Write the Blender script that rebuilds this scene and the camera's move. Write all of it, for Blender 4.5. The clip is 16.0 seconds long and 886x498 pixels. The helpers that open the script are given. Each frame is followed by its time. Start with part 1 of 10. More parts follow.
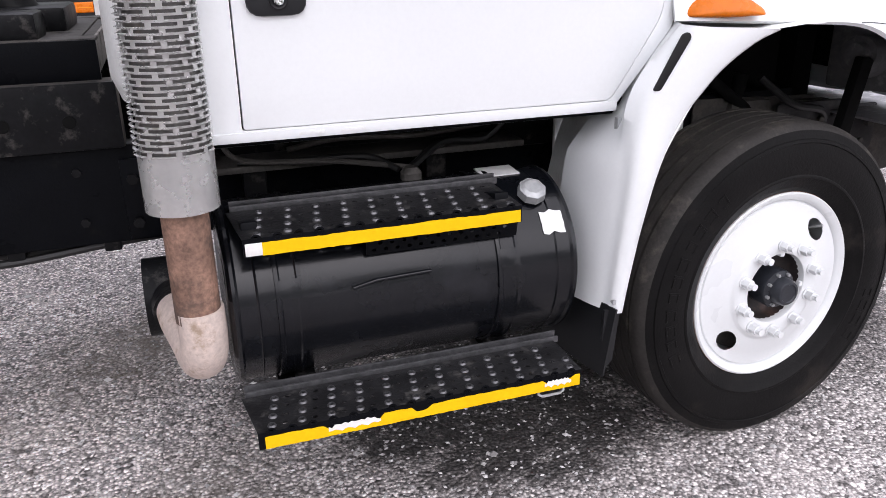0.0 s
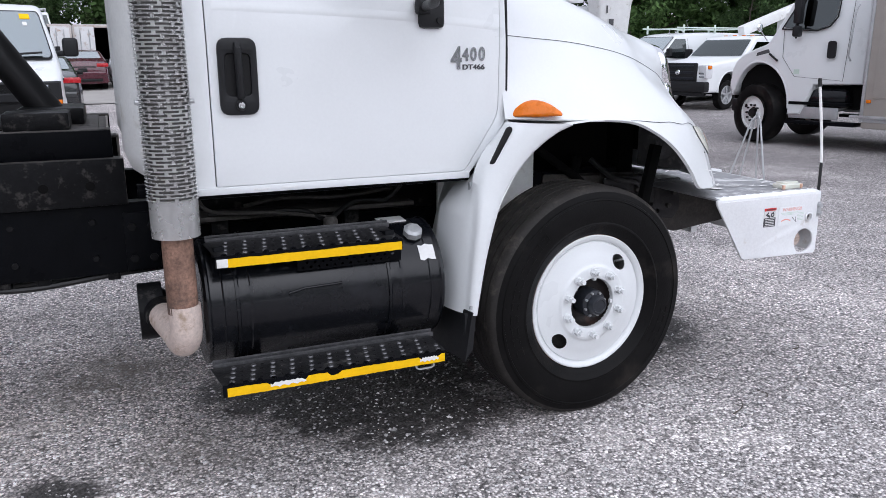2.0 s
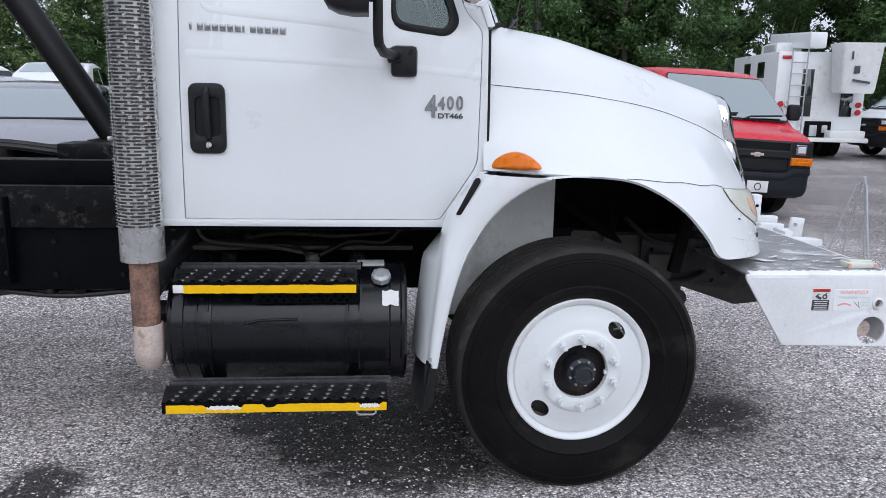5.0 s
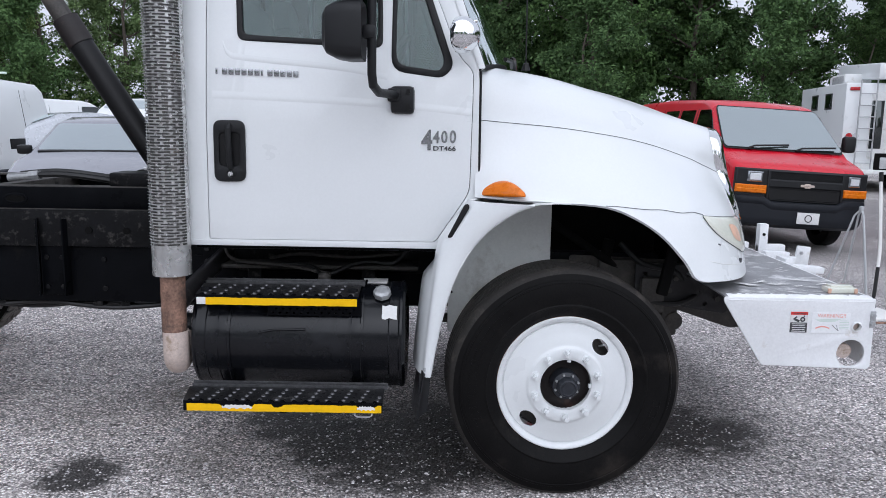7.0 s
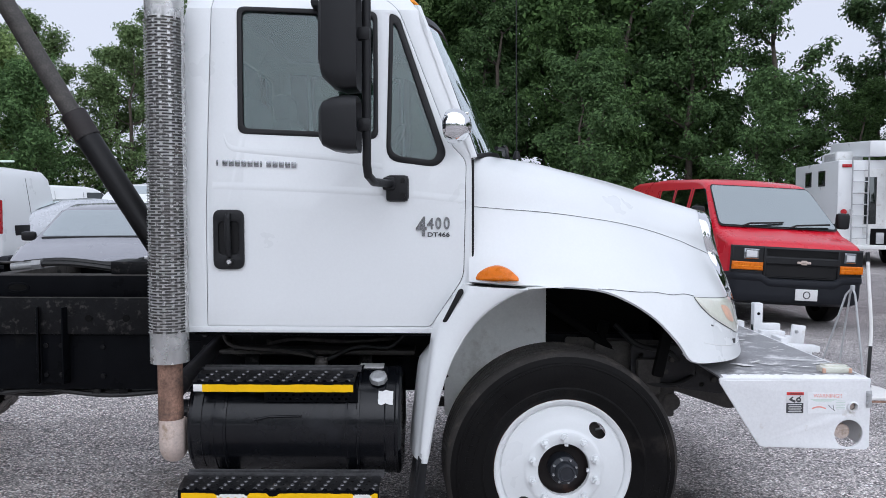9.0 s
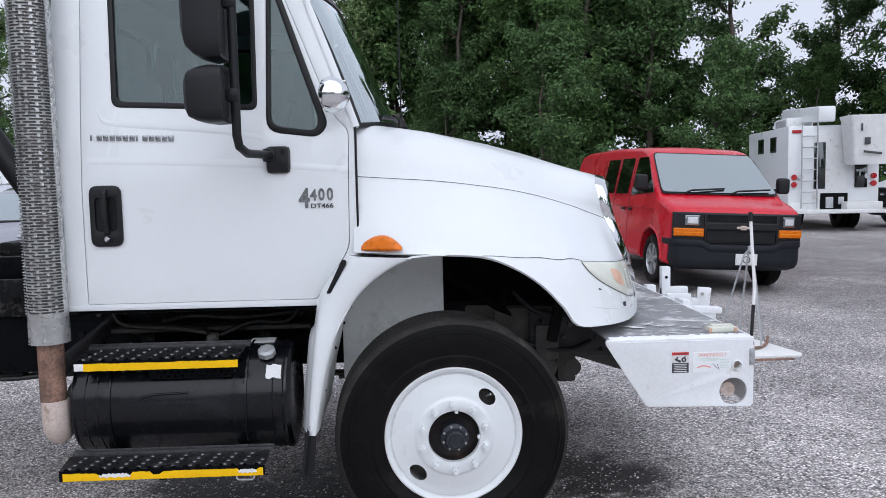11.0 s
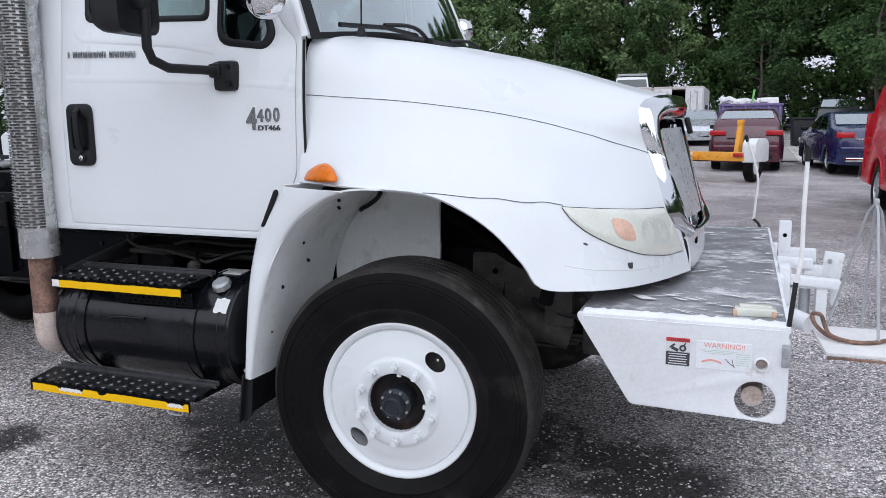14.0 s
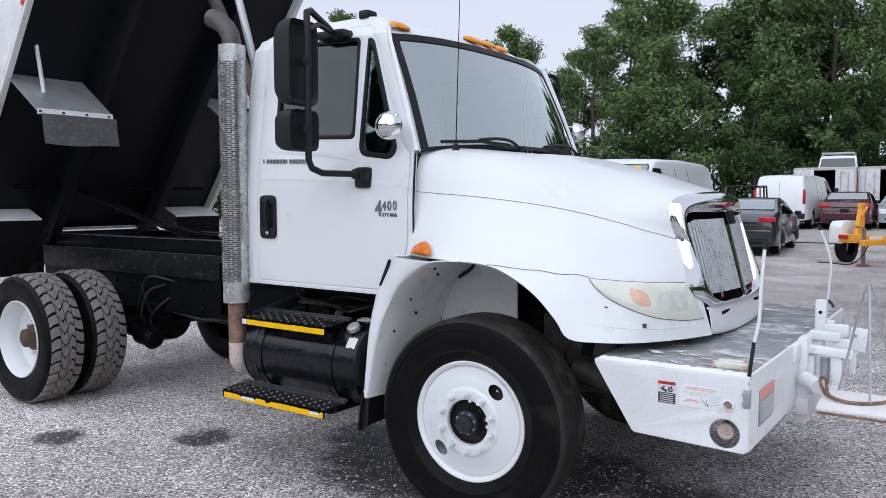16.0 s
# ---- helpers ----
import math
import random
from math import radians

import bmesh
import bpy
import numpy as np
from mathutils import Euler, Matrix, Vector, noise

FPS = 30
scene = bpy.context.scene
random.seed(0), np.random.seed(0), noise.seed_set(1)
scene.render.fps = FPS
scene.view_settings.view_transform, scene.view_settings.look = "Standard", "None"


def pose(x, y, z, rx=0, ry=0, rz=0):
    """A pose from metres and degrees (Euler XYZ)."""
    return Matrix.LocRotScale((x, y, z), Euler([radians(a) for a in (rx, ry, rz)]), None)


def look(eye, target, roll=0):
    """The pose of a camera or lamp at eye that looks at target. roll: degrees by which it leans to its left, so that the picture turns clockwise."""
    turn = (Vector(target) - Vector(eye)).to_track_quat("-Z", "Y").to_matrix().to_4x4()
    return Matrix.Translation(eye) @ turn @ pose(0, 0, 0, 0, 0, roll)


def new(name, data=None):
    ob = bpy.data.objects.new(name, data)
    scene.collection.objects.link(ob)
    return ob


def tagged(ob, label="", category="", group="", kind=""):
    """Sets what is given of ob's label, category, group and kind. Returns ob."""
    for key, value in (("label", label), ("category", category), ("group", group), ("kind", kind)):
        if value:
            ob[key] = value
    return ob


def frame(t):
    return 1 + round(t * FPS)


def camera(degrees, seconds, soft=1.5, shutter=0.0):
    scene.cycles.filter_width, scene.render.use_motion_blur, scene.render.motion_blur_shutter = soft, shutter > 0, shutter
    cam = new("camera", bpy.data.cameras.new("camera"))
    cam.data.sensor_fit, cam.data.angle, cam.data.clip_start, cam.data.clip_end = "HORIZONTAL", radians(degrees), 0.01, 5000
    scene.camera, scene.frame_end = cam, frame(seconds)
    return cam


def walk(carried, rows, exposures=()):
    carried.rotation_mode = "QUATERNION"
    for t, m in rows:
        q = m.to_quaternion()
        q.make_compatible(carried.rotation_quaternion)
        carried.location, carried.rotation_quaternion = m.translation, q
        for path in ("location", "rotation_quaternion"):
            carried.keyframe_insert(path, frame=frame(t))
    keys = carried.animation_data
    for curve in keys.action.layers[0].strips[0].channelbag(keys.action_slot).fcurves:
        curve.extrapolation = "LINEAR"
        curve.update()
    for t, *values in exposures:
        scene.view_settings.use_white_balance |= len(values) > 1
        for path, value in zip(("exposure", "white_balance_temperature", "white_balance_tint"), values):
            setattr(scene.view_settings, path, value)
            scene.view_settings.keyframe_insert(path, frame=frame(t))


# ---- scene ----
cam = camera(59.4, 16.0, 0.8)
METRES, EYE, TILT, LEAN, TURN = 5.858, 1.486, -0.13, 0.38, -19.2
ROWS = [
    (0.0, 0.0, 0.0, 0.0, -0.18, -20.69, 0.49),
    (0.5, 0.0094, -0.0538, 0.0057, -2.35, -18.69, 0.33),
    (1.0, 0.002, -0.1017, 0.0054, -3.84, -16.94, 0.46),
    (1.5, 0.0056, -0.1357, 0.0085, -4.41, -15.27, 0.32),
    (2.0, 0.0263, -0.1684, 0.0132, -3.91, -13.93, -0.06),
    (2.5, 0.0442, -0.1823, 0.0159, -2.43, -12.73, -0.7),
    (3.0, 0.0674, -0.1638, 0.0164, 0.15, -11.86, -1.33),
    (3.5, 0.1035, -0.1529, 0.0178, 3.68, -11.34, -1.74),
    (4.0, 0.1402, -0.1483, 0.0192, 7.62, -11.29, -1.74),
    (6.5, 0.2614, -0.1619, 0.0203, 19.14, -10.43, -1.19),
    (7.0, 0.2692, -0.1784, 0.0223, 19.38, -8.98, -1.23),
    (7.5, 0.2731, -0.1863, 0.0246, 19.47, -7.04, -1.1),
    (8.0, 0.2745, -0.1863, 0.0276, 19.68, -4.87, -0.96),
    (10.5, 0.2985, -0.1754, 0.0257, 17.97, -2.69, 0.9),
    (11.0, 0.3356, -0.1612, 0.0222, 17.19, -4.92, 0.9),
    (11.5, 0.3593, -0.1386, 0.0183, 17.64, -6.94, 0.63),
    (12.0, 0.3814, -0.0964, 0.0167, 19.7, -8.43, 0.28),
    (12.5, 0.4143, -0.0621, 0.0136, 23.52, -9.52, 0.07),
    (13.0, 0.4482, -0.0285, 0.0152, 28.64, -10.17, 0.04),
    (13.5, 0.4661, 0.0144, 0.0127, 34.4, -10.26, 0.17),
    (14.0, 0.5005, 0.0379, 0.0127, 40.19, -9.63, 0.3),
    (14.5, 0.5536, 0.0369, 0.0173, 45.3, -8.41, 0.33),
    (15.0, 0.5901, 0.011, 0.0192, 49.28, -6.9, 0.21),
    (15.5, 0.6307, -0.0092, 0.0231, 52.44, -5.28, 0.03),
    (16.0, 0.684, -0.0115, 0.0257, 54.61, -4.07, -0.21),
]
walk(cam, [(t, pose(0, 0, EYE, TILT, LEAN, TURN) @ pose(METRES * x, METRES * y, METRES * z, 90 + pitch, roll, yaw)) for t, x, y, z, yaw, pitch, roll in ROWS],
     [(0.0, 0.62, 6250, 18), (1.0, 0.42, 6050, 16), (2.5, 0.20, 5850, 13), (4.0, 0.09, 5800, 12), (16.0, 0.07, 5800, 12)])

# ---- light ----
world = bpy.data.worlds.new("sky")
scene.world = world
world.use_nodes = True
wn = world.node_tree
wn.nodes.clear()
w_out = wn.nodes.new("ShaderNodeOutputWorld")
w_bg = wn.nodes.new("ShaderNodeBackground")
w_sky = wn.nodes.new("ShaderNodeTexSky")
w_sky.sky_type = "NISHITA"
w_sky.sun_disc = False
SUN_UP, SUN_TURN = 40.0, 172.0
w_sky.sun_elevation = radians(SUN_UP)
w_sky.sun_rotation = radians(SUN_TURN)
w_sky.air_density, w_sky.dust_density, w_sky.ozone_density = 1.0, 4.0, 1.0
w_hsv = wn.nodes.new("ShaderNodeHueSaturation")
w_hsv.inputs["Saturation"].default_value = 0.22
w_bg.inputs["Strength"].default_value = 0.165
wn.links.new(w_sky.outputs["Color"], w_hsv.inputs["Color"])
w_mix = wn.nodes.new("ShaderNodeMix")
w_mix.data_type = "RGBA"
w_mix.inputs["Factor"].default_value = 0.8
w_mix.inputs[7].default_value = (4.6, 4.62, 4.85, 1)
wn.links.new(w_hsv.outputs["Color"], w_mix.inputs[6])
wn.links.new(w_mix.outputs[2], w_bg.inputs["Color"])
wn.links.new(w_bg.outputs["Background"], w_out.inputs["Surface"])
sun = new("sun", bpy.data.lights.new("sun", "SUN"))
sun.data.energy, sun.data.angle, sun.data.color = 1.7, radians(120), (1.0, 0.98, 0.95)
sun_from = Vector((math.sin(radians(SUN_TURN)) * math.cos(radians(SUN_UP)), math.cos(radians(SUN_TURN)) * math.cos(radians(SUN_UP)), math.sin(radians(SUN_UP))))
sun.matrix_world = look(sun_from * 60, (0, 0, 0))


# ---- materials ----
def material(name, color, rough=0.5, metal=0.0, vary=0.12, scale=6.0, grain=90.0, bump=0.0, stain=None, stain_amount=0.0, stain_scale=2.5, coat=0.0, random_tone=0.0, emit=0.0, spec=0.5):
    """A surface with tone varying at two scales, fine relief, and patches of a second colour."""
    m = bpy.data.materials.new(name)
    m.use_nodes = True
    nt = m.node_tree
    p = nt.nodes["Principled BSDF"]
    tc = nt.nodes.new("ShaderNodeTexCoord")

    def noise_tex(s, detail=4.0, r=0.6):
        n = nt.nodes.new("ShaderNodeTexNoise")
        n.inputs["Scale"].default_value, n.inputs["Detail"].default_value, n.inputs["Roughness"].default_value = s, detail, r
        nt.links.new(tc.outputs["Object"], n.inputs["Vector"])
        return n.outputs["Fac"]

    def mixed(kind, fac, a, b):
        x = nt.nodes.new("ShaderNodeMix")
        x.data_type, x.blend_type = "RGBA", kind
        for value, socket in ((fac, x.inputs["Factor"]), (a, x.inputs[6]), (b, x.inputs[7])):
            if isinstance(value, bpy.types.NodeSocket):
                nt.links.new(value, socket)
            else:
                socket.default_value = value
        return x.outputs[2]

    def ramp(fac, lo, hi, a, b):
        r = nt.nodes.new("ShaderNodeMapRange")
        r.inputs["From Min"].default_value, r.inputs["From Max"].default_value = lo, hi
        r.inputs["To Min"].default_value, r.inputs["To Max"].default_value = a, b
        nt.links.new(fac, r.inputs["Value"])
        return r.outputs["Result"]

    def gray(v):
        c = nt.nodes.new("ShaderNodeCombineColor")
        for k in range(3):
            nt.links.new(v, c.inputs[k])
        return c.outputs["Color"]

    base = (*color, 1)
    big, fine = noise_tex(scale), noise_tex(grain, 2.0)
    col = mixed("MULTIPLY", 1.0, base, gray(ramp(big, 0.25, 0.75, 1 - vary, 1 + vary * 0.5)))
    col = mixed("MULTIPLY", 1.0, col, gray(ramp(fine, 0.3, 0.7, 1 - vary * 0.6, 1 + vary * 0.3)))
    if stain:
        patch = ramp(noise_tex(stain_scale, 8.0, 0.68), 0.62 - 0.25 * stain_amount, 0.72 - 0.2 * stain_amount, 0.0, 1.0)
        col = mixed("MIX", patch, col, (*stain, 1))
    if random_tone:
        oi = nt.nodes.new("ShaderNodeObjectInfo")
        col = mixed("MULTIPLY", 1.0, col, gray(ramp(oi.outputs["Random"], 0, 1, 1 - random_tone, 1 + random_tone)))
    nt.links.new(col, p.inputs["Base Color"])
    p.inputs["Metallic"].default_value = metal
    p.inputs["Specular IOR Level"].default_value = spec
    nt.links.new(ramp(big, 0.25, 0.75, max(0.02, rough - 0.08), min(1, rough + 0.1)), p.inputs["Roughness"])
    if coat:
        p.inputs["Coat Weight"].default_value, p.inputs["Coat Roughness"].default_value = coat, 0.08
    if emit:
        p.inputs["Emission Strength"].default_value = emit
        p.inputs["Emission Color"].default_value = base
    if bump:
        b = nt.nodes.new("ShaderNodeBump")
        b.inputs["Strength"].default_value, b.inputs["Distance"].default_value = min(1, bump), 0.004
        nt.links.new(fine, b.inputs["Height"])
        nt.links.new(b.outputs["Normal"], p.inputs["Normal"])
    return m


def glass_material(name, color, rough=0.03, alpha=0.5):
    """A tinted pane: clear through, glossy on top."""
    m = bpy.data.materials.new(name)
    m.use_nodes = True
    nt = m.node_tree
    nt.nodes.clear()
    out = nt.nodes.new("ShaderNodeOutputMaterial")
    clear = nt.nodes.new("ShaderNodeBsdfTransparent")
    clear.inputs["Color"].default_value = (*color, 1)
    gloss = nt.nodes.new("ShaderNodeBsdfGlossy")
    gloss.inputs["Roughness"].default_value = rough
    gloss.inputs["Color"].default_value = (0.90, 0.97, 0.97, 1)
    mix = nt.nodes.new("ShaderNodeMixShader")
    fr = nt.nodes.new("ShaderNodeFresnel")
    fr.inputs["IOR"].default_value = 1.52
    add = nt.nodes.new("ShaderNodeMath")
    add.operation = "ADD"
    add.inputs[1].default_value = alpha
    nt.links.new(fr.outputs["Fac"], add.inputs[0])
    nt.links.new(add.outputs[0], mix.inputs["Fac"])
    nt.links.new(clear.outputs[0], mix.inputs[1])
    nt.links.new(gloss.outputs[0], mix.inputs[2])
    nt.links.new(mix.outputs[0], out.inputs["Surface"])
    return m


M = {
    "white": material("white_paint", (0.735, 0.755, 0.76), 0.32, vary=0.025, scale=2.2, coat=0.3),
    "white_old": material("weathered_white_paint", (0.76, 0.77, 0.76), 0.45, vary=0.10, scale=5, stain=(0.55, 0.54, 0.50), stain_amount=0.2, stain_scale=7),
    "white_bumper": material("sprayed_white_paint", (0.80, 0.81, 0.82), 0.42, vary=0.08, scale=4, stain=(0.60, 0.57, 0.53), stain_amount=0.1, stain_scale=9, bump=0.1),
    "liner": material("dusty_pale_liner", (0.84, 0.86, 0.84), 0.6, vary=0.08, scale=7, stain=(0.62, 0.62, 0.59), stain_amount=0.25, stain_scale=5),
    "black": material("black_chassis_paint", (0.0045, 0.0050, 0.0064), 0.30, vary=0.3, scale=7, grain=160, bump=0.15, stain=(0.009, 0.009, 0.009), stain_amount=0.1, stain_scale=9, spec=0.055),
    "black_gloss": material("glossy_black_tank_paint", (0.0048, 0.0055, 0.0075), 0.24, vary=0.3, scale=5, stain=(0.012, 0.013, 0.016), stain_amount=0.2, stain_scale=5, coat=0.12, spec=0.30),
    "black_dusty": material("dusty_black_paint", (0.0075, 0.0078, 0.0088), 0.38, vary=0.4, scale=9, grain=60, bump=0.3, stain=(0.050, 0.047, 0.044), stain_amount=0.32, stain_scale=22, spec=0.13),
    "flange_dust": material("dust_worn_black_flange", (0.085, 0.078, 0.072), 0.6, vary=0.4, scale=14, grain=70, bump=0.3, stain=(0.012, 0.012, 0.012), stain_amount=0.35, stain_scale=16, spec=0.3),
    "chalk": material("chalky_worn_steel", (0.36, 0.335, 0.31), 0.75, vary=0.3, scale=14, grain=60, bump=0.3, stain=(0.10, 0.09, 0.08), stain_amount=0.35, stain_scale=12),
    "step_black": material("dusty_black_step_plate", (0.014, 0.014, 0.015), 0.36, vary=0.45, scale=14, grain=120, bump=0.3, stain=(0.05, 0.048, 0.046), stain_amount=0.3, stain_scale=24, spec=0.3),
    "arm_steel": material("dusty_grey_black_steel", (0.030, 0.029, 0.031), 0.42, vary=0.3, scale=9, grain=70, bump=0.2, stain=(0.06, 0.056, 0.053), stain_amount=0.3, stain_scale=8, spec=0.35),
    "seam": material("shaded_panel_gap", (0.07, 0.072, 0.078), 0.6, vary=0.2),
    "sleeve": material("heat_greyed_inner_sleeve", (0.13, 0.125, 0.12), 0.45, 0.5, vary=0.3, scale=12, stain=(0.16, 0.13, 0.11), stain_amount=0.3, stain_scale=8),
    "shoulder": material("dusty_tyre_shoulder", (0.032, 0.0295, 0.0275), 0.62, vary=0.35, scale=11, grain=110, bump=0.35, stain=(0.075, 0.066, 0.057), stain_amount=0.35, stain_scale=6, spec=0.2),
    "plastic": material("black_plastic", (0.0125, 0.013, 0.0145), 0.45, vary=0.2, scale=12, grain=400, bump=0.15, spec=0.28),
    "trim": material("black_rubber_trim", (0.0075, 0.0075, 0.0082), 0.42, vary=0.2, spec=0.28),
    "rubber": material("tyre_rubber", (0.0070, 0.0067, 0.0068), 0.42, vary=0.35, scale=6, grain=120, bump=0.25, stain=(0.022, 0.019, 0.0168), stain_amount=0.30, stain_scale=3, spec=0.09),
    "tread": material("worn_tyre_tread", (0.21, 0.195, 0.18), 0.8, vary=0.3, scale=12, grain=90, bump=0.4, stain=(0.15, 0.135, 0.12), stain_amount=0.35, stain_scale=9),
    "chrome": material("chrome", (0.83, 0.84, 0.85), 0.07, 1.0, vary=0.03),
    "grille_plate": material("dulled_chrome_plating", (0.84, 0.86, 0.87), 0.30, 0.75, vary=0.10, scale=18),
    "lens_clear_dull": material("dull_clear_lens", (0.62, 0.64, 0.57), 0.25, vary=0.12, scale=14, coat=0.5),
    "tip_steel": material("sooty_exhaust_steel", (0.11, 0.10, 0.095), 0.5, 0.6, vary=0.3, scale=12, stain=(0.08, 0.07, 0.06), stain_amount=0.3, stain_scale=8),
    "cap": material("dull_zinc_cap", (0.40, 0.41, 0.415), 0.4, 0.4, vary=0.2, scale=30, stain=(0.4, 0.4, 0.4), stain_amount=0.3, stain_scale=30),
    # grey that paints the sheen along the black step flanges
    "sheen_edge": material("sheen_grey_edge", (0.11, 0.11, 0.115), 0.35, 0.6, vary=0.4, scale=25),
    "collar": material("rust_stained_black", (0.018, 0.0135, 0.013), 0.6, vary=0.4, scale=12, stain=(0.06, 0.032, 0.025), stain_amount=0.3, stain_scale=9),
    "guard": material("dulled_stainless_steel", (0.92, 0.92, 0.91), 0.26, 0.7, vary=0.10, scale=12, stain=(0.66, 0.63, 0.59), stain_amount=0.10, stain_scale=9),
    "rust": material("rusted_exhaust_steel", (0.31, 0.185, 0.135), 0.7, 0.3, vary=0.6, scale=14, bump=0.4, stain=(0.11, 0.075, 0.06), stain_amount=0.4, stain_scale=10),
    "elbow": material("heat_bleached_steel", (0.66, 0.55, 0.49), 0.65, 0.12, vary=0.25, scale=12, stain=(0.36, 0.27, 0.20), stain_amount=0.35, stain_scale=12),
    "galv": material("grey_steel_plate", (0.50, 0.51, 0.52), 0.42, 0.6, vary=0.2, scale=6, stain=(0.34, 0.34, 0.34), stain_amount=0.2),
    "bumper_top": material("scuffed_grey_steel_top", (0.33, 0.33, 0.34), 0.42, 0.35, vary=0.3, scale=7, bump=0.2, stain=(0.72, 0.72, 0.72), stain_amount=0.42, stain_scale=6),
    "flap": material("grey_rubber_flap", (0.085, 0.085, 0.088), 0.65, vary=0.35, scale=4, grain=40, bump=0.3, stain=(0.13, 0.13, 0.13), stain_amount=0.3, stain_scale=22),
    "yellow": material("yellow_safety_tape", (0.88, 0.52, 0.0), 0.6, vary=0.08, scale=12, spec=0.12),
    "tape_white": material("worn_white_tape_backing", (0.78, 0.77, 0.75), 0.6, vary=0.1, scale=12),
    "amber": material("amber_lens", (0.70, 0.165, 0.0), 0.28, vary=0.12, scale=25, coat=0.15, spec=0.3),
    "amber_bright": material("bright_amber_lens", (0.88, 0.30, 0.01), 0.25, vary=0.1, coat=0.2, spec=0.3),
    "red_lens": material("red_lens", (0.42, 0.008, 0.014), 0.25, vary=0.1, coat=0.2),
    "sticker": material("white_sticker", (0.70, 0.70, 0.69), 0.5, vary=0.08, scale=20),
    "grey_ink": material("dark_grey_print", (0.05, 0.05, 0.055), 0.5, vary=0.1),
    "silver_ink": material("silver_badge", (0.42, 0.43, 0.45), 0.22, 0.9, vary=0.15),
    "red_ink": material("red_print", (0.62, 0.04, 0.035), 0.5, vary=0.1),
    "pink_ink": material("faded_red_print", (0.80, 0.36, 0.30), 0.5, vary=0.1),
    "green_ink": material("faded_green_print", (0.55, 0.66, 0.58), 0.5, vary=0.1),
    "lens": material("yellowed_headlight_lens", (0.70, 0.71, 0.62), 0.2, vary=0.1, scale=9, coat=0.6, stain=(0.72, 0.68, 0.60), stain_amount=0.3, stain_scale=5),
    "lens_amber": material("faded_amber_reflector", (0.74, 0.47, 0.34), 0.35, vary=0.2, scale=14, coat=0.4),
    "worn_black": material("worn_bright_steel", (0.13, 0.13, 0.135), 0.32, 0.7, vary=0.4, scale=30),
    "hub": material("oily_grey_hub", (0.024, 0.027, 0.034), 0.34, 0.2, vary=0.3, scale=20),
    "hub_rust": material("rusty_hub_recess", (0.11, 0.07, 0.055), 0.75, 0.2, vary=0.4, scale=20, bump=0.3),
    "cast": material("dirty_cast_iron", (0.080, 0.074, 0.068), 0.65, 0.2, vary=0.4, scale=14, bump=0.4, stain=(0.10, 0.092, 0.08), stain_amount=0.3, stain_scale=14),
    "interior": material("grey_cab_lining", (0.34, 0.35, 0.36), 0.8, vary=0.15),
    "hose": material("black_hose", (0.009, 0.009, 0.009), 0.5, vary=0.2),
    "dump": material("black_dump_body_paint", (0.006, 0.0066, 0.009), 0.5, vary=0.4, scale=3, stain=(0.010, 0.010, 0.011), stain_amount=0.1, spec=0.25),
    "red": material("red_van_paint", (0.56, 0.007, 0.022), 0.28, vary=0.06, scale=2, coat=0.3, spec=0.35),
    "blue": material("blue_car_paint", (0.006, 0.013, 0.075), 0.25, vary=0.06, coat=0.8),
    "grey_car": material("grey_car_paint", (0.20, 0.20, 0.225), 0.2, 0.2, vary=0.02, coat=0.7),
    "silver": material("silver_car_paint", (0.52, 0.54, 0.57), 0.28, 0.3, vary=0.05, coat=0.6),
    "maroon": material("maroon_car_paint", (0.075, 0.008, 0.02), 0.25, vary=0.06, coat=0.8),
    "dark_car": material("dark_car_paint", (0.02, 0.022, 0.024), 0.22, vary=0.06, coat=0.8),
    "orange": material("orange_yellow_trailer_paint", (0.80, 0.36, 0.03), 0.45, vary=0.15, scale=7, stain=(0.35, 0.17, 0.05), stain_amount=0.2, stain_scale=9),
    "purple": material("purple_dumpster_paint", (0.16, 0.12, 0.27), 0.55, vary=0.2, scale=4, stain=(0.12, 0.09, 0.10), stain_amount=0.3),
    "container": material("faded_white_container_steel", (0.62, 0.62, 0.62), 0.55, vary=0.15, scale=2, stain=(0.36, 0.26, 0.20), stain_amount=0.25, stain_scale=3),
    # near-black that paints the shade inside, under and deep behind things
    "dark": material("shade_black", (0.005, 0.005, 0.005), 0.9, vary=0.2, spec=0.15),
    "tan_body": material("dull_beige_box_body", (0.34, 0.31, 0.28), 0.55, vary=0.12, scale=3),
    "green_white": material("pale_green_fibreglass", (0.66, 0.76, 0.68), 0.4, vary=0.1, scale=4),
    "bark": material("tree_bark", (0.085, 0.07, 0.055), 0.9, vary=0.35, scale=5, grain=30, bump=0.6),
    "rim_silver": material("silver_wheel", (0.50, 0.51, 0.52), 0.32, 0.7, vary=0.1),
    "glass": glass_material("tinted_glass", (0.50, 0.60, 0.585), alpha=0.02),
    "glass_dark": glass_material("dark_tinted_glass", (0.10, 0.11, 0.11), alpha=0.06),
    "windscreen": glass_material("windscreen_glass", (0.78, 0.88, 0.86), alpha=0.46),
}


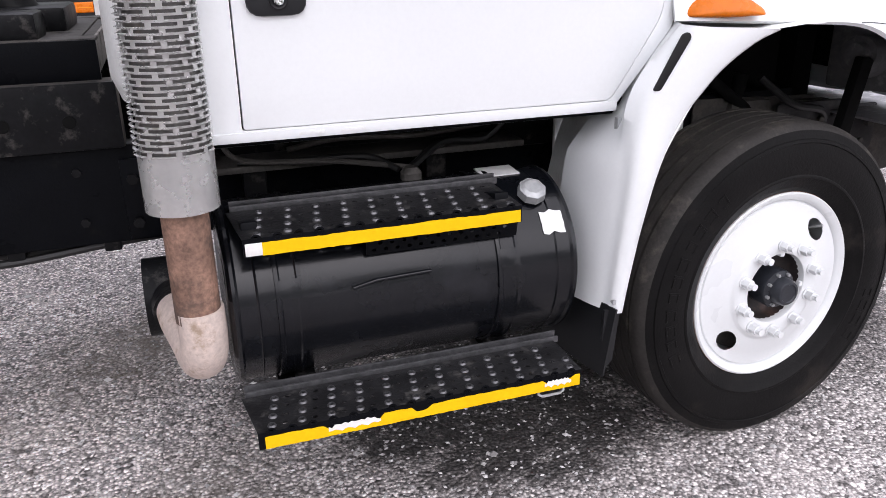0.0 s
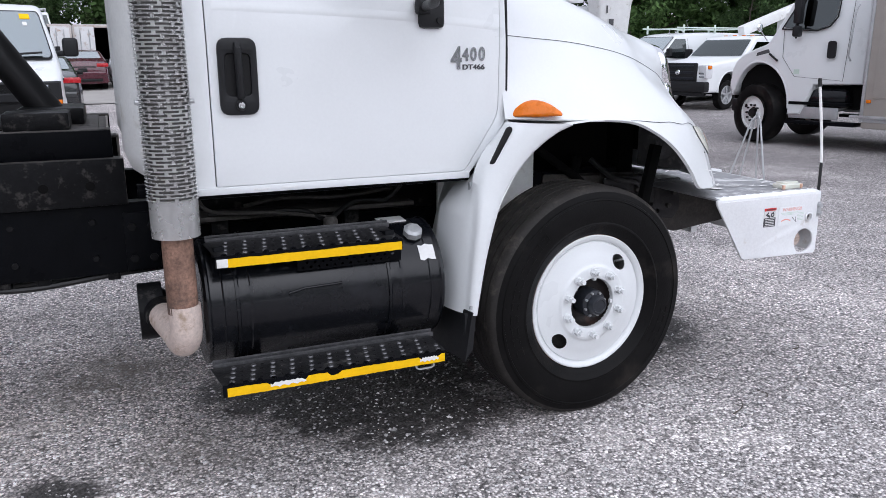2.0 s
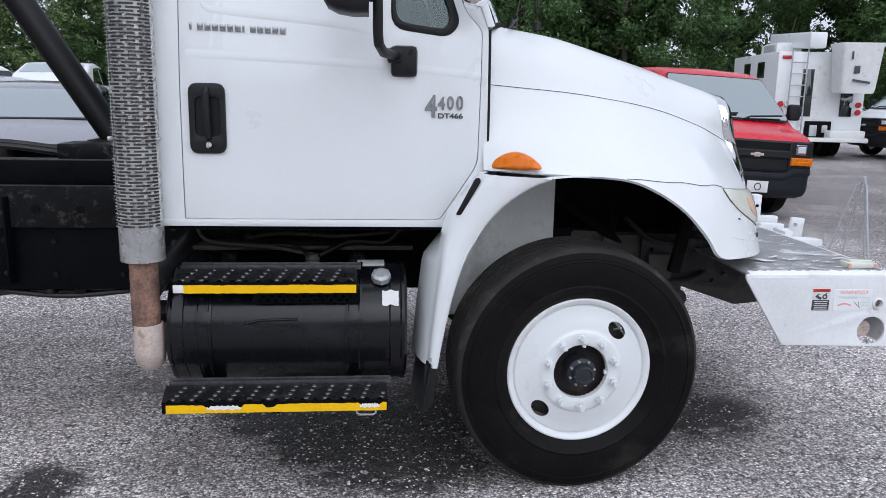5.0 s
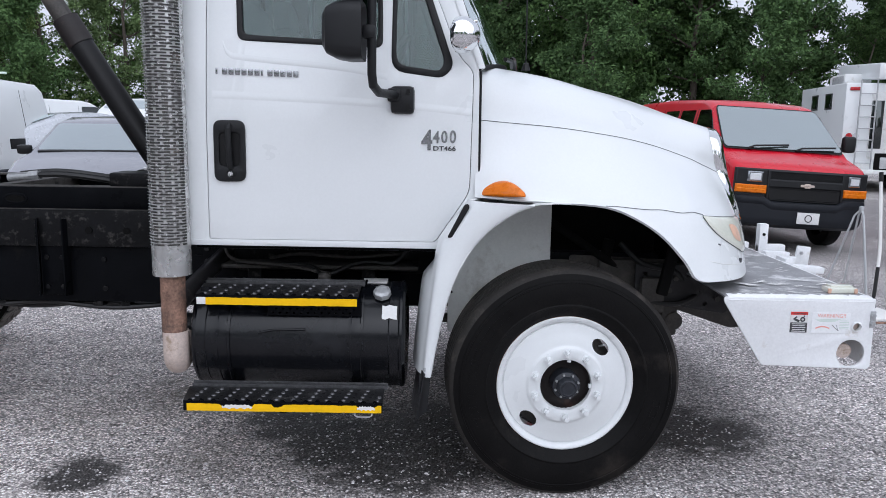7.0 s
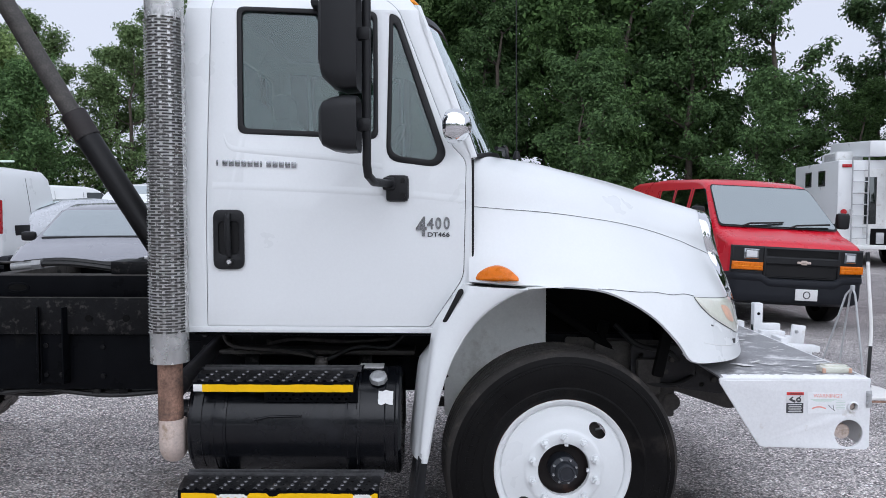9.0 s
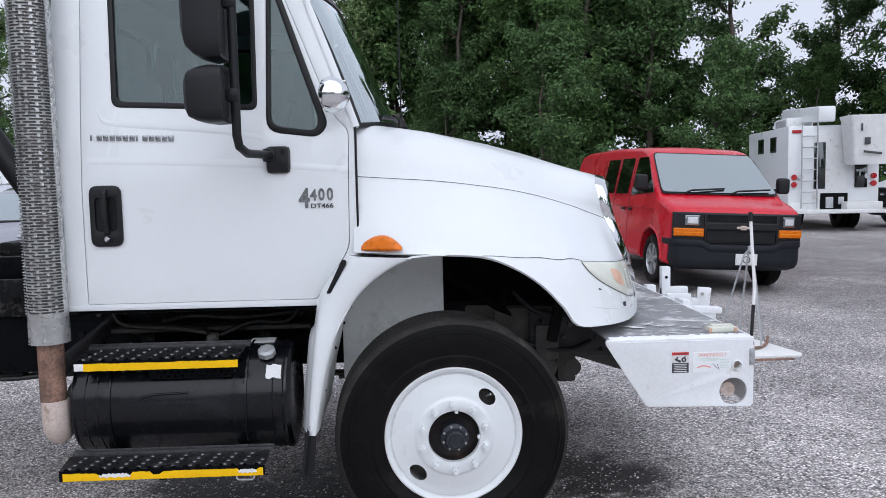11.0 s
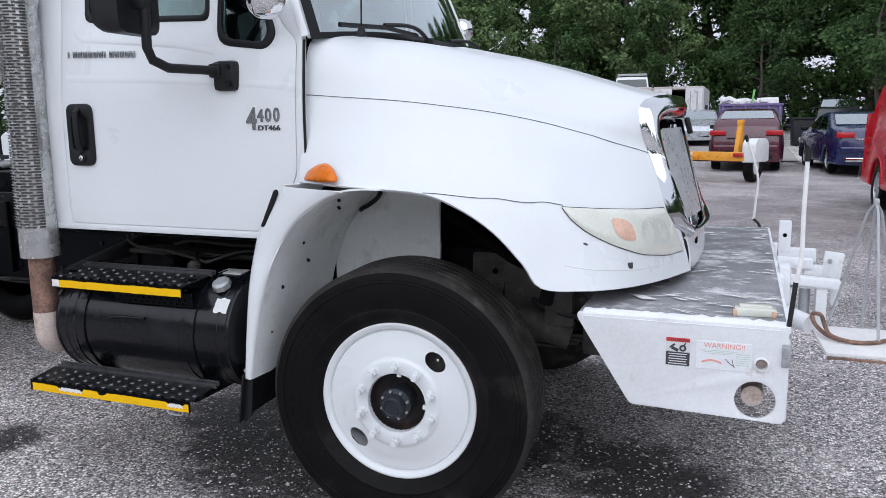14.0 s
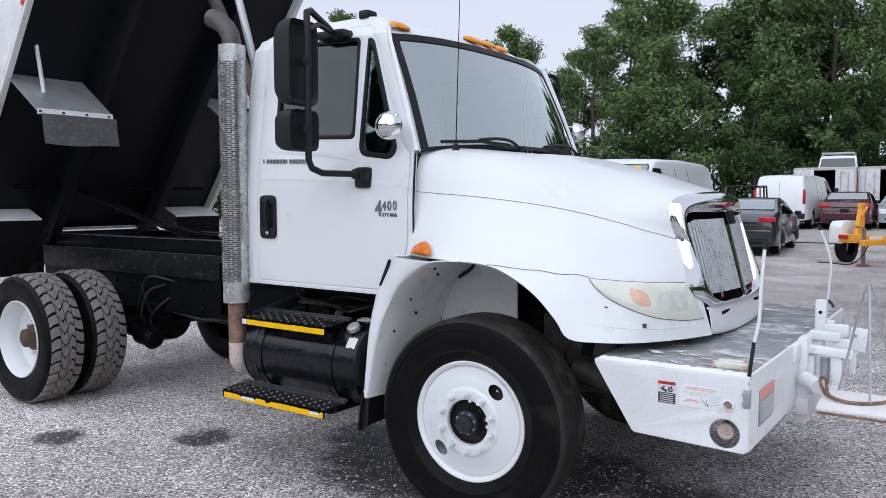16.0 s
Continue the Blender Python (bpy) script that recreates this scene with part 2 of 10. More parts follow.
# ---- builders ----
class Build:
    """Gathers one mesh."""

    def __init__(self):
        self.bm = bmesh.new()

    def merge(self, other):
        me = bpy.data.meshes.new("t")
        other.to_mesh(me)
        self.bm.from_mesh(me)
        bpy.data.meshes.remove(me)
        other.free()
        return self

    def box(self, c, size, bevel=0.0, rot=None, seg=2):
        t = bmesh.new()
        bmesh.ops.create_cube(t, size=1)
        bmesh.ops.scale(t, vec=size, verts=t.verts)
        if bevel:
            bmesh.ops.bevel(t, geom=t.edges[:], offset=min(bevel, min(size) * 0.45), segments=seg, affect="EDGES", profile=0.6)
        m = Matrix.Translation(c)
        if rot:
            m = m @ Euler([radians(a) for a in rot]).to_matrix().to_4x4()
        bmesh.ops.transform(t, matrix=m, verts=t.verts)
        return self.merge(t)

    def rod(self, a, b, r, r2=None, seg=14, cap=True):
        a, b = Vector(a), Vector(b)
        r2 = r if r2 is None else r2
        q = (b - a).to_track_quat("Z", "Y").to_matrix()
        rings = []
        for p, rr in ((a, r), (b, r2)):
            rings.append([self.bm.verts.new(p + q @ Vector((rr * math.cos(k * math.tau / seg), rr * math.sin(k * math.tau / seg), 0))) for k in range(seg)])
        for k in range(seg):
            self.bm.faces.new((rings[0][k], rings[0][(k + 1) % seg], rings[1][(k + 1) % seg], rings[1][k]))
        if cap:
            self.bm.faces.new(rings[0][::-1])
            self.bm.faces.new(rings[1])
        return self

    def tube(self, pts, r, seg=10, rr=None):
        """A pipe along points; rr gives a radius at each one."""
        pts = [Vector(p) for p in pts]
        up, rings = None, []
        for i, p in enumerate(pts):
            d = (pts[min(i + 1, len(pts) - 1)] - pts[max(i - 1, 0)]).normalized()
            if up is None:
                up = d.orthogonal().normalized()
            up = (up - d * up.dot(d)).normalized()
            side = d.cross(up)
            rad = rr[i] if rr else r
            rings.append([self.bm.verts.new(p + rad * (math.cos(k * math.tau / seg) * up + math.sin(k * math.tau / seg) * side)) for k in range(seg)])
        for a, b in zip(rings, rings[1:]):
            for k in range(seg):
                self.bm.faces.new((a[k], a[(k + 1) % seg], b[(k + 1) % seg], b[k]))
        self.bm.faces.new(rings[0][::-1])
        self.bm.faces.new(rings[-1])
        return self

    def lathe(self, profile, c, axis="y", seg=48, turn=0.0):
        """profile: (radius, offset along the axis)."""
        c = Vector(c)
        rings = []
        for r, o in profile:
            ring = []
            for k in range(seg):
                a = turn + k * math.tau / seg
                u, v = r * math.cos(a), r * math.sin(a)
                ring.append(self.bm.verts.new(c + Vector({"y": (u, o, v), "x": (o, u, v), "z": (u, v, o)}[axis])))
            rings.append(ring)
        for a, b in zip(rings, rings[1:]):
            for k in range(seg):
                self.bm.faces.new((a[k], a[(k + 1) % seg], b[(k + 1) % seg], b[k]))
        if profile[0][0] < 0.012 or len(profile) == 2:
            self.bm.faces.new(rings[0][::-1])
        if profile[-1][0] < 0.012 or len(profile) == 2:
            self.bm.faces.new(rings[-1])
        return self

    def grid(self, rows, close=False):
        """A sheet through rows of points."""
        vs = [[self.bm.verts.new(p) for p in row] for row in rows]
        n = len(vs[0])
        for a, b in zip(vs, vs[1:]):
            for k in range(n if close else n - 1):
                quad = (a[k], a[(k + 1) % n], b[(k + 1) % n], b[k])
                self.bm.faces.new(quad)
        return self

    def face(self, pts):
        self.bm.faces.new([self.bm.verts.new(p) for p in pts])
        return self

    def thick(self, t):
        """Gives an open sheet thickness, away from its normals."""
        bmesh.ops.recalc_face_normals(self.bm, faces=self.bm.faces[:])
        bmesh.ops.solidify(self.bm, geom=self.bm.faces[:], thickness=t)
        return self

    def plate(self, outline, holes=(), depth=0.02, bevel=0.0, put=None, cuts=()):
        """A flat plate from 2D outlines with holes, z from 0 to depth; put maps (u, v, w) to a place."""
        cu = bpy.data.curves.new("t", "CURVE")
        cu.dimensions, cu.fill_mode = "2D", "BOTH"
        cu.extrude, cu.bevel_depth, cu.bevel_resolution = max(0.0, depth / 2 - bevel), bevel, 1
        cu.offset = -bevel
        for pts in (outline, *holes):
            s = cu.splines.new("POLY")
            s.points.add(len(pts) - 1)
            for q, (u, v) in zip(s.points, pts):
                q.co = (u, v, 0, 1)
            s.use_cyclic_u = True
        ob = bpy.data.objects.new("t", cu)
        me = bpy.data.meshes.new_from_object(ob)
        t = bmesh.new()
        t.from_mesh(me)
        bpy.data.objects.remove(ob)
        bpy.data.meshes.remove(me)
        bpy.data.curves.remove(cu)
        bmesh.ops.remove_doubles(t, verts=t.verts[:], dist=1e-5)
        for co, no in cuts:
            bmesh.ops.bisect_plane(t, geom=t.verts[:] + t.edges[:] + t.faces[:], plane_co=co, plane_no=no)
        for v in t.verts:
            u, w, z = v.co
            v.co = Vector(put(u, w, z + depth / 2)) if put else v.co
        bmesh.ops.recalc_face_normals(t, faces=t.faces[:])
        return self.merge(t)

    def move(self, m):
        bmesh.ops.transform(self.bm, matrix=m, verts=self.bm.verts[:])
        return self


BASE = {}


def thing(name, label, category, at=(0, 0, 0), turn=0.0, group="", kind="", placed=False):
    """An empty that parents the parts of one thing. placed: its parts are given where they stand, not round the origin."""
    ob = new(name)
    ob.empty_display_size = 0.2
    ob.matrix_basis = pose(*at, 0, 0, turn)
    BASE[ob.name] = Vector(at) if placed else Vector((0, 0, 0))
    return tagged(ob, label, category, group, kind)


JOINED = ("label", "mark", "tape", "mesh", "bar", "scuff", "body", "cab", "bonnet", "rib", "seam", "trim", "stand", "wiper", "windscreen", "pillar", "ladder", "spoke", "bumper", "grille")
TINY = ("step_button", "lip_scallop", "sidewall_mark", "paint_scuff", "frame_bolt", "gusset_bolt", "tread_block", "grille_mesh", "wheel_nut", "unit_vent", "liner_clip")


def islands(bm):
    """Groups of faces that hang together or touch."""
    bm.verts.ensure_lookup_table()
    left, out = set(bm.verts), []
    while left:
        v = left.pop()
        todo, got = [v], [v]
        while todo:
            for e in todo.pop().link_edges:
                for o in e.verts:
                    if o in left:
                        left.discard(o)
                        got.append(o)
                        todo.append(o)
        lo = [min(p.co[k] for p in got) - 0.0015 for k in range(3)]
        hi = [max(p.co[k] for p in got) + 0.0015 for k in range(3)]
        out.append([got, lo, hi])
    merged = True
    while merged:
        merged = False
        for i in range(len(out)):
            for j in range(len(out) - 1, i, -1):
                if all(out[i][1][k] <= out[j][2][k] and out[j][1][k] <= out[i][2][k] for k in range(3)):
                    out[i] = [out[i][0] + out[j][0], [min(a, b) for a, b in zip(out[i][1], out[j][1])], [max(a, b) for a, b in zip(out[i][2], out[j][2])]]
                    del out[j]
                    merged = True
    return [o[0] for o in out]


def part(name, b, mat, parent=None, label="", smooth=32, category="", kind="", group=""):
    """Links a Build as one mesh object under a thing or a part; pieces that do not touch become parts of their own."""
    if name in TINY:
        kind = "stuff"
    elif parent is not None and len(b.bm.verts) < 4000 and not any(w in name for w in JOINED):
        sets = sorted(islands(b.bm), key=len, reverse=True)
        if 1 < len(sets) <= 30:
            for group_ in sets[1:]:
                keep = set(group_)
                other = Build()
                other.bm = b.bm.copy()
                b.bm.verts.index_update()
                idx = {v.index for v in keep}
                other.bm.verts.ensure_lookup_table()
                bmesh.ops.delete(other.bm, geom=[v for v in other.bm.verts if v.index not in idx], context="VERTS")
                link_part(name, other, mat, parent, label, smooth)
            bmesh.ops.delete(b.bm, geom=[v for g_ in sets[1:] for v in g_], context="VERTS")
    return link_part(name, b, mat, parent, label, smooth, category, kind, group)


def link_part(name, b, mat, parent=None, label="", smooth=32, category="", kind="", group=""):
    """Links a Build as one mesh object."""
    me = bpy.data.meshes.new(name)
    bm = b.bm
    bmesh.ops.recalc_face_normals(bm, faces=bm.faces[:])
    if parent is not None and parent.name in BASE:
        bmesh.ops.translate(bm, vec=-BASE[parent.name], verts=bm.verts[:])
        BASE_NEXT = BASE[parent.name]
    else:
        BASE_NEXT = Vector((0, 0, 0))
    bm.to_mesh(me)
    bm.free()
    for f in me.polygons:
        f.use_smooth = True
    me.set_sharp_from_angle(angle=radians(smooth))
    me.materials.append(M[mat] if isinstance(mat, str) else mat)
    ob = new(name, me)
    if parent is not None:
        ob.parent = parent
    BASE[ob.name] = BASE_NEXT
    return tagged(ob, label, category, group, kind)


def smooth_curve(pts, n=8):
    """Points along a Catmull-Rom curve through pts."""
    pts = [Vector(p) for p in pts]
    ext = [2 * pts[0] - pts[1], *pts, 2 * pts[-1] - pts[-2]]
    out = []
    for i in range(1, len(ext) - 2):
        a, b, c, d = ext[i - 1:i + 3]
        for k in range(n):
            t = k / n
            out.append(0.5 * (2 * b + (c - a) * t + (2 * a - 5 * b + 4 * c - d) * t * t + (3 * b - a - 3 * c + d) * t ** 3))
    out.append(pts[-1])
    return out


def rounded(pts, r, n=4):
    """A 2D polygon with its corners rounded; r may be a list."""
    out, k = [], len(pts)
    for i in range(k):
        p, a, b = Vector(pts[i]), Vector(pts[i - 1]), Vector(pts[(i + 1) % k])
        rad = r[i] if isinstance(r, (list, tuple)) else r
        if rad <= 0:
            out.append(tuple(p))
            continue
        da, db = (a - p), (b - p)
        q = min(rad, da.length * 0.49, db.length * 0.49)
        s, e = p + da.normalized() * q, p + db.normalized() * q
        for j in range(n + 1):
            t = j / n
            out.append(tuple((1 - t) ** 2 * s + 2 * t * (1 - t) * p + t * t * e))
    return out


def words(text, height, depth=0.003, bold=0.0):
    """Letters as a Build in the plane x right, y up, starting at the origin."""
    cu = bpy.data.curves.new("t", "FONT")
    cu.body, cu.size, cu.extrude, cu.offset = text, height / 0.7, depth / 2, bold
    ob = bpy.data.objects.new("t", cu)
    me = bpy.data.meshes.new_from_object(ob)
    b = Build()
    b.bm.from_mesh(me)
    bpy.data.objects.remove(ob)
    bpy.data.meshes.remove(me)
    bpy.data.curves.remove(cu)
    return b


def fit_words(text, x0, x1, z0, z1, depth=0.003, bold=0.0):
    """Letters stretched to fill x0..x1 and z0..z1 in the plane y = 0, facing -y."""
    b = words(text, 0.1, depth, bold)
    xs = [v.co.x for v in b.bm.verts]
    ys = [v.co.y for v in b.bm.verts]
    u0, u1, w0, w1 = min(xs), max(xs), min(ys), max(ys)
    for v in b.bm.verts:
        u, w, d = v.co
        v.co = (x0 + (u - u0) / (u1 - u0) * (x1 - x0), -d, z0 + (w - w0) / (w1 - w0) * (z1 - z0))
    return b


# ---- ground ----
def ease(t):
    t = min(1.0, max(0.0, t))
    return t * t * (3 - 2 * t)


def rise(x, y):
    """The yard swells a little behind the truck and climbs towards the wood."""
    dip = 0.075 * math.exp(-((x - 7.4) / 1.5) ** 2 / 2 - ((y - 10.5) / 3.5) ** 2 / 2)
    return 0.02 * min(40.0, max(0.0, y - 16.0)) + 0.2 * ease((y - 5.0) / 3.5) * ease((1.6 - x) / 3.4) * ease((21.0 - y) / 5.0) - dip



def gravel_material():
    """Crushed grey stone rolled into tarmac, with paler stones, fines, wet oily patches and painted light and shade."""
    m = bpy.data.materials.new("gravel")
    m.use_nodes = True
    nt = m.node_tree
    p = nt.nodes["Principled BSDF"]
    L = nt.links.new
    tc = nt.nodes.new("ShaderNodeTexCoord")

    def nz(s, d=5.0, r=0.6):
        n = nt.nodes.new("ShaderNodeTexNoise")
        n.inputs["Scale"].default_value, n.inputs["Detail"].default_value, n.inputs["Roughness"].default_value = s, d, r
        L(tc.outputs["Object"], n.inputs["Vector"])
        return n.outputs["Fac"]

    def rng(v, a, b, c, d):
        r = nt.nodes.new("ShaderNodeMapRange")
        for k, x in zip(("From Min", "From Max", "To Min", "To Max"), (a, b, c, d)):
            r.inputs[k].default_value = x
        L(v, r.inputs["Value"])
        return r.outputs["Result"]

    def mix(kind, fac, a, b):
        x = nt.nodes.new("ShaderNodeMix")
        x.data_type, x.blend_type = "RGBA", kind
        for value, socket in ((fac, x.inputs["Factor"]), (a, x.inputs[6]), (b, x.inputs[7])):
            if isinstance(value, bpy.types.NodeSocket):
                L(value, socket)
            else:
                socket.default_value = value
        return x.outputs[2]

    def cells(scale):
        v = nt.nodes.new("ShaderNodeTexVoronoi")
        v.inputs["Scale"].default_value = scale
        L(tc.outputs["Object"], v.inputs["Vector"])
        return v

    def cramp(fac, stops):
        r = nt.nodes.new("ShaderNodeValToRGB")
        while len(r.color_ramp.elements) < len(stops):
            r.color_ramp.elements.new(0.5)
        for e, (pos, c) in zip(r.color_ramp.elements, stops):
            e.position, e.color = pos, (*c, 1)
        L(fac, r.inputs["Fac"])
        return r.outputs["Color"]

    def split(col):
        s = nt.nodes.new("ShaderNodeSeparateColor")
        L(col, s.inputs["Color"])
        return s.outputs["Red"]

    big, small = cells(78.0), cells(150.0)
    stones = cramp(split(big.outputs["Color"]), [(0.0, (0.05, 0.048, 0.048)), (0.3, (0.19, 0.184, 0.184)), (0.6, (0.44, 0.427, 0.427)), (0.82, (0.70, 0.68, 0.68)), (1.0, (0.95, 0.93, 0.92))])
    fines = cramp(split(small.outputs["Color"]), [(0.0, (0.06, 0.058, 0.058)), (0.5, (0.32, 0.311, 0.309)), (0.8, (0.58, 0.563, 0.558)), (1.0, (0.90, 0.88, 0.87))])
    col = mix("MIX", rng(nz(14.0, 3.0), 0.42, 0.58, 0.05, 0.7), stones, fines)
    joint = rng(big.outputs["Distance"], 0.25, 0.75, 1.25, 0.25)
    jc = nt.nodes.new("ShaderNodeCombineColor")
    for k in range(3):
        L(joint, jc.inputs[k])
    col = mix("MULTIPLY", 0.75, col, jc.outputs["Color"])
    tone = rng(nz(0.55, 6.0), 0.3, 0.7, 0.0, 1.0)
    col = mix("MULTIPLY", 1.0, col, cramp(tone, [(0.0, (0.70, 0.69, 0.69)), (0.5, (0.95, 0.94, 0.94)), (1.0, (1.30, 1.28, 1.27))]))
    patch = rng(nz(2.2, 6.0, 0.65), 0.55, 0.68, 0.0, 0.35)
    col = mix("MIX", patch, col, (0.46, 0.44, 0.432, 1))
    col = mix("MULTIPLY", 1.0, col, (1.50, 1.45, 1.425, 1))
    # the yard is darker, finer and damper away from the truck, and darker under its cab
    # the paler zone beside the frame is light put into the gravel's colour
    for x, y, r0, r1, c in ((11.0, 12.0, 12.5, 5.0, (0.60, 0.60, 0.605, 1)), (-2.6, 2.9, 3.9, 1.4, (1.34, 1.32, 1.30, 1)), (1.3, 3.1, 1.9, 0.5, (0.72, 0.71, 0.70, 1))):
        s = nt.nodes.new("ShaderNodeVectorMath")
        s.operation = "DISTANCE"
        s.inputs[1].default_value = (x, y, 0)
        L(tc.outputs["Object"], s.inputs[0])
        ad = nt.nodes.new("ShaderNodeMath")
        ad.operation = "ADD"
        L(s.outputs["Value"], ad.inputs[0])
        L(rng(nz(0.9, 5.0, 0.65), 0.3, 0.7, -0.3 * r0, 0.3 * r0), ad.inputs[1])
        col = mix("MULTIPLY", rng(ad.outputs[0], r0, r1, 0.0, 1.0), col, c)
    # soft brown silt
    for x, y, r, k in ((-0.26, 3.05, 0.50, 0.85), (0.0, 2.05, 0.34, 0.55), (-0.75, 2.6, 0.45, 0.4), (0.25, 0.6, 0.5, 0.35)):
        s = nt.nodes.new("ShaderNodeVectorMath")
        s.operation = "DISTANCE"
        s.inputs[1].default_value = (x, y, 0)
        L(tc.outputs["Object"], s.inputs[0])
        d = rng(s.outputs["Value"], r, r * 0.3, 0.0, k)
        mm_ = nt.nodes.new("ShaderNodeMath")
        mm_.operation = "MULTIPLY"
        L(d, mm_.inputs[0])
        L(rng(nz(6.0, 6.0, 0.7), 0.35, 0.6, 0.2, 1.0), mm_.inputs[1])
        col = mix("MIX", mm_.outputs[0], col, (0.15, 0.128, 0.105, 1))
    # wet and oily spots, with shade under the truck painted in: middle, size
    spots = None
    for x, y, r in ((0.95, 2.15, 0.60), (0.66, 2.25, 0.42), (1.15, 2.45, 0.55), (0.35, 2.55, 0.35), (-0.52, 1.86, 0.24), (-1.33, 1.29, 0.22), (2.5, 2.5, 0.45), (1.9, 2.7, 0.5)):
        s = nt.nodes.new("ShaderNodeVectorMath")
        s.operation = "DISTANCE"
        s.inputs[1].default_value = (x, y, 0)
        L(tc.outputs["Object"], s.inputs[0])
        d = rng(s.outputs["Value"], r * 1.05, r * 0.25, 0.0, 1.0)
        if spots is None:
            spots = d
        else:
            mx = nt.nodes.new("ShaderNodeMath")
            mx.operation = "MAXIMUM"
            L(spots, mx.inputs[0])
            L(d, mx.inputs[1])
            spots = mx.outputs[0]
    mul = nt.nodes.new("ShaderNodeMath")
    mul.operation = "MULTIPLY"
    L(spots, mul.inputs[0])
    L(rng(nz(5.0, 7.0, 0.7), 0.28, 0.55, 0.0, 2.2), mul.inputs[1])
    damp_shade = rng(mul.outputs[0], 0.2, 1.0, 0.0, 0.92)
    col = mix("MIX", damp_shade, col, (0.022, 0.020, 0.019, 1))
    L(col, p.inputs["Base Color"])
    L(rng(damp_shade, 0, 0.9, 0.86, 0.55), p.inputs["Roughness"])
    b = nt.nodes.new("ShaderNodeBump")
    b.inputs["Strength"].default_value, b.inputs["Distance"].default_value = 0.8, 0.009
    L(rng(big.outputs["Distance"], 0.1, 0.8, 1.0, 0.0), b.inputs["Height"])
    L(b.outputs["Normal"], p.inputs["Normal"])
    return m


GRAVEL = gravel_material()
xs = [-400, -150, -60, -30] + [-16 + 0.8 * k for k in range(58)] + [45, 80, 160, 400]
ys = [-400, -120, -40, -15] + [-6 + 0.8 * k for k in range(62)] + [60, 90, 160, 400]
rows = []
for y in ys:
    row = []
    for x in xs:
        calm = 1 if math.hypot(x - 0.5, y - 2.6) > 3.6 else 0
        z = 0.03 * noise.noise((x * 0.22, y * 0.22, 0)) * calm if -20 < x < 35 and -8 < y < 50 else 0
        row.append((x, y, z - 0.012 * calm + rise(x, y)))
    rows.append(row)
ground = part("ground", Build().grid(rows), GRAVEL, None, "grey crushed-stone yard with wet dark patches and painted shade", smooth=80, category="ground", kind="structure")
road = part("road", Build().grid([[(x, y, 0.03 + 0.02 * (y - 16.0) + 0.01 * noise.noise((x * 0.3, y * 0.3, 3))) for x in [-34 + 1.6 * k for k in range(25)]] for y in [24.5 + 1.5 * k for k in range(13)]]), material("pale_dusty_concrete", (0.36, 0.34, 0.32), 0.9, vary=0.12, scale=0.8, grain=60, bump=0.3, stain=(0.25, 0.24, 0.23), stain_amount=0.3, stain_scale=0.5), None, "pale dusty concrete lane across the yard", category="road", kind="structure")


def scatter_stones():
    """Loose chippings over the yard near the truck, in one mesh."""
    rng = np.random.default_rng(5)
    n = 80000
    x, y = rng.uniform(-3.8, 7.0, n), rng.uniform(-0.2, 7.5, n)
    s = rng.uniform(0.004, 0.009, n) * rng.uniform(0.7, 1.25, n)
    big = rng.random(n) < 0.03
    s[big] *= 1.7
    base = np.array([(1, 0, 0), (0, 1, 0), (-1, 0, 0), (0, -1, 0), (0, 0, 0.8), (0.1, 0.1, -0.5)])
    jit = rng.uniform(0.65, 1.35, (n, 6, 1))
    ang = rng.uniform(0, 6.28, n)
    c, si = np.cos(ang)[:, None], np.sin(ang)[:, None]
    v = base[None] * jit
    v = v * np.stack([np.ones(n), rng.uniform(0.6, 1, n), rng.uniform(0.5, 0.9, n)], 1)[:, None, :]
    vx, vy = v[..., 0] * c - v[..., 1] * si, v[..., 0] * si + v[..., 1] * c
    co = np.stack([vx * s[:, None] + x[:, None], vy * s[:, None] + y[:, None], v[..., 2] * s[:, None] + 0.001], 2).reshape(-1, 3)
    tri = np.array([(0, 1, 4), (1, 2, 4), (2, 3, 4), (3, 0, 4)])
    faces = (tri[None] + 6 * np.arange(n)[:, None, None]).reshape(-1, 3)
    me = bpy.data.meshes.new("loose_stones")
    me.from_pydata(co.tolist(), [], faces.tolist())
    m = bpy.data.materials.new("chippings")
    m.use_nodes = True
    nt = m.node_tree
    g = nt.nodes.new("ShaderNodeNewGeometry")
    r = nt.nodes.new("ShaderNodeValToRGB")
    for pos, col in ((0.0, (0.10, 0.098, 0.097)), (0.45, (0.36, 0.35, 0.345)), (0.85, (0.62, 0.605, 0.60)), (1.0, (0.86, 0.84, 0.83))):
        e = r.color_ramp.elements[0] if pos == 0 else (r.color_ramp.elements[-1] if pos == 1 else r.color_ramp.elements.new(pos))
        e.color = (*col, 1)
    nt.links.new(g.outputs["Random Per Island"], r.inputs["Fac"])
    nt.links.new(r.outputs["Color"], nt.nodes["Principled BSDF"].inputs["Base Color"])
    nt.nodes["Principled BSDF"].inputs["Roughness"].default_value = 0.8
    me.materials.append(m)
    tagged(new("loose_stones", me), "loose grey and white stone chippings on the yard", "gravel", kind="stuff")


scatter_stones()


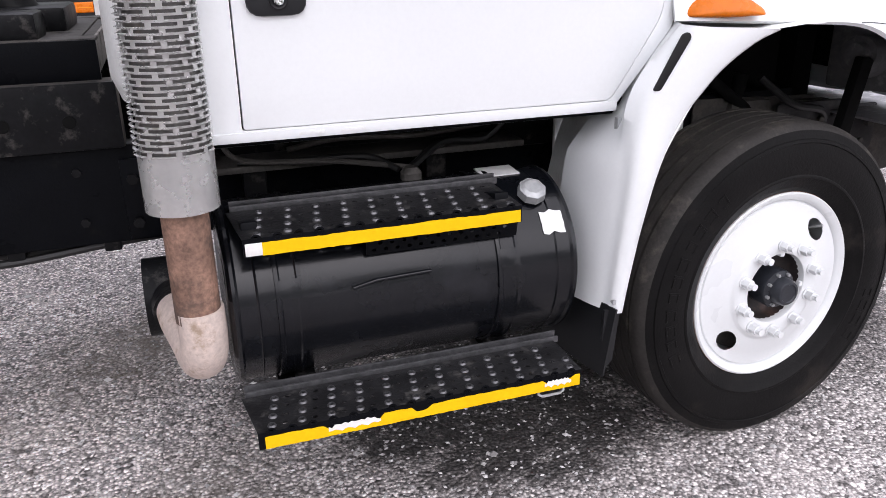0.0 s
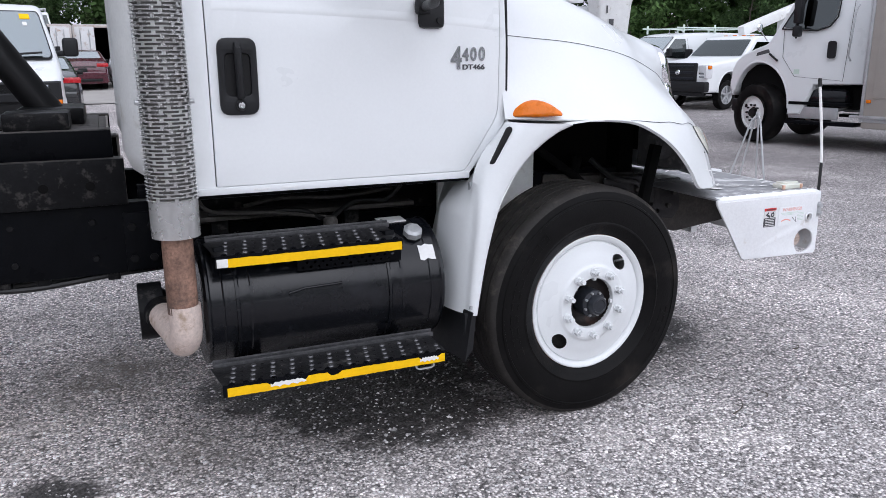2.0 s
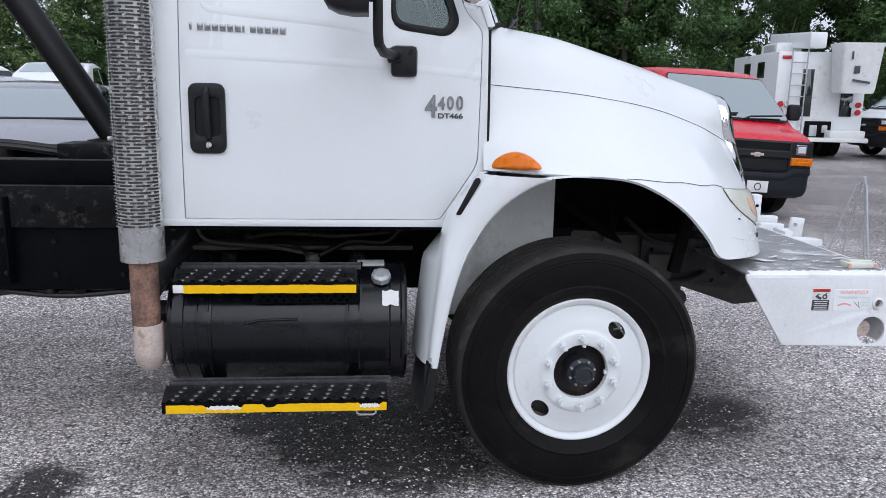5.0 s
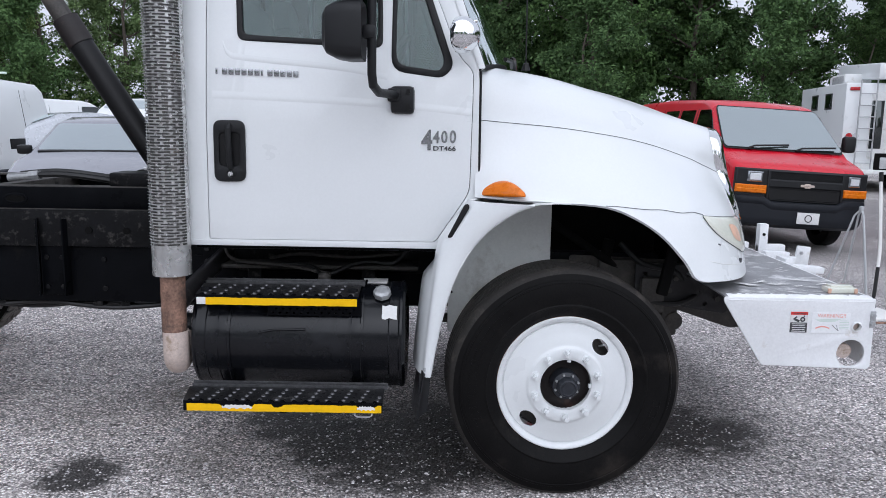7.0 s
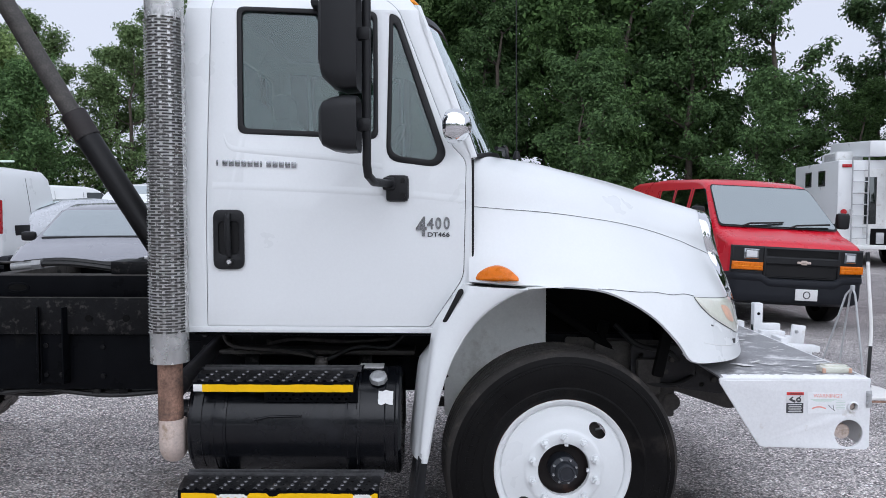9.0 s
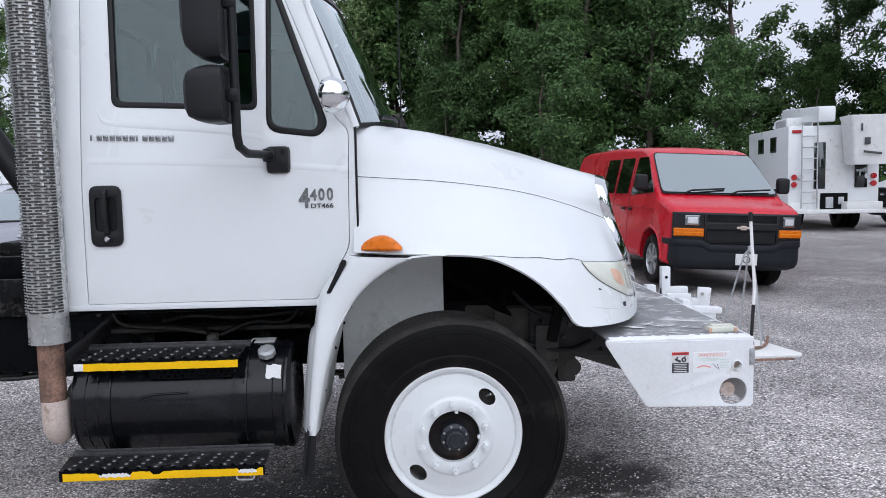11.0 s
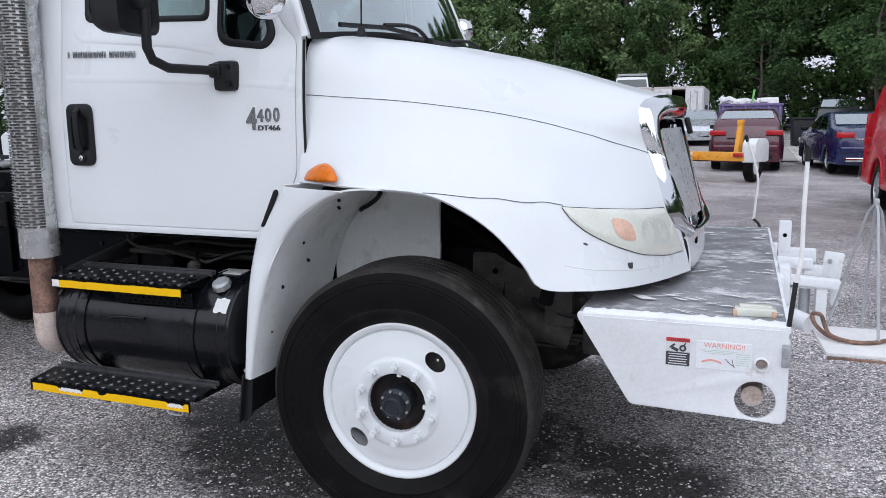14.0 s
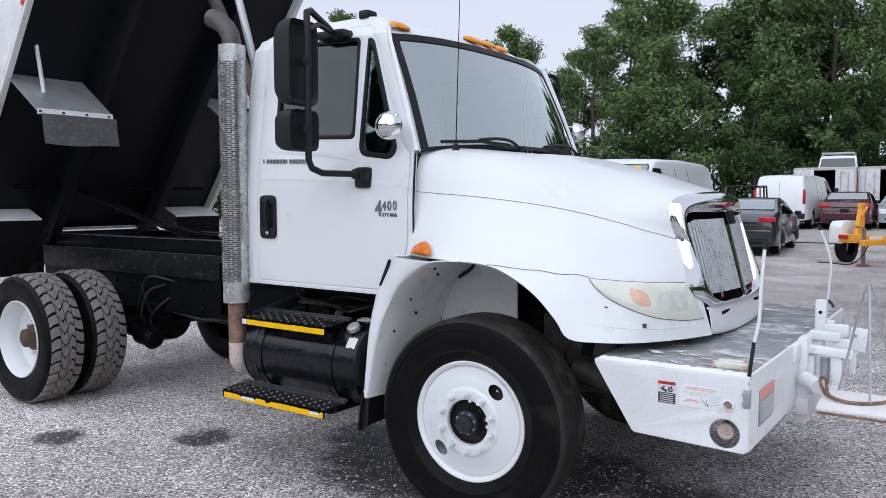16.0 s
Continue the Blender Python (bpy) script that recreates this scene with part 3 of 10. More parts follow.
def twigs():
    """A few dry twigs lying on the stones."""
    rr = random.Random(21)
    for x, y, ln, a in ((2.25, 1.42, 0.16, 35), (2.52, 1.50, 0.07, 80), (-0.95, 0.62, 0.12, 70), (3.1, 1.9, 0.10, 20), (1.5, 0.9, 0.08, 120), (-1.6, 1.1, 0.14, 150), (4.2, 2.6, 0.12, 60), (0.1, 1.0, 0.06, 10)):
        c, s_ = math.cos(radians(a)), math.sin(radians(a))
        pts = [(x + c * ln * t - s_ * 0.012 * math.sin(5 * t + x), y + s_ * ln * t + c * 0.012 * math.sin(5 * t + x), 0.008 + 0.006 * rr.random()) for t in (0, 0.3, 0.6, 1.0)]
        b = Build().tube(pts, 0.003, 6, [0.0032, 0.0028, 0.0022, 0.0012])
        b.tube([pts[2], (pts[2][0] - s_ * ln * 0.25, pts[2][1] + c * ln * 0.25, 0.012)], 0.0015, 5)
        part("twig", b, M["bark"], None, "dry brown twig on the gravel", category="twig", group="twigs on the gravel")


twigs()


# ---- the dump truck ----
YC, CC = 2.90, 2.82
truck = thing("dump_truck", "white dump truck with black chassis and raised body on gravel", "truck", (0.0, YC, 0.0), placed=True)


def far(p):
    return (p[0], 2 * YC - p[1], p[2])


def farc(p):
    """To the other side of the cab, which is narrower than the wings."""
    return (p[0], 2 * CC - p[1], p[2])


def cab_y(x, z):
    """The near side of the cab, leaning in towards the roof and the bonnet."""
    lean = 0.0
    for z0, z1, k in ((1.62, 1.95, 0.10), (1.95, 2.50, 0.125), (2.50, 2.70, 0.9)):
        lean += k * min(max(z - z0, 0), z1 - z0)
    return 1.787 + 0.035 * (x - 0.25) + lean + 0.05 * max(0, 1.2 - z)


CUTS = [((0, z, 0), (0, 1, 0)) for z in (1.2, 1.62, 1.95, 2.2, 2.5, 2.56, 2.6)] + [((x, 0, 0), (1, 0, 0)) for x in (0.3, 0.6, 0.9, 1.1)]


def side_put(out=0.0, mirror=False):
    """Lays a plate on the side of the cab; out is how far it stands proud."""
    def put(u, v, w):
        y = cab_y(u, v) - out - w
        return (u, 2 * CC - y if mirror else y, v)
    return put


DOOR = rounded([(0.146, 1.1195), (1.108, 1.1130), (1.252, 1.33), (1.262, 1.838), (1.20, 1.90), (0.965, 2.50), (0.90, 2.565), (0.150, 2.575)], [0.008, 0.02, 0.04, 0.03, 0.03, 0.06, 0.05, 0.03])
DOOR_GAP = rounded([(0.1424, 1.1180), (1.1098, 1.1112), (1.2550, 1.3292), (1.2642, 1.8387), (1.2018, 1.9008), (0.9666, 2.5009), (0.9009, 2.5668), (0.1464, 2.5768)], [0.008, 0.02, 0.04, 0.03, 0.03, 0.06, 0.05, 0.03])
WIN = rounded([(0.275, 1.950), (0.880, 1.928), (0.872, 2.492), (0.258, 2.512)], 0.035)
WIN_IN = rounded([(0.298, 1.974), (0.860, 1.952), (0.853, 2.470), (0.280, 2.489)], 0.03)
VENT = rounded([(0.915, 1.835), (1.135, 1.808), (1.180, 1.86), (0.968, 2.47), (0.925, 2.488)], [0.06, 0.05, 0.06, 0.02, 0.02])
VENT_IN = rounded([(0.935, 1.862), (1.120, 1.838), (1.140, 1.88), (0.957, 2.42), (0.942, 2.44)], [0.05, 0.05, 0.06, 0.01, 0.01])
CAB_SIDE = rounded([(0.030, 1.095), (1.118, 1.087), (1.290, 1.30), (1.285, 1.862), (1.045, 2.515), (0.975, 2.60), (0.84, 2.632), (0.16, 2.632), (0.045, 2.56), (0.020, 2.30)], [0.02, 0.02, 0.02, 0.01, 0.05, 0.05, 0.05, 0.06, 0.08, 0.2])

for mirror in (False, True):
    part("cab_side", Build().plate(CAB_SIDE, [DOOR_GAP], 0.03, 0.0015, side_put(-0.03, mirror), CUTS), "white", truck)
    door = part("cab_door", Build().plate(DOOR, [WIN, VENT], 0.035, 0.0018, side_put(-0.033, mirror), CUTS), "white", truck, "white cab door with raised belt lines")
    part("door_seal", Build().plate(rounded([(0.12, 1.10), (1.12, 1.09), (1.27, 1.32), (1.278, 1.85), (1.0, 2.52), (0.90, 2.59), (0.13, 2.59)], 0.02), [rounded([(0.18, 1.15), (1.08, 1.15), (1.22, 1.35), (1.22, 1.80), (0.93, 1.80), (0.93, 1.86), (0.20, 1.88)], 0.02), rounded([(0.25, 1.94), (0.9, 1.92), (0.89, 2.52), (0.24, 2.53)], 0.02), VENT], 0.01, 0, side_put(-0.05, mirror), CUTS), "trim", truck)
    for hole, inner, name in ((WIN, WIN_IN, "side_window"), (VENT, VENT_IN, "vent_window")):
        frame_ = part(name, Build().plate(hole, [inner], 0.022, 0.004, side_put(-0.016, mirror), CUTS), "trim", door, "black rubber window surround")
        pane = part(name + "_pane", Build().plate(inner, [], 0.004, 0, side_put(-0.014, mirror), CUTS), "glass", door, "tinted side glass")
        pane.visible_shadow = False
    # raised belt and pressed edge below the glass
    belt = Build()
    for pts, r in (([(0.17, 1.714), (0.6, 1.700), (1.0, 1.678), (1.255, 1.655)], 0.013), ([(0.215, 1.93), (0.24, 1.885), (0.32, 1.868), (0.7, 1.835), (0.90, 1.800)], 0.011)):
        rows = []
        for dz, out in ((-2.6, -0.0006), (-1.7, 0.0002), (-0.8, 0.0018), (0, 0.0026), (0.8, 0.0022), (1.5, 0.0008), (2.2, -0.0006)):
            row = [Vector((x, cab_y(x, z) - out, z + dz * r)) for x, z in [(p.x, p.z) for p in smooth_curve([(x, 0, z) for x, z in pts], 5)]]
            rows.append([farc(p) if mirror else p for p in row])
        belt.grid(rows)
    part("belt_line", belt, "white", door, smooth=80)
    part("sill", Build().plate([(0.03, 1.092), (1.13, 1.083), (1.13, 1.1095), (0.03, 1.1155)], [], 0.05, 0.003, side_put(-0.045, mirror)), "white", truck, "white door sill")

part("cab_floor", Build().box((0.62, CC, 1.09), (1.12, 1.92, 0.05), 0.01), "black", truck)
part("cab_floor_tunnel", Build().box((0.66, CC, 0.97), (1.15, 1.0, 0.2), 0.05), "black_dusty", truck)

# roof: rows across the cab
roof_rows = []
for x, z, inset in ((0.035, 2.49, 0.02), (0.055, 2.555, 0.02), (0.10, 2.597, 0.03), (0.18, 2.620, 0.045), (0.45, 2.636, 0.05), (0.75, 2.630, 0.05), (0.90, 2.598, 0.045), (0.985, 2.558, 0.04), (1.04, 2.512, 0.03)):
    y0 = cab_y(x, min(z, 2.60))
    half = []
    for f, dz in ((0.0, -0.115), (0.012, -0.06), (0.035, -0.025), (0.08, -0.008), (0.2, 0.008), (0.5, 0.025), (0.8, 0.033)):
        half.append(Vector((x + 0.05 * min(1, f * 1.6) * (x > 0.8) - 0.02 * f * (x < 0.1), y0 + (CC - y0) * f, z + dz * (1 if x > 0.12 else 0.6))))
    mid = [Vector((half[-1].x, CC, half[-1].z + 0.002))]
    roof_rows.append(half + mid + [Vector(farc(p)) for p in half[::-1]])
part("cab_roof", Build().grid(roof_rows).thick(0.02), "white", truck, smooth=50)

# back wall with a window
part("cab_back", Build().plate(rounded([(1.84, 1.09), (3.80, 1.09), (3.72, 2.58), (1.92, 2.58)], 0.08), [rounded([(2.06, 1.92), (3.58, 1.92), (3.54, 2.44), (2.10, 2.44)], 0.06)], 0.03, 0.004, lambda u, v, w: (0.03 + w, u, v)), "white_old", truck, "scuffed white cab back wall")
back_pane = part("back_window", Build().plate(rounded([(2.06, 1.92), (3.58, 1.92), (3.54, 2.44), (2.10, 2.44)], 0.06), [], 0.005, 0, lambda u, v, w: (0.04 + w, u, v)), "glass", truck)
back_pane.visible_shadow = False
ribs = Build()
for y in (2.0, 2.45, 3.1, 3.6):
    ribs.box((0.012, y, 1.50), (0.02, 0.10, 0.62), 0.008)
ribs.box((0.014, CC, 1.9), (0.016, 1.6, 0.05), 0.006)
part("back_rib", ribs, "white_old", truck)
# the rear corners of the cab bulge out behind the doors
for mirror in (False, True):
    bulge = [(0.050, 1.800), (0.012, 1.830), (-0.045, 1.872), (-0.10, 1.95), (-0.132, 2.08), (-0.138, 2.22), (-0.12, 2.34), (-0.07, 2.40), (0.03, 2.43)]
    rows = [[(x + lean, y + cab_y(0.05, z) - cab_y(0.05, 1.3), z) for x, y in bulge] for z, lean in ((1.13, 0.06), (1.16, 0.02), (1.22, 0.0), (1.5, 0.0), (1.9, 0.0), (2.3, 0.01), (2.48, 0.04), (2.54, 0.09))]
    corner = part("cab_corner", Build().grid([[farc(p) if mirror else p for p in row] for row in rows]).thick(0.008), "white_old", truck, "scuffed white rear cab corner")
    for z in (2.05, 2.16):
        bolt = [(-0.10, 1.955, z), (-0.125, 1.94, z)]
        part("corner_bolt", Build().rod(*[farc(p) if mirror else p for p in bolt], 0.010, seg=8), "trim", corner)
part("exhaust_brace_bracket", Build().box((0.0, 1.93, 2.10), (0.05, 0.06, 0.10), 0.01).rod((-0.01, 1.82, 2.13), (0.02, 1.95, 2.10), 0.012).box((0, 1.95, 1.33), (0.05, 0.05, 0.08), 0.01), "galv", truck)

# windscreen
def screen(f, g, out=0.0):
    """f across from near to far, g from bottom to top."""
    s = 2 * f - 1
    bow = 1 - abs(s) ** 2.6
    x = (1.290 + 0.17 * bow) * (1 - g) + (1.035 + 0.13 * bow) * g + 0.012 * math.sin(math.pi * g)
    y0 = 1.872 * (1 - g) + 1.935 * g
    z = (1.845 + 0.045 * bow) * (1 - g) + (2.497 + 0.02 * bow) * g
    return Vector((x + out, y0 + (2 * (CC - y0)) * f, z + 0.4 * out))


n_s = 24
glass_rows = [[screen(0.02 + 0.96 * i / n_s, 0.015 + 0.94 * j / 8) for i in range(n_s + 1)] for j in range(9)]
wind = part("windscreen", Build().grid(glass_rows), "windscreen", truck, "curved tinted windscreen")
wind.visible_shadow = False
band = Build()
for fs, gs in (([0.0, 0.030], [j / 12 for j in range(13)]), ([0.97, 1.0], [j / 12 for j in range(13)]), ([i / 24 for i in range(25)], [0.0, 0.03]), ([i / 24 for i in range(25)], [0.945, 1.0])):
    band.grid([[screen(f, g, 0.006) for f in fs] for g in gs])
part("windscreen_surround", band.thick(0.012), "trim", truck, "black rubber windscreen surround")
for mirror in (False, True):
    pillar = Build()
    rows = []
    for k in range(9):
        g = -0.02 + 1.04 * k / 8
        a = screen(0.004, min(max(g, 0), 1))
        xz = Vector((1.285 + (1.045 - 1.285) * g, 0, 1.862 + (2.515 - 1.862) * g))
        b = Vector((xz.x - 0.005, cab_y(xz.x, xz.z) + 0.004, xz.z))
        mid = (a + b) / 2 + Vector((0.012, -0.012, 0.004))
        row = [b, b.lerp(mid, 0.6) + Vector((0.003, -0.003, 0)), mid, a]
        rows.append([Vector(farc(p)) for p in row] if mirror else row)
    pillar.grid(rows)
    part("windscreen_pillar", pillar.thick(0.01), "white", truck, smooth=60)

cowl = Build()
cowl.grid([[Vector((x + 0.15 * (1 - abs(2 * f - 1) ** 2.6), 1.97 + 1.70 * f, z)) for f in [k / 16 for k in range(17)]] for x, z in ((1.25, 1.785), (1.29, 1.79), (1.31, 1.77))])
part("cowl_panel", cowl.thick(0.01), "plastic", truck, "black plastic cowl grille")
for y0, y1 in ((2.52, 1.93), (3.28, 2.70)):
    arm_pts = smooth_curve([(1.50, y0 + 0.06, 1.885), (1.49, y0 - 0.03, 1.925), (1.475, y0 - 0.14, 1.935), (1.45, y0 - 0.30, 1.922)], 5)
    wp = part("wiper_arm", Build().tube(arm_pts, 0.009, 8).box((1.50, y0 + 0.06, 1.885), (0.03, 0.05, 0.03), 0.008), "trim", truck, "black windscreen wiper")
    part("wiper_blade", Build().tube([(1.475, y0 - 0.02, 1.905), (1.45, (y0 + y1) / 2, 1.913), (1.40, y1, 1.897)], 0.010, 6), "trim", wp)

# inside the cab
part("dashboard", Build().box((1.20, CC, 1.72), (0.35, 1.75, 0.22), 0.06).box((1.05, 2.35, 1.76), (0.18, 0.45, 0.16), 0.05), "plastic", truck)
for y in (2.32, 3.30):
    s = part("cab_seat", Build().box((0.46, y, 1.52), (0.5, 0.5, 0.16), 0.06), "interior", truck, "grey cloth cab seat")
    part("seat_back", Build().box((0.23, y, 1.86), (0.15, 0.48, 0.6), 0.06, (0, -8, 0)), "interior", s)
    part("head_rest", Build().box((0.18, y, 2.23), (0.11, 0.28, 0.18), 0.05, (0, -6, 0)), "interior", s)
ringp = [Vector((0.86 + 0.20 * math.cos(a) * 0.5, 2.32 + 0.21 * math.sin(a), 1.86 + 0.20 * math.cos(a) * 0.85)) for a in [k * math.tau / 24 for k in range(25)]]
part("steering_wheel", Build().tube(ringp, 0.016, 8).rod((0.86, 2.32, 1.86), (1.05, 2.32, 1.72), 0.025).rod((0.86, 2.12, 1.86), (0.86, 2.52, 1.86), 0.014), "trim", truck)
part("cab_lining", Build().plate([(1.90, 1.14), (3.90, 1.14), (3.88, 1.92), (1.92, 1.92)], [], 0.01, 0, lambda u, v, w: (0.075 + w, u, v)).box((0.55, CC, 2.585), (0.8, 1.6, 0.02), 0.005), "interior", truck)
part("door_lining", Build().plate(rounded([(0.16, 1.15), (1.1, 1.15), (1.22, 1.34), (1.24, 1.78), (0.9, 1.84), (0.17, 1.90)], 0.03), [], 0.01, 0, side_put(-0.075)), "interior", truck)
part("door_lining", Build().plate(rounded([(0.16, 1.15), (1.1, 1.15), (1.22, 1.34), (1.24, 1.78), (0.9, 1.84), (0.17, 1.90)], 0.03), [], 0.01, 0, side_put(-0.075, True)), "interior", truck)

# door handle
hp = side_put(0.0)
handle = part("door_handle", Build().plate(rounded([(0.176, 1.365), (0.308, 1.365), (0.308, 1.622), (0.176, 1.622)], 0.035), [rounded([(0.200, 1.430), (0.284, 1.430), (0.284, 1.570), (0.200, 1.570)], 0.02)], 0.016, 0.006, hp), "plastic", truck, "black plastic door handle")
part("handle_recess", Build().plate(rounded([(0.19, 1.42), (0.295, 1.42), (0.295, 1.58), (0.19, 1.58)], 0.02), [], 0.004, 0, side_put(0.001)), "trim", handle)
part("handle_grip", Build().tube([(0.242, cab_y(0.24, 1.6) - 0.012, 1.600), (0.242, cab_y(0.24, 1.58) - 0.030, 1.585), (0.243, cab_y(0.24, 1.5) - 0.034, 1.52), (0.244, cab_y(0.24, 1.46) - 0.030, 1.455), (0.246, cab_y(0.24, 1.43) - 0.016, 1.425)], 0.013, 10), "plastic", handle)
part("lock_ring", Build().lathe([(0.021, 0), (0.021, -0.010), (0.018, -0.012), (0.013, -0.010), (0.012, 0.0)], (0.2455, cab_y(0.246, 1.398) - 0.010, 1.398), "y", 24), "trim", handle)
part("door_lock", Build().lathe([(0.011, 0), (0.011, -0.013), (0.009, -0.015), (0.001, -0.0145)], (0.2455, cab_y(0.246, 1.398) - 0.012, 1.398), "y", 20), "chrome", handle, "round chrome lock")

# badges: bars in place of the maker's name, then the model figures
bars = Build()
for k in range(13):
    x = 0.186 + k * 0.0268
    wdt = 0.008 if k in (0, 7) else 0.021
    z = 1.812 - 0.008 * (k / 12)
    y = cab_y(x, z) - 0.004
    bars.box((x + wdt / 2, y, z + 0.011), (wdt, 0.006, 0.026), 0.002)
part("name_badge", bars, "silver_ink", truck, "silver raised badge")
figures = Build()
for text, x0, x1, z0, z1 in (("4", 1.045, 1.092, 1.508, 1.594), ("4", 1.0935, 1.122, 1.538, 1.588), ("0", 1.129, 1.156, 1.538, 1.590), ("0", 1.165, 1.192, 1.538, 1.592)):
    figures.merge(fit_words(text, x0, x1, z0, z1, 0.006, 0.004).bm)
for v in figures.bm.verts:
    v.co.y += cab_y(v.co.x, v.co.z) - 0.004
part("model_badge", figures, "silver_ink", truck, "silver raised model number")
b = fit_words("DT466", 1.096, 1.192, 1.506, 1.526, 0.005, 0.003)
for v in b.bm.verts:
    v.co.y += cab_y(v.co.x, v.co.z) - 0.003
part("engine_badge", b, "grey_ink", truck, "small dark engine badge")

# mirrors
for mirror in (False, True):
    def side(p):
        return far(p) if mirror else p
    mir = part("mirror_arm", Build().tube([side(p) for p in ((0.945, 1.81, 1.732), (0.92, 1.74, 1.735), (0.885, 1.58, 1.735), (0.868, 1.52, 1.76), (0.865, 1.50, 1.80), (0.865, 1.50, 2.0), (0.865, 1.50, 2.3), (0.865, 1.50, 2.50), (0.855, 1.51, 2.555), (0.83, 1.56, 2.575), (0.76, 1.76, 2.535), (0.72, 1.86, 2.51))], 0.0175, 12), "plastic", truck, "black tubular mirror arm")
    part("mirror_mount", Build().box(side((0.965, 1.815, 1.715)), (0.10, 0.055, 0.115), 0.02).box(side((0.93, 1.80, 1.735)), (0.06, 0.05, 0.06), 0.02), "plastic", mir)
    part("mount_bolt", Build().rod(side((0.99, 1.79, 1.685)), side((0.99, 1.78, 1.685)), 0.012).rod(side((0.99, 1.79, 1.75)), side((0.99, 1.78, 1.75)), 0.010), "trim", mir)
    part("mirror_top_mount", Build().box(side((0.70, 1.87, 2.515)), (0.22, 0.10, 0.045), 0.02).tube([side(p) for p in ((0.865, 1.51, 2.47), (0.81, 1.64, 2.52), (0.74, 1.82, 2.515))], 0.014), "plastic", mir)
    big = Build()
    rows = []
    for dx, sc in ((0.03, 0.86), (0.05, 0.98), (0.0, 1.0), (-0.05, 0.93), (-0.085, 0.78), (-0.10, 0.55)):
        rows.append([side(((0.785 + dx), 1.505 + sc * 0.105 * cy, 2.302 + sc * 0.218 * cz)) for cy, cz in rounded([(-1, -1), (1, -1), (1, 1), (-1, 1)], 0.35)])
    big.grid(rows, True)
    for r in (rows[0][::-1], rows[-1]):
        big.face(r)
    part("mirror_head", big, "plastic", mir, "large black mirror housing")
    low = Build()
    rows = []
    for dx, sc in ((0.03, 0.86), (0.05, 0.98), (0.0, 1.0), (-0.05, 0.93), (-0.085, 0.78), (-0.10, 0.55)):
        rows.append([side(((0.785 + dx), 1.505 + sc * 0.105 * cy, 1.955 + sc * 0.108 * cz)) for cy, cz in rounded([(-1, -1), (1, -1), (1, 1), (-1, 1)], 0.45)])
    low.grid(rows, True)
    for r in (rows[0][::-1], rows[-1]):
        low.face(r)
    part("spot_mirror", low, "plastic", mir, "small black mirror housing")
    for z in (2.305, 1.955):
        part("mirror_clamp", Build().box(side((0.855, 1.50, z)), (0.055, 0.05, 0.055), 0.018), "plastic", mir)
    part("mirror_glass", Build().box(side((0.69, 1.505, 2.302)), (0.004, 0.12, 0.26), 0.002), "chrome", mir)
    # round chrome bonnet mirror
    up, back = (0.12, 0.08) if mirror else (0.0, 0.0)
    ball = Build().lathe([(0.004, -0.078), (0.022, -0.075), (0.042, -0.066), (0.060, -0.047), (0.071, -0.024), (0.075, 0.0), (0.072, 0.014), (0.062, 0.022), (0.004, 0.024)], (0, 0, 0), "x", 28)
    ball.move(Matrix.Translation(side((1.205 - back, 1.735, 1.975 + up))) @ Euler((0, 0, radians(155 if not mirror else 205))).to_matrix().to_4x4())
    cm = part("chrome_mirror", ball, "chrome", truck, "round chrome convex mirror")
    part("chrome_mirror_arm", Build().tube([side((p[0] - back, p[1], p[2] + up)) for p in ((1.19, 1.855, 2.01), (1.20, 1.80, 2.015), (1.235, 1.735, 2.02), (1.27, 1.73, 2.03))], 0.007, 8).lathe([(0.02, 0), (0.02, 0.012), (0.004, 0.012)], side((1.185 - back, 1.852, 2.0 + up)), "y", 14), "chrome", cm)

# roof lights and antenna
for y, x, z in ((2.075, 1.05, 2.566), (2.74, 1.095, 2.590), (2.92, 1.095, 2.590), (3.10, 1.085, 2.586), (3.66, 0.99, 2.560)):
    lens = Build().lathe([(0.004, 0.017), (0.030, 0.015), (0.052, 0.009), (0.062, 0.0), (0.062, -0.008)], (0, 0, 0), "z", 24)
    lens.move(Matrix.Translation((x - 0.035, y, z)) @ Euler((0, radians(28), 0)).to_matrix().to_4x4() @ Matrix.Diagonal((0.72, 1.30, 0.9, 1)))
    part("roof_light", lens, "amber_bright", truck, "flat amber cab roof light", smooth=60)
part("antenna", Build().rod((1.49, 1.93, 1.86), (1.485, 1.985, 2.85), 0.0035, 0.002, 6).lathe([(0.02, 0), (0.012, 0.03), (0.004, 0.035)], (1.49, 1.93, 1.85), "z", 10), "trim", truck, "thin whip antenna")
part("roof_horn", Build().box((0.80, 2.05, 2.645), (0.07, 0.09, 0.05), 0.015), "plastic", truck)

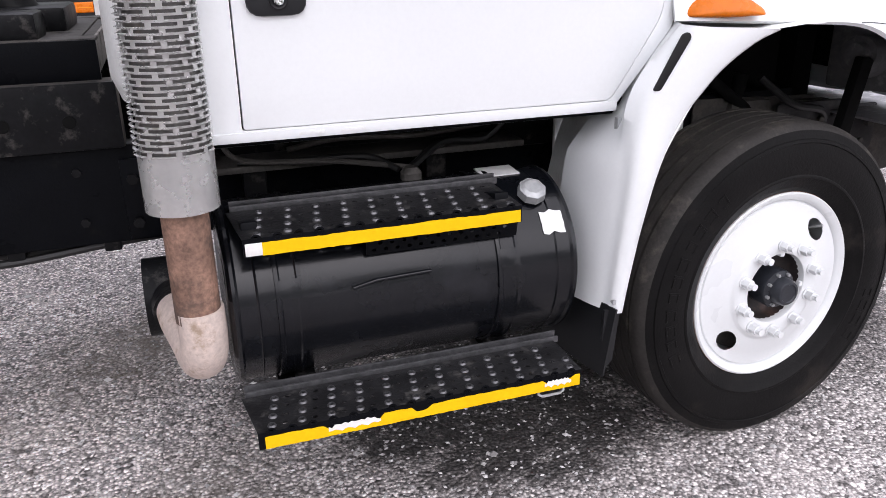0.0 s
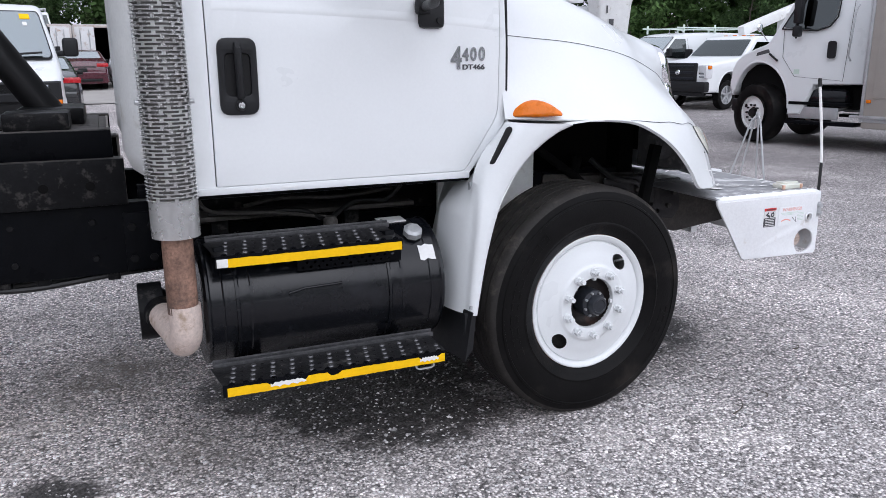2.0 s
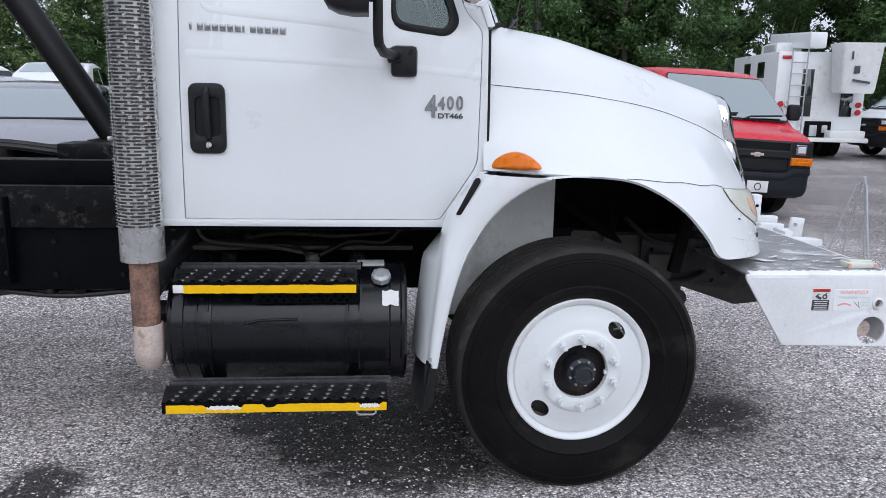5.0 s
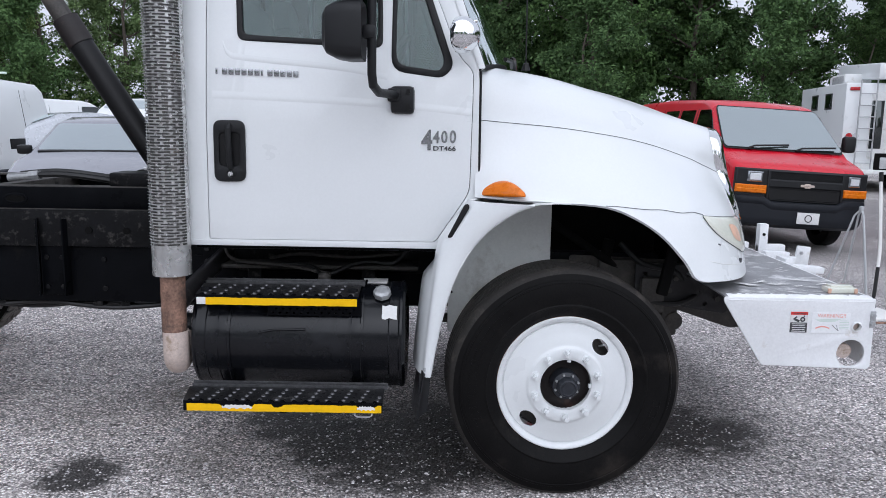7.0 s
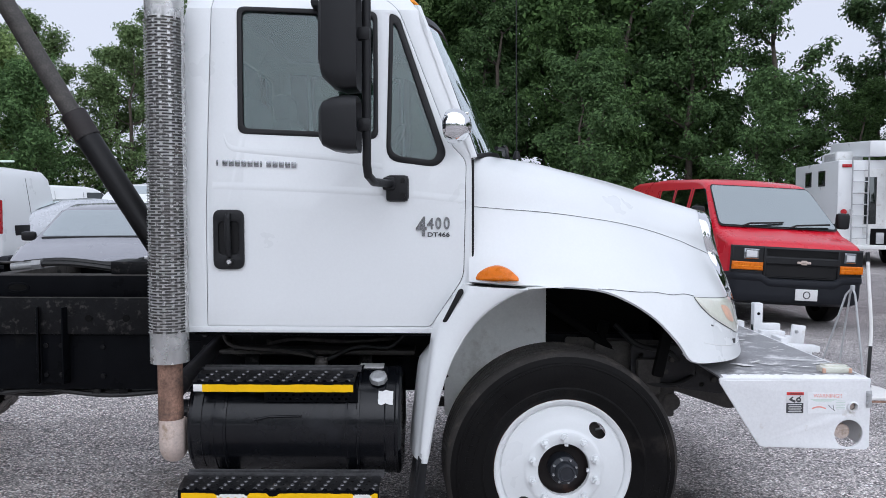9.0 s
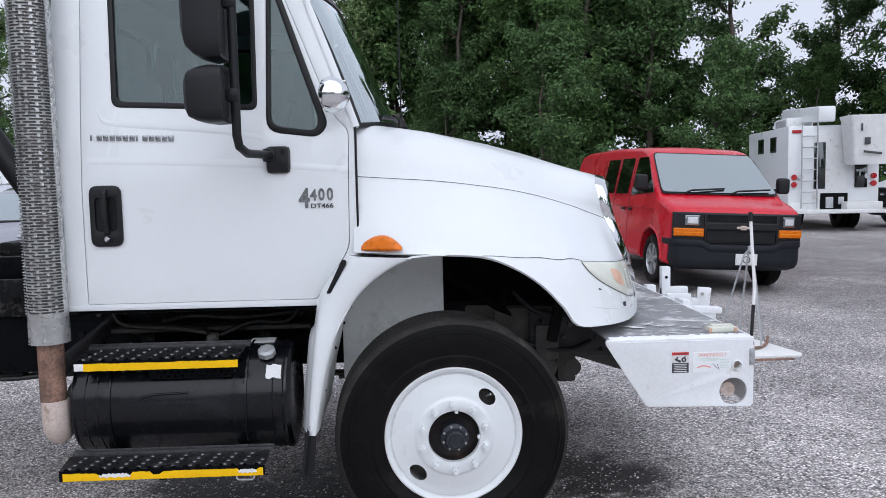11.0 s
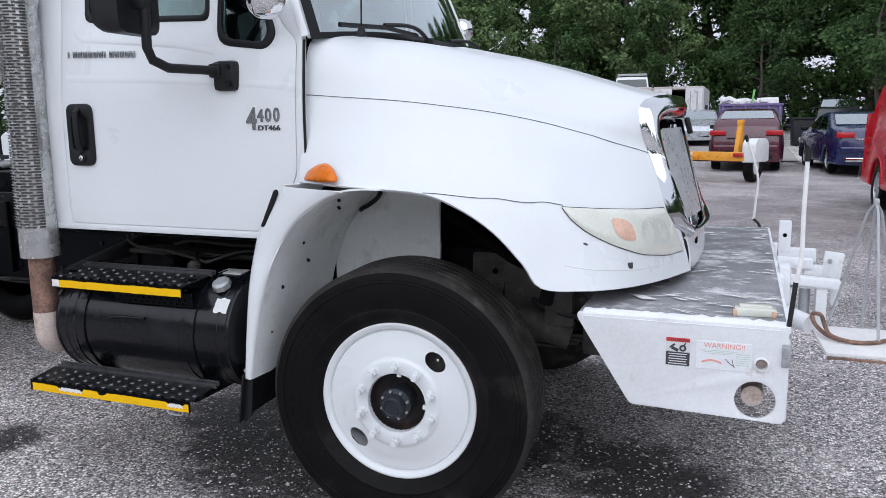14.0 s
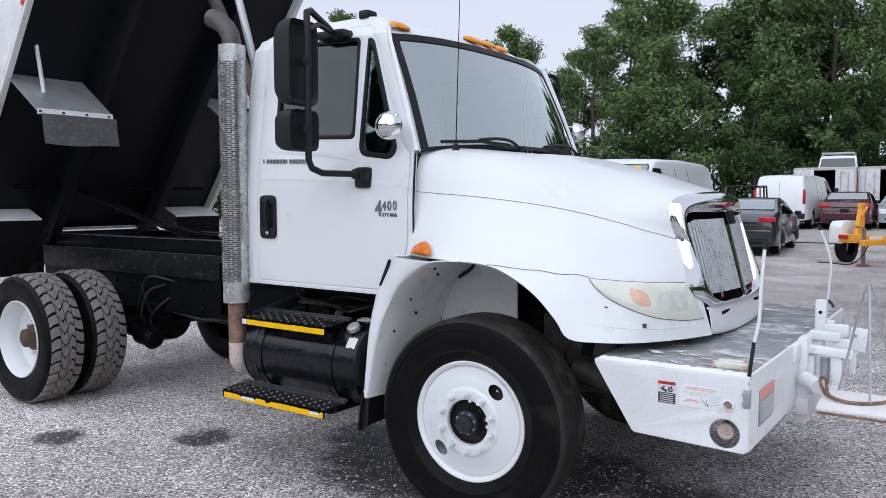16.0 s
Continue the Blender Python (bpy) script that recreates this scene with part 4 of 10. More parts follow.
# ---- bonnet and front wings: sections from the middle of the truck outwards and down ----
SECTIONS = [
    [(1.275, YC, 1.900), (1.275, 2.45, 1.898), (1.275, 2.10, 1.888), (1.275, 1.96, 1.860), (1.275, 1.893, 1.790), (1.275, 1.868, 1.645), (1.275, 1.842, 1.50), (1.275, 1.820, 1.40), (1.275, 1.795, 1.312)],
    [(1.42, YC, 1.888), (1.42, 2.45, 1.880), (1.42, 2.13, 1.868), (1.42, 1.98, 1.835), (1.42, 1.915, 1.755), (1.42, 1.885, 1.628), (1.42, 1.845, 1.50), (1.42, 1.790, 1.40), (1.42, 1.737, 1.310)],
    [(1.62, YC, 1.868), (1.62, 2.45, 1.855), (1.62, 2.17, 1.838), (1.62, 2.03, 1.795), (1.62, 1.955, 1.712), (1.62, 1.910, 1.607), (1.62, 1.845, 1.49), (1.62, 1.765, 1.385), (1.62, 1.712, 1.302)],
    [(1.82, YC, 1.830), (1.82, 2.46, 1.812), (1.82, 2.22, 1.788), (1.82, 2.09, 1.742), (1.82, 2.01, 1.665), (1.82, 1.960, 1.575), (1.82, 1.870, 1.465), (1.82, 1.765, 1.360), (1.82, 1.708, 1.288)],
    [(1.95, YC, 1.798), (1.95, 2.47, 1.780), (1.95, 2.26, 1.753), (1.95, 2.14, 1.706), (1.95, 2.06, 1.632), (1.95, 2.005, 1.550), (1.95, 1.895, 1.445), (1.95, 1.775, 1.335), (1.95, 1.712, 1.240)],
    [(2.07, YC, 1.765), (2.07, 2.48, 1.746), (2.07, 2.30, 1.716), (2.07, 2.19, 1.668), (2.07, 2.11, 1.599), (2.07, 2.055, 1.523), (2.07, 1.925, 1.420), (2.07, 1.790, 1.305), (2.07, 1.718, 1.162)],
    [(2.17, YC, 1.735), (2.17, 2.49, 1.715), (2.17, 2.33, 1.682), (2.17, 2.24, 1.634), (2.165, 2.16, 1.570), (2.16, 2.105, 1.500), (2.16, 1.960, 1.395), (2.16, 1.810, 1.275), (2.17, 1.726, 1.058)],
    [(2.24, YC, 1.713), (2.24, 2.50, 1.693), (2.24, 2.355, 1.660), (2.24, 2.27, 1.612), (2.235, 2.195, 1.549), (2.23, 2.145, 1.483), (2.225, 1.995, 1.377), (2.225, 1.832, 1.255), (2.232, 1.735, 0.978)],
    [(2.36, YC, 1.678), (2.36, 2.53, 1.660), (2.36, 2.39, 1.628), (2.35, 2.315, 1.582), (2.34, 2.255, 1.521), (2.335, 2.215, 1.457), (2.335, 2.080, 1.345), (2.335, 1.905, 1.215), (2.36, 1.797, 0.964)],
    [(2.46, YC, 1.652), (2.45, 2.56, 1.636), (2.435, 2.415, 1.608), (2.42, 2.348, 1.566), (2.415, 2.310, 1.505), (2.415, 2.290, 1.438), (2.44, 2.190, 1.320), (2.47, 2.035, 1.185), (2.485, 1.925, 0.957)],
    [(2.53, YC, 1.632), (2.51, 2.60, 1.620), (2.475, 2.440, 1.597), (2.452, 2.368, 1.556), (2.455, 2.345, 1.492), (2.468, 2.345, 1.423), (2.51, 2.290, 1.305), (2.555, 2.200, 1.165), (2.588, 2.135, 0.950)],
    [(2.575, YC, 1.612), (2.545, 2.62, 1.602), (2.500, 2.450, 1.585), (2.475, 2.380, 1.548), (2.485, 2.370, 1.480), (2.505, 2.380, 1.411), (2.560, 2.375, 1.300), (2.615, 2.375, 1.150), (2.672, 2.390, 0.944)],
]


def bonnet(u, v):
    """The bonnet's surface: u from the windscreen to the grille, v from the middle to the lower edge, each from 0 to 1."""
    def cubic(pts, s):
        k = min(int(s), len(pts) - 2)
        t = s - k
        g = lambda j: pts[min(max(j, 0), len(pts) - 1)] if 0 <= j < len(pts) else (2 * pts[0] - pts[1] if j < 0 else 2 * pts[-1] - pts[-2])
        a, b_, c, d = g(k - 1), g(k), g(k + 1), g(k + 2)
        return 0.5 * (2 * b_ + (c - a) * t + (2 * a - 5 * b_ + 4 * c - d) * t * t + (3 * b_ - a - 3 * c + d) * t ** 3)
    cols = [cubic([Vector(p) for p in sec], v * (len(sec) - 1)) for sec in SECTIONS]
    return cubic(cols, u * (len(cols) - 1))


NU, NV = 44, 32
half = [[bonnet(i / NU, j / NV) for j in range(NV + 1)] for i in range(NU + 1)]
rows = [[Vector(far(p)) for p in r[:0:-1]] + r for r in half]
# the raised middle of the bonnet
for r in rows:
    for p in r:
        f = abs(p.y - YC)
        k = min(1, max(0, (0.46 - f) / 0.05)) * min(1, max(0, (2.50 - p.x) / 0.5)) * min(1, max(0, (p.x - 1.62) / 0.06))
        p.z += 0.010 * k * k * (3 - 2 * k) - 0.012 * max(0, 1 - f / 0.75) * min(1, max(0, (2.50 - p.x) / 0.5))
bon = part("bonnet", Build().grid(rows).thick(0.014), "white", truck, "white moulded bonnet with flared front wings", smooth=60)
def on_bonnet(marks, n=8):
    """A smooth line over the bonnet through (u, v) marks, v in eighths."""
    return [(p.x, p.y / 8) for p in smooth_curve([(u, v, 0) for u, v in marks], n)]


for mirror in (False, True):
    for marks, r in (([(0.0, 5.05), (0.158, 4.98), (0.257, 4.90), (0.40, 4.80), (0.55, 4.78), (0.69, 4.88), (0.795, 5.04), (0.985, 5.15)], 0.0013), ([(0.272, 7.97), (0.33, 7.72), (0.403, 7.43), (0.463, 7.23), (0.60, 7.03), (0.68, 6.96)], 0.0012)):
        line = [bonnet(u, v) + Vector((0, -0.001, 0.001)) for u, v in on_bonnet(marks)]
        part("bonnet_seam", Build().tube([far(p) if mirror else p for p in line], r, 6), "seam", bon, "fine panel seam")
    line = [bonnet(u, v) for u, v in on_bonnet([(0.69, 7.70), (0.76, 7.74), (0.86, 7.76), (0.94, 7.74), (0.965, 7.70)])]
    part("nose_crease", Build().tube([far(p) if mirror else p for p in line], 0.0016, 6), "white_old", bon)
gap_line = [(1.293, cab_y(1.29, z) + 0.003, z) for z in (1.84, 1.70, 1.55, 1.42, 1.325)]
for gap in (Build().tube(gap_line, 0.0052, 8), Build().tube([farc(p) for p in gap_line], 0.0052, 8)):
    part("bonnet_seal", gap, "trim", bon)

# headlights, laid on the wing
def between(marks, u):
    for (a, va), (b_, vb) in zip(marks, marks[1:]):
        if u <= b_:
            return va + (vb - va) * (u - a) / (b_ - a)
    return marks[-1][1]


def over_bonnet(u, v, out):
    """A point standing proud of the bonnet."""
    u, v = min(u, 0.995), min(v, 0.99)
    p = bonnet(u, v)
    nrm = (bonnet(u + 0.005, v) - bonnet(u - 0.005, v)).cross(bonnet(u, v + 0.005) - bonnet(u, v - 0.005)).normalized()
    return p + (nrm if nrm.x - nrm.y > 0 else -nrm) * out


LAMP_TOP = [(0.679, 6.99), (0.73, 6.91), (0.81, 6.83), (0.90, 6.77), (0.945, 6.75), (0.968, 7.06), (0.987, 7.58)]
LAMP_LOW = [(0.679, 7.01), (0.702, 7.14), (0.735, 7.27), (0.791, 7.43), (0.856, 7.56), (0.932, 7.63), (0.987, 7.62)]
for mirror in (False, True):
    rows = []
    us = [0.679, 0.684, 0.692, 0.702, 0.715, 0.73, 0.745, 0.76, 0.78, 0.80, 0.82, 0.84, 0.86, 0.88, 0.90, 0.92, 0.935, 0.945, 0.955, 0.968, 0.978, 0.987]
    for u in us:
        t0, t1 = between(LAMP_TOP, u) / 8, between(LAMP_LOW, u) / 8
        row = []
        for j in range(11):
            q = j / 10
            k = min(1.0, 9 * q * (1 - q)) * min(1.0, (u - 0.675) * 18, (0.992 - u) * 14)
            row.append(over_bonnet(u, t0 + (t1 - t0) * q, 0.003 + 0.010 * max(0, k) ** 0.6))
        rows.append([Vector(far(p)) for p in row] if mirror else row)
    lamp = part("headlight", Build().grid(rows), "lens", truck, "yellowed plastic headlight", smooth=80)

    def patch(cu, cv, ru, rv, slant, out):
        g = [[over_bonnet(cu + k * ru * math.copysign(abs(math.cos(t)) ** 0.7, math.cos(t)) + slant * k * math.sin(t), (cv + k * rv * math.copysign(abs(math.sin(t)) ** 0.7, math.sin(t))) / 8, out + 0.0012 * (1 - k)) for t in [j * math.tau / 28 for j in range(29)]] for k in (1.0, 0.8, 0.5, 0.2, 0.02)]
        return Build().grid([[Vector(far(p)) for p in r] if mirror else r for r in g])
    part("indicator_reflector", patch(0.806, 7.20, 0.021, 0.16, 0.014, 0.0142), "lens_amber", lamp, "faded orange indicator", smooth=80)
    part("main_reflector", patch(0.893, 7.22, 0.045, 0.22, 0.006, 0.0137), "lens_clear_dull", lamp, "dull main beam lens", smooth=80)
    low_edge = [over_bonnet(u, between(LAMP_LOW, u) / 8, 0.002) for u in us]
    top_edge = [over_bonnet(u, between(LAMP_TOP, u) / 8, 0.002) for u in us if u <= 0.946]
    for edge, r in ((top_edge, 0.0022), (low_edge, 0.0016)):
        part("headlight_seal", Build().tube([far(p) if mirror else p for p in edge], r, 6), "trim", lamp)
part("paint_chip", Build().box(bonnet(0.827, 0.962) + Vector((0, -0.003, 0)), (0.020, 0.006, 0.022), 0.004, (0, 0, 35)), "grey_ink", bon, "dark chip below the headlight")
part("paint_chip", Build().box(bonnet(0.735, 0.928) + Vector((0, -0.002, 0)), (0.016, 0.004, 0.006), 0.002, (0, 20, 35)), "grey_ink", bon)

# side marker lights
for mirror in (False, True):
    prof = rounded([(1.296, 1.320), (1.306, 1.350), (1.345, 1.376), (1.40, 1.388), (1.445, 1.374), (1.482, 1.340), (1.486, 1.324), (1.39, 1.318)], 0.03, 5)
    rings = []
    for k, w in ((1.0, 0.0), (0.985, 0.010), (0.92, 0.020), (0.78, 0.028), (0.55, 0.033), (0.28, 0.035), (0.05, 0.0355)):
        ring = []
        for u, v in prof:
            u, v = 1.405 + (u - 1.405) * k, 1.345 + (v - 1.345) * k
            y = 1.822 - 0.27 * min(1, max(0, (u - 1.275) / 0.2)) * 0.38 - 0.008 + (v - 1.32) * 0.55 - w
            ring.append((u, 2 * YC - y if mirror else y, v))
        rings.append(ring)
    b = Build().grid(rings, True).face(rings[-1])
    part("marker_light", b, "amber", truck, "amber side marker light", smooth=60)

# grille: chrome shell wrapping the nose, ribbed inserts, black mouth
def grille_x(y, z, out=0.0):
    return 2.735 - 0.27 * (z - 0.96) - 0.16 * (abs(y - YC) / 1.2) ** 1.7 / 0.45 ** 0.7 + out


def apron_x(y, z, out=0.0):
    return 2.668 + 0.022 * (1 - ((y - YC) / 0.508) ** 2) - 0.12 * (z - 0.95) + out


SHELL_BACK = [(0.0, 0.895), (0.87, 0.893), (1.82, 0.877), (2.70, 0.890), (3.24, 0.935), (5.15, 0.966), (6.70, 0.950), (7.05, 0.962), (7.62, 0.99), (7.8, 0.995)]
MOUTH = smooth_curve([(YC, 1.525, 0), (2.60, 1.528, 0), (2.47, 1.528, 0), (2.415, 1.505, 0), (2.400, 1.44, 0), (2.41, 1.30, 0), (2.435, 1.18, 0), (2.475, 1.125, 0), (2.54, 1.098, 0), (2.70, 1.092, 0), (YC, 1.090, 0)], 4)
n_g = 40
half = []
for k in range(n_g + 1):
    v = 7.12 * min(k, 28) / 28
    bk = between(SHELL_BACK, v)
    a_ = over_bonnet(bk, max(v, 0.02) / 8, 0.003)
    m1 = over_bonnet((bk + 1) / 2, max(v, 0.02) / 8, 0.009)
    e_ = over_bonnet(1.0, max(v, 0.02) / 8, 0.012)
    if k > 28:
        y = 2.392 + (YC - 2.392) * (k - 28) / 12
        e_ = Vector((apron_x(y, 1.076, 0.010), y, 1.076))
        a_, m1 = e_ + Vector((-0.03, 0, -0.004)), e_ + Vector((-0.012, 0, -0.003))
    o = MOUTH[min(len(MOUTH) - 1, round(k / n_g * (len(MOUTH) - 1)))]
    lip = Vector((grille_x(o.x, o.y, 0.0), o.x, o.y))
    f1 = e_.lerp(lip, 0.45) + Vector((0.022, -0.006, 0.006))
    f2 = e_.lerp(lip, 0.85) + Vector((0.012, -0.002, 0.002))
    half.append([a_, m1, e_ + Vector((0.006, -0.004, 0.002)), f1, f2, lip, lip + Vector((-0.05, 0.006, 0))])
full = [[Vector(far(p)) for p in r] for r in half[:0:-1]] + half
gr = part("grille_shell", Build().grid(full).thick(0.004), "chrome", truck, "chrome grille shell wrapped round the nose", smooth=60)
# black sheet painting the shade behind the grille ribs
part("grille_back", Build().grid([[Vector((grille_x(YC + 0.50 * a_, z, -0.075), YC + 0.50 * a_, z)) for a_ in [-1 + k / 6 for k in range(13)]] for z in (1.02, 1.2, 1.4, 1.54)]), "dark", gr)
for s in (-1, 1):
    for k in range(15):
        y = YC + s * (0.042 + k * 0.0305)
        top_z, low_z = 1.494 - 0.006 * max(0, k - 11), 1.130 + 0.02 * max(0, k - 12)
        rows = []
        for z in (low_z, 1.24, 1.37, top_z):
            rows.append([Vector((grille_x(y, z, -0.012 + dx), y + dy, z)) for dy, dx in ((-0.0152, -0.0055), (-0.009, -0.001), (0, 0.002), (0.009, -0.001), (0.0152, -0.0055))])
        part("grille_rib", Build().grid(rows).thick(0.004), "grille_plate", gr, smooth=60)
part("grille_bar", Build().grid([[Vector((grille_x(YC + d, z, 0.004 - abs(d) * 0.4), YC + d, z)) for d in (-0.035, -0.015, 0.015, 0.035)] for z in (1.085, 1.2, 1.35, 1.53)]).thick(0.02), "chrome", gr)
part("grille_emblem", Build().box((grille_x(YC, 1.50, 0.02), YC, 1.50), (0.02, 0.08, 0.075), 0.008, (0, -15, 0)), "trim", gr)
for y in (2.62, 2 * YC - 2.62):
    part("mouth_fin", Build().face([(grille_x(y, 1.11, -0.02), y - 0.02, 1.100), (grille_x(y, 1.11, -0.02), y + 0.02, 1.100), (grille_x(y, 1.14, -0.02), y, 1.140)]).thick(0.006), "chrome", gr)
apron = []
for z, out in ((0.920, -0.03), (0.924, -0.008), (0.940, 0.002), (0.985, 0.005), (1.03, 0.004), (1.066, 0.0), (1.074, -0.012)):
    apron.append([Vector((apron_x(YC + 0.508 * a_, z, out), YC + 0.508 * a_, z + 0.022 * abs(a_) ** 3 * (1.08 - z) / 0.15)) for a_ in [-1 + k / 10 for k in range(21)]])
part("front_apron", Build().grid(apron).thick(0.006), "white", truck, "white front apron below the grille", smooth=60)
for y in (2.60, 2 * YC - 2.60):
    part("apron_slot", Build().box((apron_x(y, 1.03, 0.004), y, 1.035), (0.010, 0.13, 0.014), 0.003, (0, 7, -3 if y > YC else 3)), "dark", truck)


# ---- wheels ----
def oval_holes(b, holes, keep=1e-4):
    """Cuts ovals (x, z, half length, half width, angle) out of a fine sheet lying across y, and pulls the rim of each hole onto the oval."""
    bm = b.bm
    for hx, hz, ra, rb, ang in holes:
        ca, sa = math.cos(ang), math.sin(ang)

        def local(co):
            dx, dz = co.x - hx, co.z - hz
            return (dx * ca + dz * sa) / ra, (-dx * sa + dz * ca) / rb
        gone = [f for f in bm.faces if math.hypot(*local(f.calc_center_median())) < 1.0]
        rim = {v for f in gone for v in f.verts}
        bmesh.ops.delete(bm, geom=gone, context="FACES")
        for v in rim:
            if v.is_valid and v.link_faces:
                u, w = local(v.co)
                k = 1 / max(0.05, math.hypot(u, w))
                u, w = u * k * ra, w * k * rb
                v.co.x, v.co.z = hx + u * ca - w * sa, hz + u * sa + w * ca
    return b


def tyre_profile(r, width, sign, ribs):
    """Bead, bulging sidewall, shoulder, ribs, and back; offsets run inwards from the outer sidewall."""
    pr = [(0.296, 0.040), (0.306, 0.030), (0.325, 0.014), (0.350, 0.006), (0.352, 0.003), (0.358, 0.003), (0.361, 0.005), (0.395, 0.0), (0.430, 0.001), (0.455, 0.005), (0.457, 0.002), (0.466, 0.004), (0.468, 0.008), (r - 0.022, 0.014), (r - 0.008, 0.026), (r - 0.002, 0.040)]
    pr = [(a if a < r - 0.02 else a, o) for a, o in pr]
    for g in ribs:
        pr += [(r, g - 0.005), (r - 0.014, g - 0.0035), (r - 0.014, g + 0.0035), (r, g + 0.005)]
    pr += [(r - 0.002, width - 0.040), (r - 0.02, width - 0.016), (0.44, width), (0.38, width), (0.32, width - 0.02), (0.296, width - 0.04)]
    return [(a, o * sign) for a, o in pr]


PLAIN_PART = part


def steer_wheel(x, y, z, sign, turn=4.3):
    """A front wheel whose outer sidewall lies at y; sign is +1 when its inside lies towards larger y."""
    steer = Matrix.Translation((x, y, z)) @ Matrix.Rotation(radians(turn), 4, "Z") @ Matrix.Translation((-x, -y, -z))

    def part(name, b, *more, **named):
        return PLAIN_PART(name, b.move(steer), *more, **named)

    wheel = part("front_wheel", Build().lathe([(0.298, 0.235 * sign), (0.292, 0.22 * sign), (0.270, 0.20 * sign), (0.262, 0.10 * sign), (0.272, 0.075 * sign)], (x, y, z), "y", 64), "white", truck, "white steel front wheel with worn tyre")
    prof_ = tyre_profile(0.514, 0.310, sign, (0.066, 0.108, 0.155, 0.202, 0.244))
    part("tyre", Build().lathe(prof_[:14], (x, y, z), "y", 112), "rubber", wheel, "black tyre sidewall", smooth=40)
    part("tyre_tread", Build().lathe(prof_[13:], (x, y, z), "y", 112), "shoulder", wheel, "dusty worn ribbed tread", smooth=40)
    disc = Build()
    prof = [(0.302, 0.038), (0.302, 0.029), (0.297, 0.026), (0.290, 0.028), (0.281, 0.034), (0.277, 0.038), (0.275, 0.046), (0.272, 0.046), (0.269, 0.040), (0.257, 0.038), (0.246, 0.036), (0.236, 0.034), (0.226, 0.0315), (0.216, 0.0285), (0.206, 0.026), (0.196, 0.024), (0.186, 0.022), (0.178, 0.021), (0.172, 0.019), (0.167, 0.014), (0.162, 0.012), (0.150, 0.0115), (0.135, 0.0115), (0.120, 0.012), (0.114, 0.014), (0.111, 0.022), (0.111, 0.045)]
    disc.lathe([(a, o * sign) for a, o in prof], (0, 0, 0), "y", 120)
    oval_holes(disc, [(0.222 * math.cos(a), 0.222 * math.sin(a), 0.043, 0.030, a + math.pi / 2) for a in (radians(48), radians(224))])
    disc.bm.verts.ensure_lookup_table()
    disc.move(Matrix.Translation((x, y, z)))
    part("rim_disc", disc, "white", wheel, "white painted steel wheel disc", smooth=40)
    part("rim_edge_wear", Build().tube([(x + 0.3035 * math.cos(a), y + 0.034 * sign, z + 0.3035 * math.sin(a)) for a in [k * math.tau / 72 for k in range(73)]], 0.0018, 5), "rust", wheel)
    part("brake_drum", Build().lathe([(0.062, 0.095 * sign), (0.24, 0.095 * sign), (0.245, 0.20 * sign), (0.062, 0.20 * sign)], (x, y, z), "y", 40), "cast", wheel)
    hub = part("hub", Build().lathe([(0.062, 0.070 * sign), (0.062, 0.012 * sign), (0.060, 0.004 * sign), (0.050, 0.001 * sign), (0.043, -0.002 * sign), (0.041, -0.028 * sign), (0.037, -0.036 * sign), (0.030, -0.038 * sign), (0.027, -0.034 * sign), (0.004, -0.034 * sign)], (x, y, z), "y", 36), "hub", wheel, "grey oil-filled hub cap in a rusty recess")
    part("hub_recess", Build().lathe([(0.1115, 0.032 * sign), (0.109, 0.060 * sign), (0.095, 0.078 * sign), (0.06, 0.080 * sign)], (x, y, z), "y", 36), "collar", hub, "dark rusty recess round the hub", smooth=60)
    for a in (radians(84), radians(-4)):
        part("pilot_lug", Build().box((x + 0.107 * math.cos(a), y + 0.024 * sign, z + 0.107 * math.sin(a)), (0.012, 0.016, 0.016), 0.003, (0, -math.degrees(a), 0)), "white", wheel)
    for k in range(8):
        a = k * math.tau / 8 + 0.3
        part("hub_bolt", Build().rod((x + 0.052 * math.cos(a), y + 0.003 * sign, z + 0.052 * math.sin(a)), (x + 0.052 * math.cos(a), y - 0.008 * sign, z + 0.052 * math.sin(a)), 0.0055, seg=6), "cap", hub)
    for k in range(10):
        a = radians(18 + 36 * k)
        cx, cz = x + 0.1425 * math.cos(a), z + 0.1425 * math.sin(a)
        part("wheel_nut", Build().rod((cx, y + 0.012 * sign, cz), (cx, y + 0.008 * sign, cz), 0.021, seg=16).rod((cx, y + 0.009 * sign, cz), (cx, y - 0.016 * sign, cz), 0.0165, seg=6).rod((cx, y - 0.015 * sign, cz), (cx, y - 0.032 * sign, cz), 0.0105, seg=10), "white", wheel)
    part("valve", Build().rod((x + 0.150, y + 0.06 * sign, z + 0.160), (x + 0.162, y + 0.018 * sign, z + 0.178), 0.0045), "cap", wheel)
    marks = Build()
    for a0, n, r in ((128, 11, 0.412), (-14, 4, 0.410)):
        for k in range(n):
            a = radians(a0 + (7.2 * k if n == 11 else -7.2 * k))
            for j, (da, rr, wd, ht) in enumerate(((0, 0, 0.006, 0.040), (0.05, 0.015, 0.030, 0.006), (0.05, -0.015, 0.030, 0.006))):
                aa = a + da * (1 if k % 3 else 0.6)
                marks.box((x + (r + rr) * math.cos(aa), y + 0.0005 * sign, z + (r + rr) * math.sin(aa)), (ht, 0.004, wd), 0.001, (0, -math.degrees(aa), 0), 1)
    part("sidewall_mark", marks, "rubber", wheel, "raised moulded marks")
    return wheel


steer_wheel(1.688, 1.725, 0.505, 1)
steer_wheel(1.688, 2 * YC - 1.725, 0.505, -1)


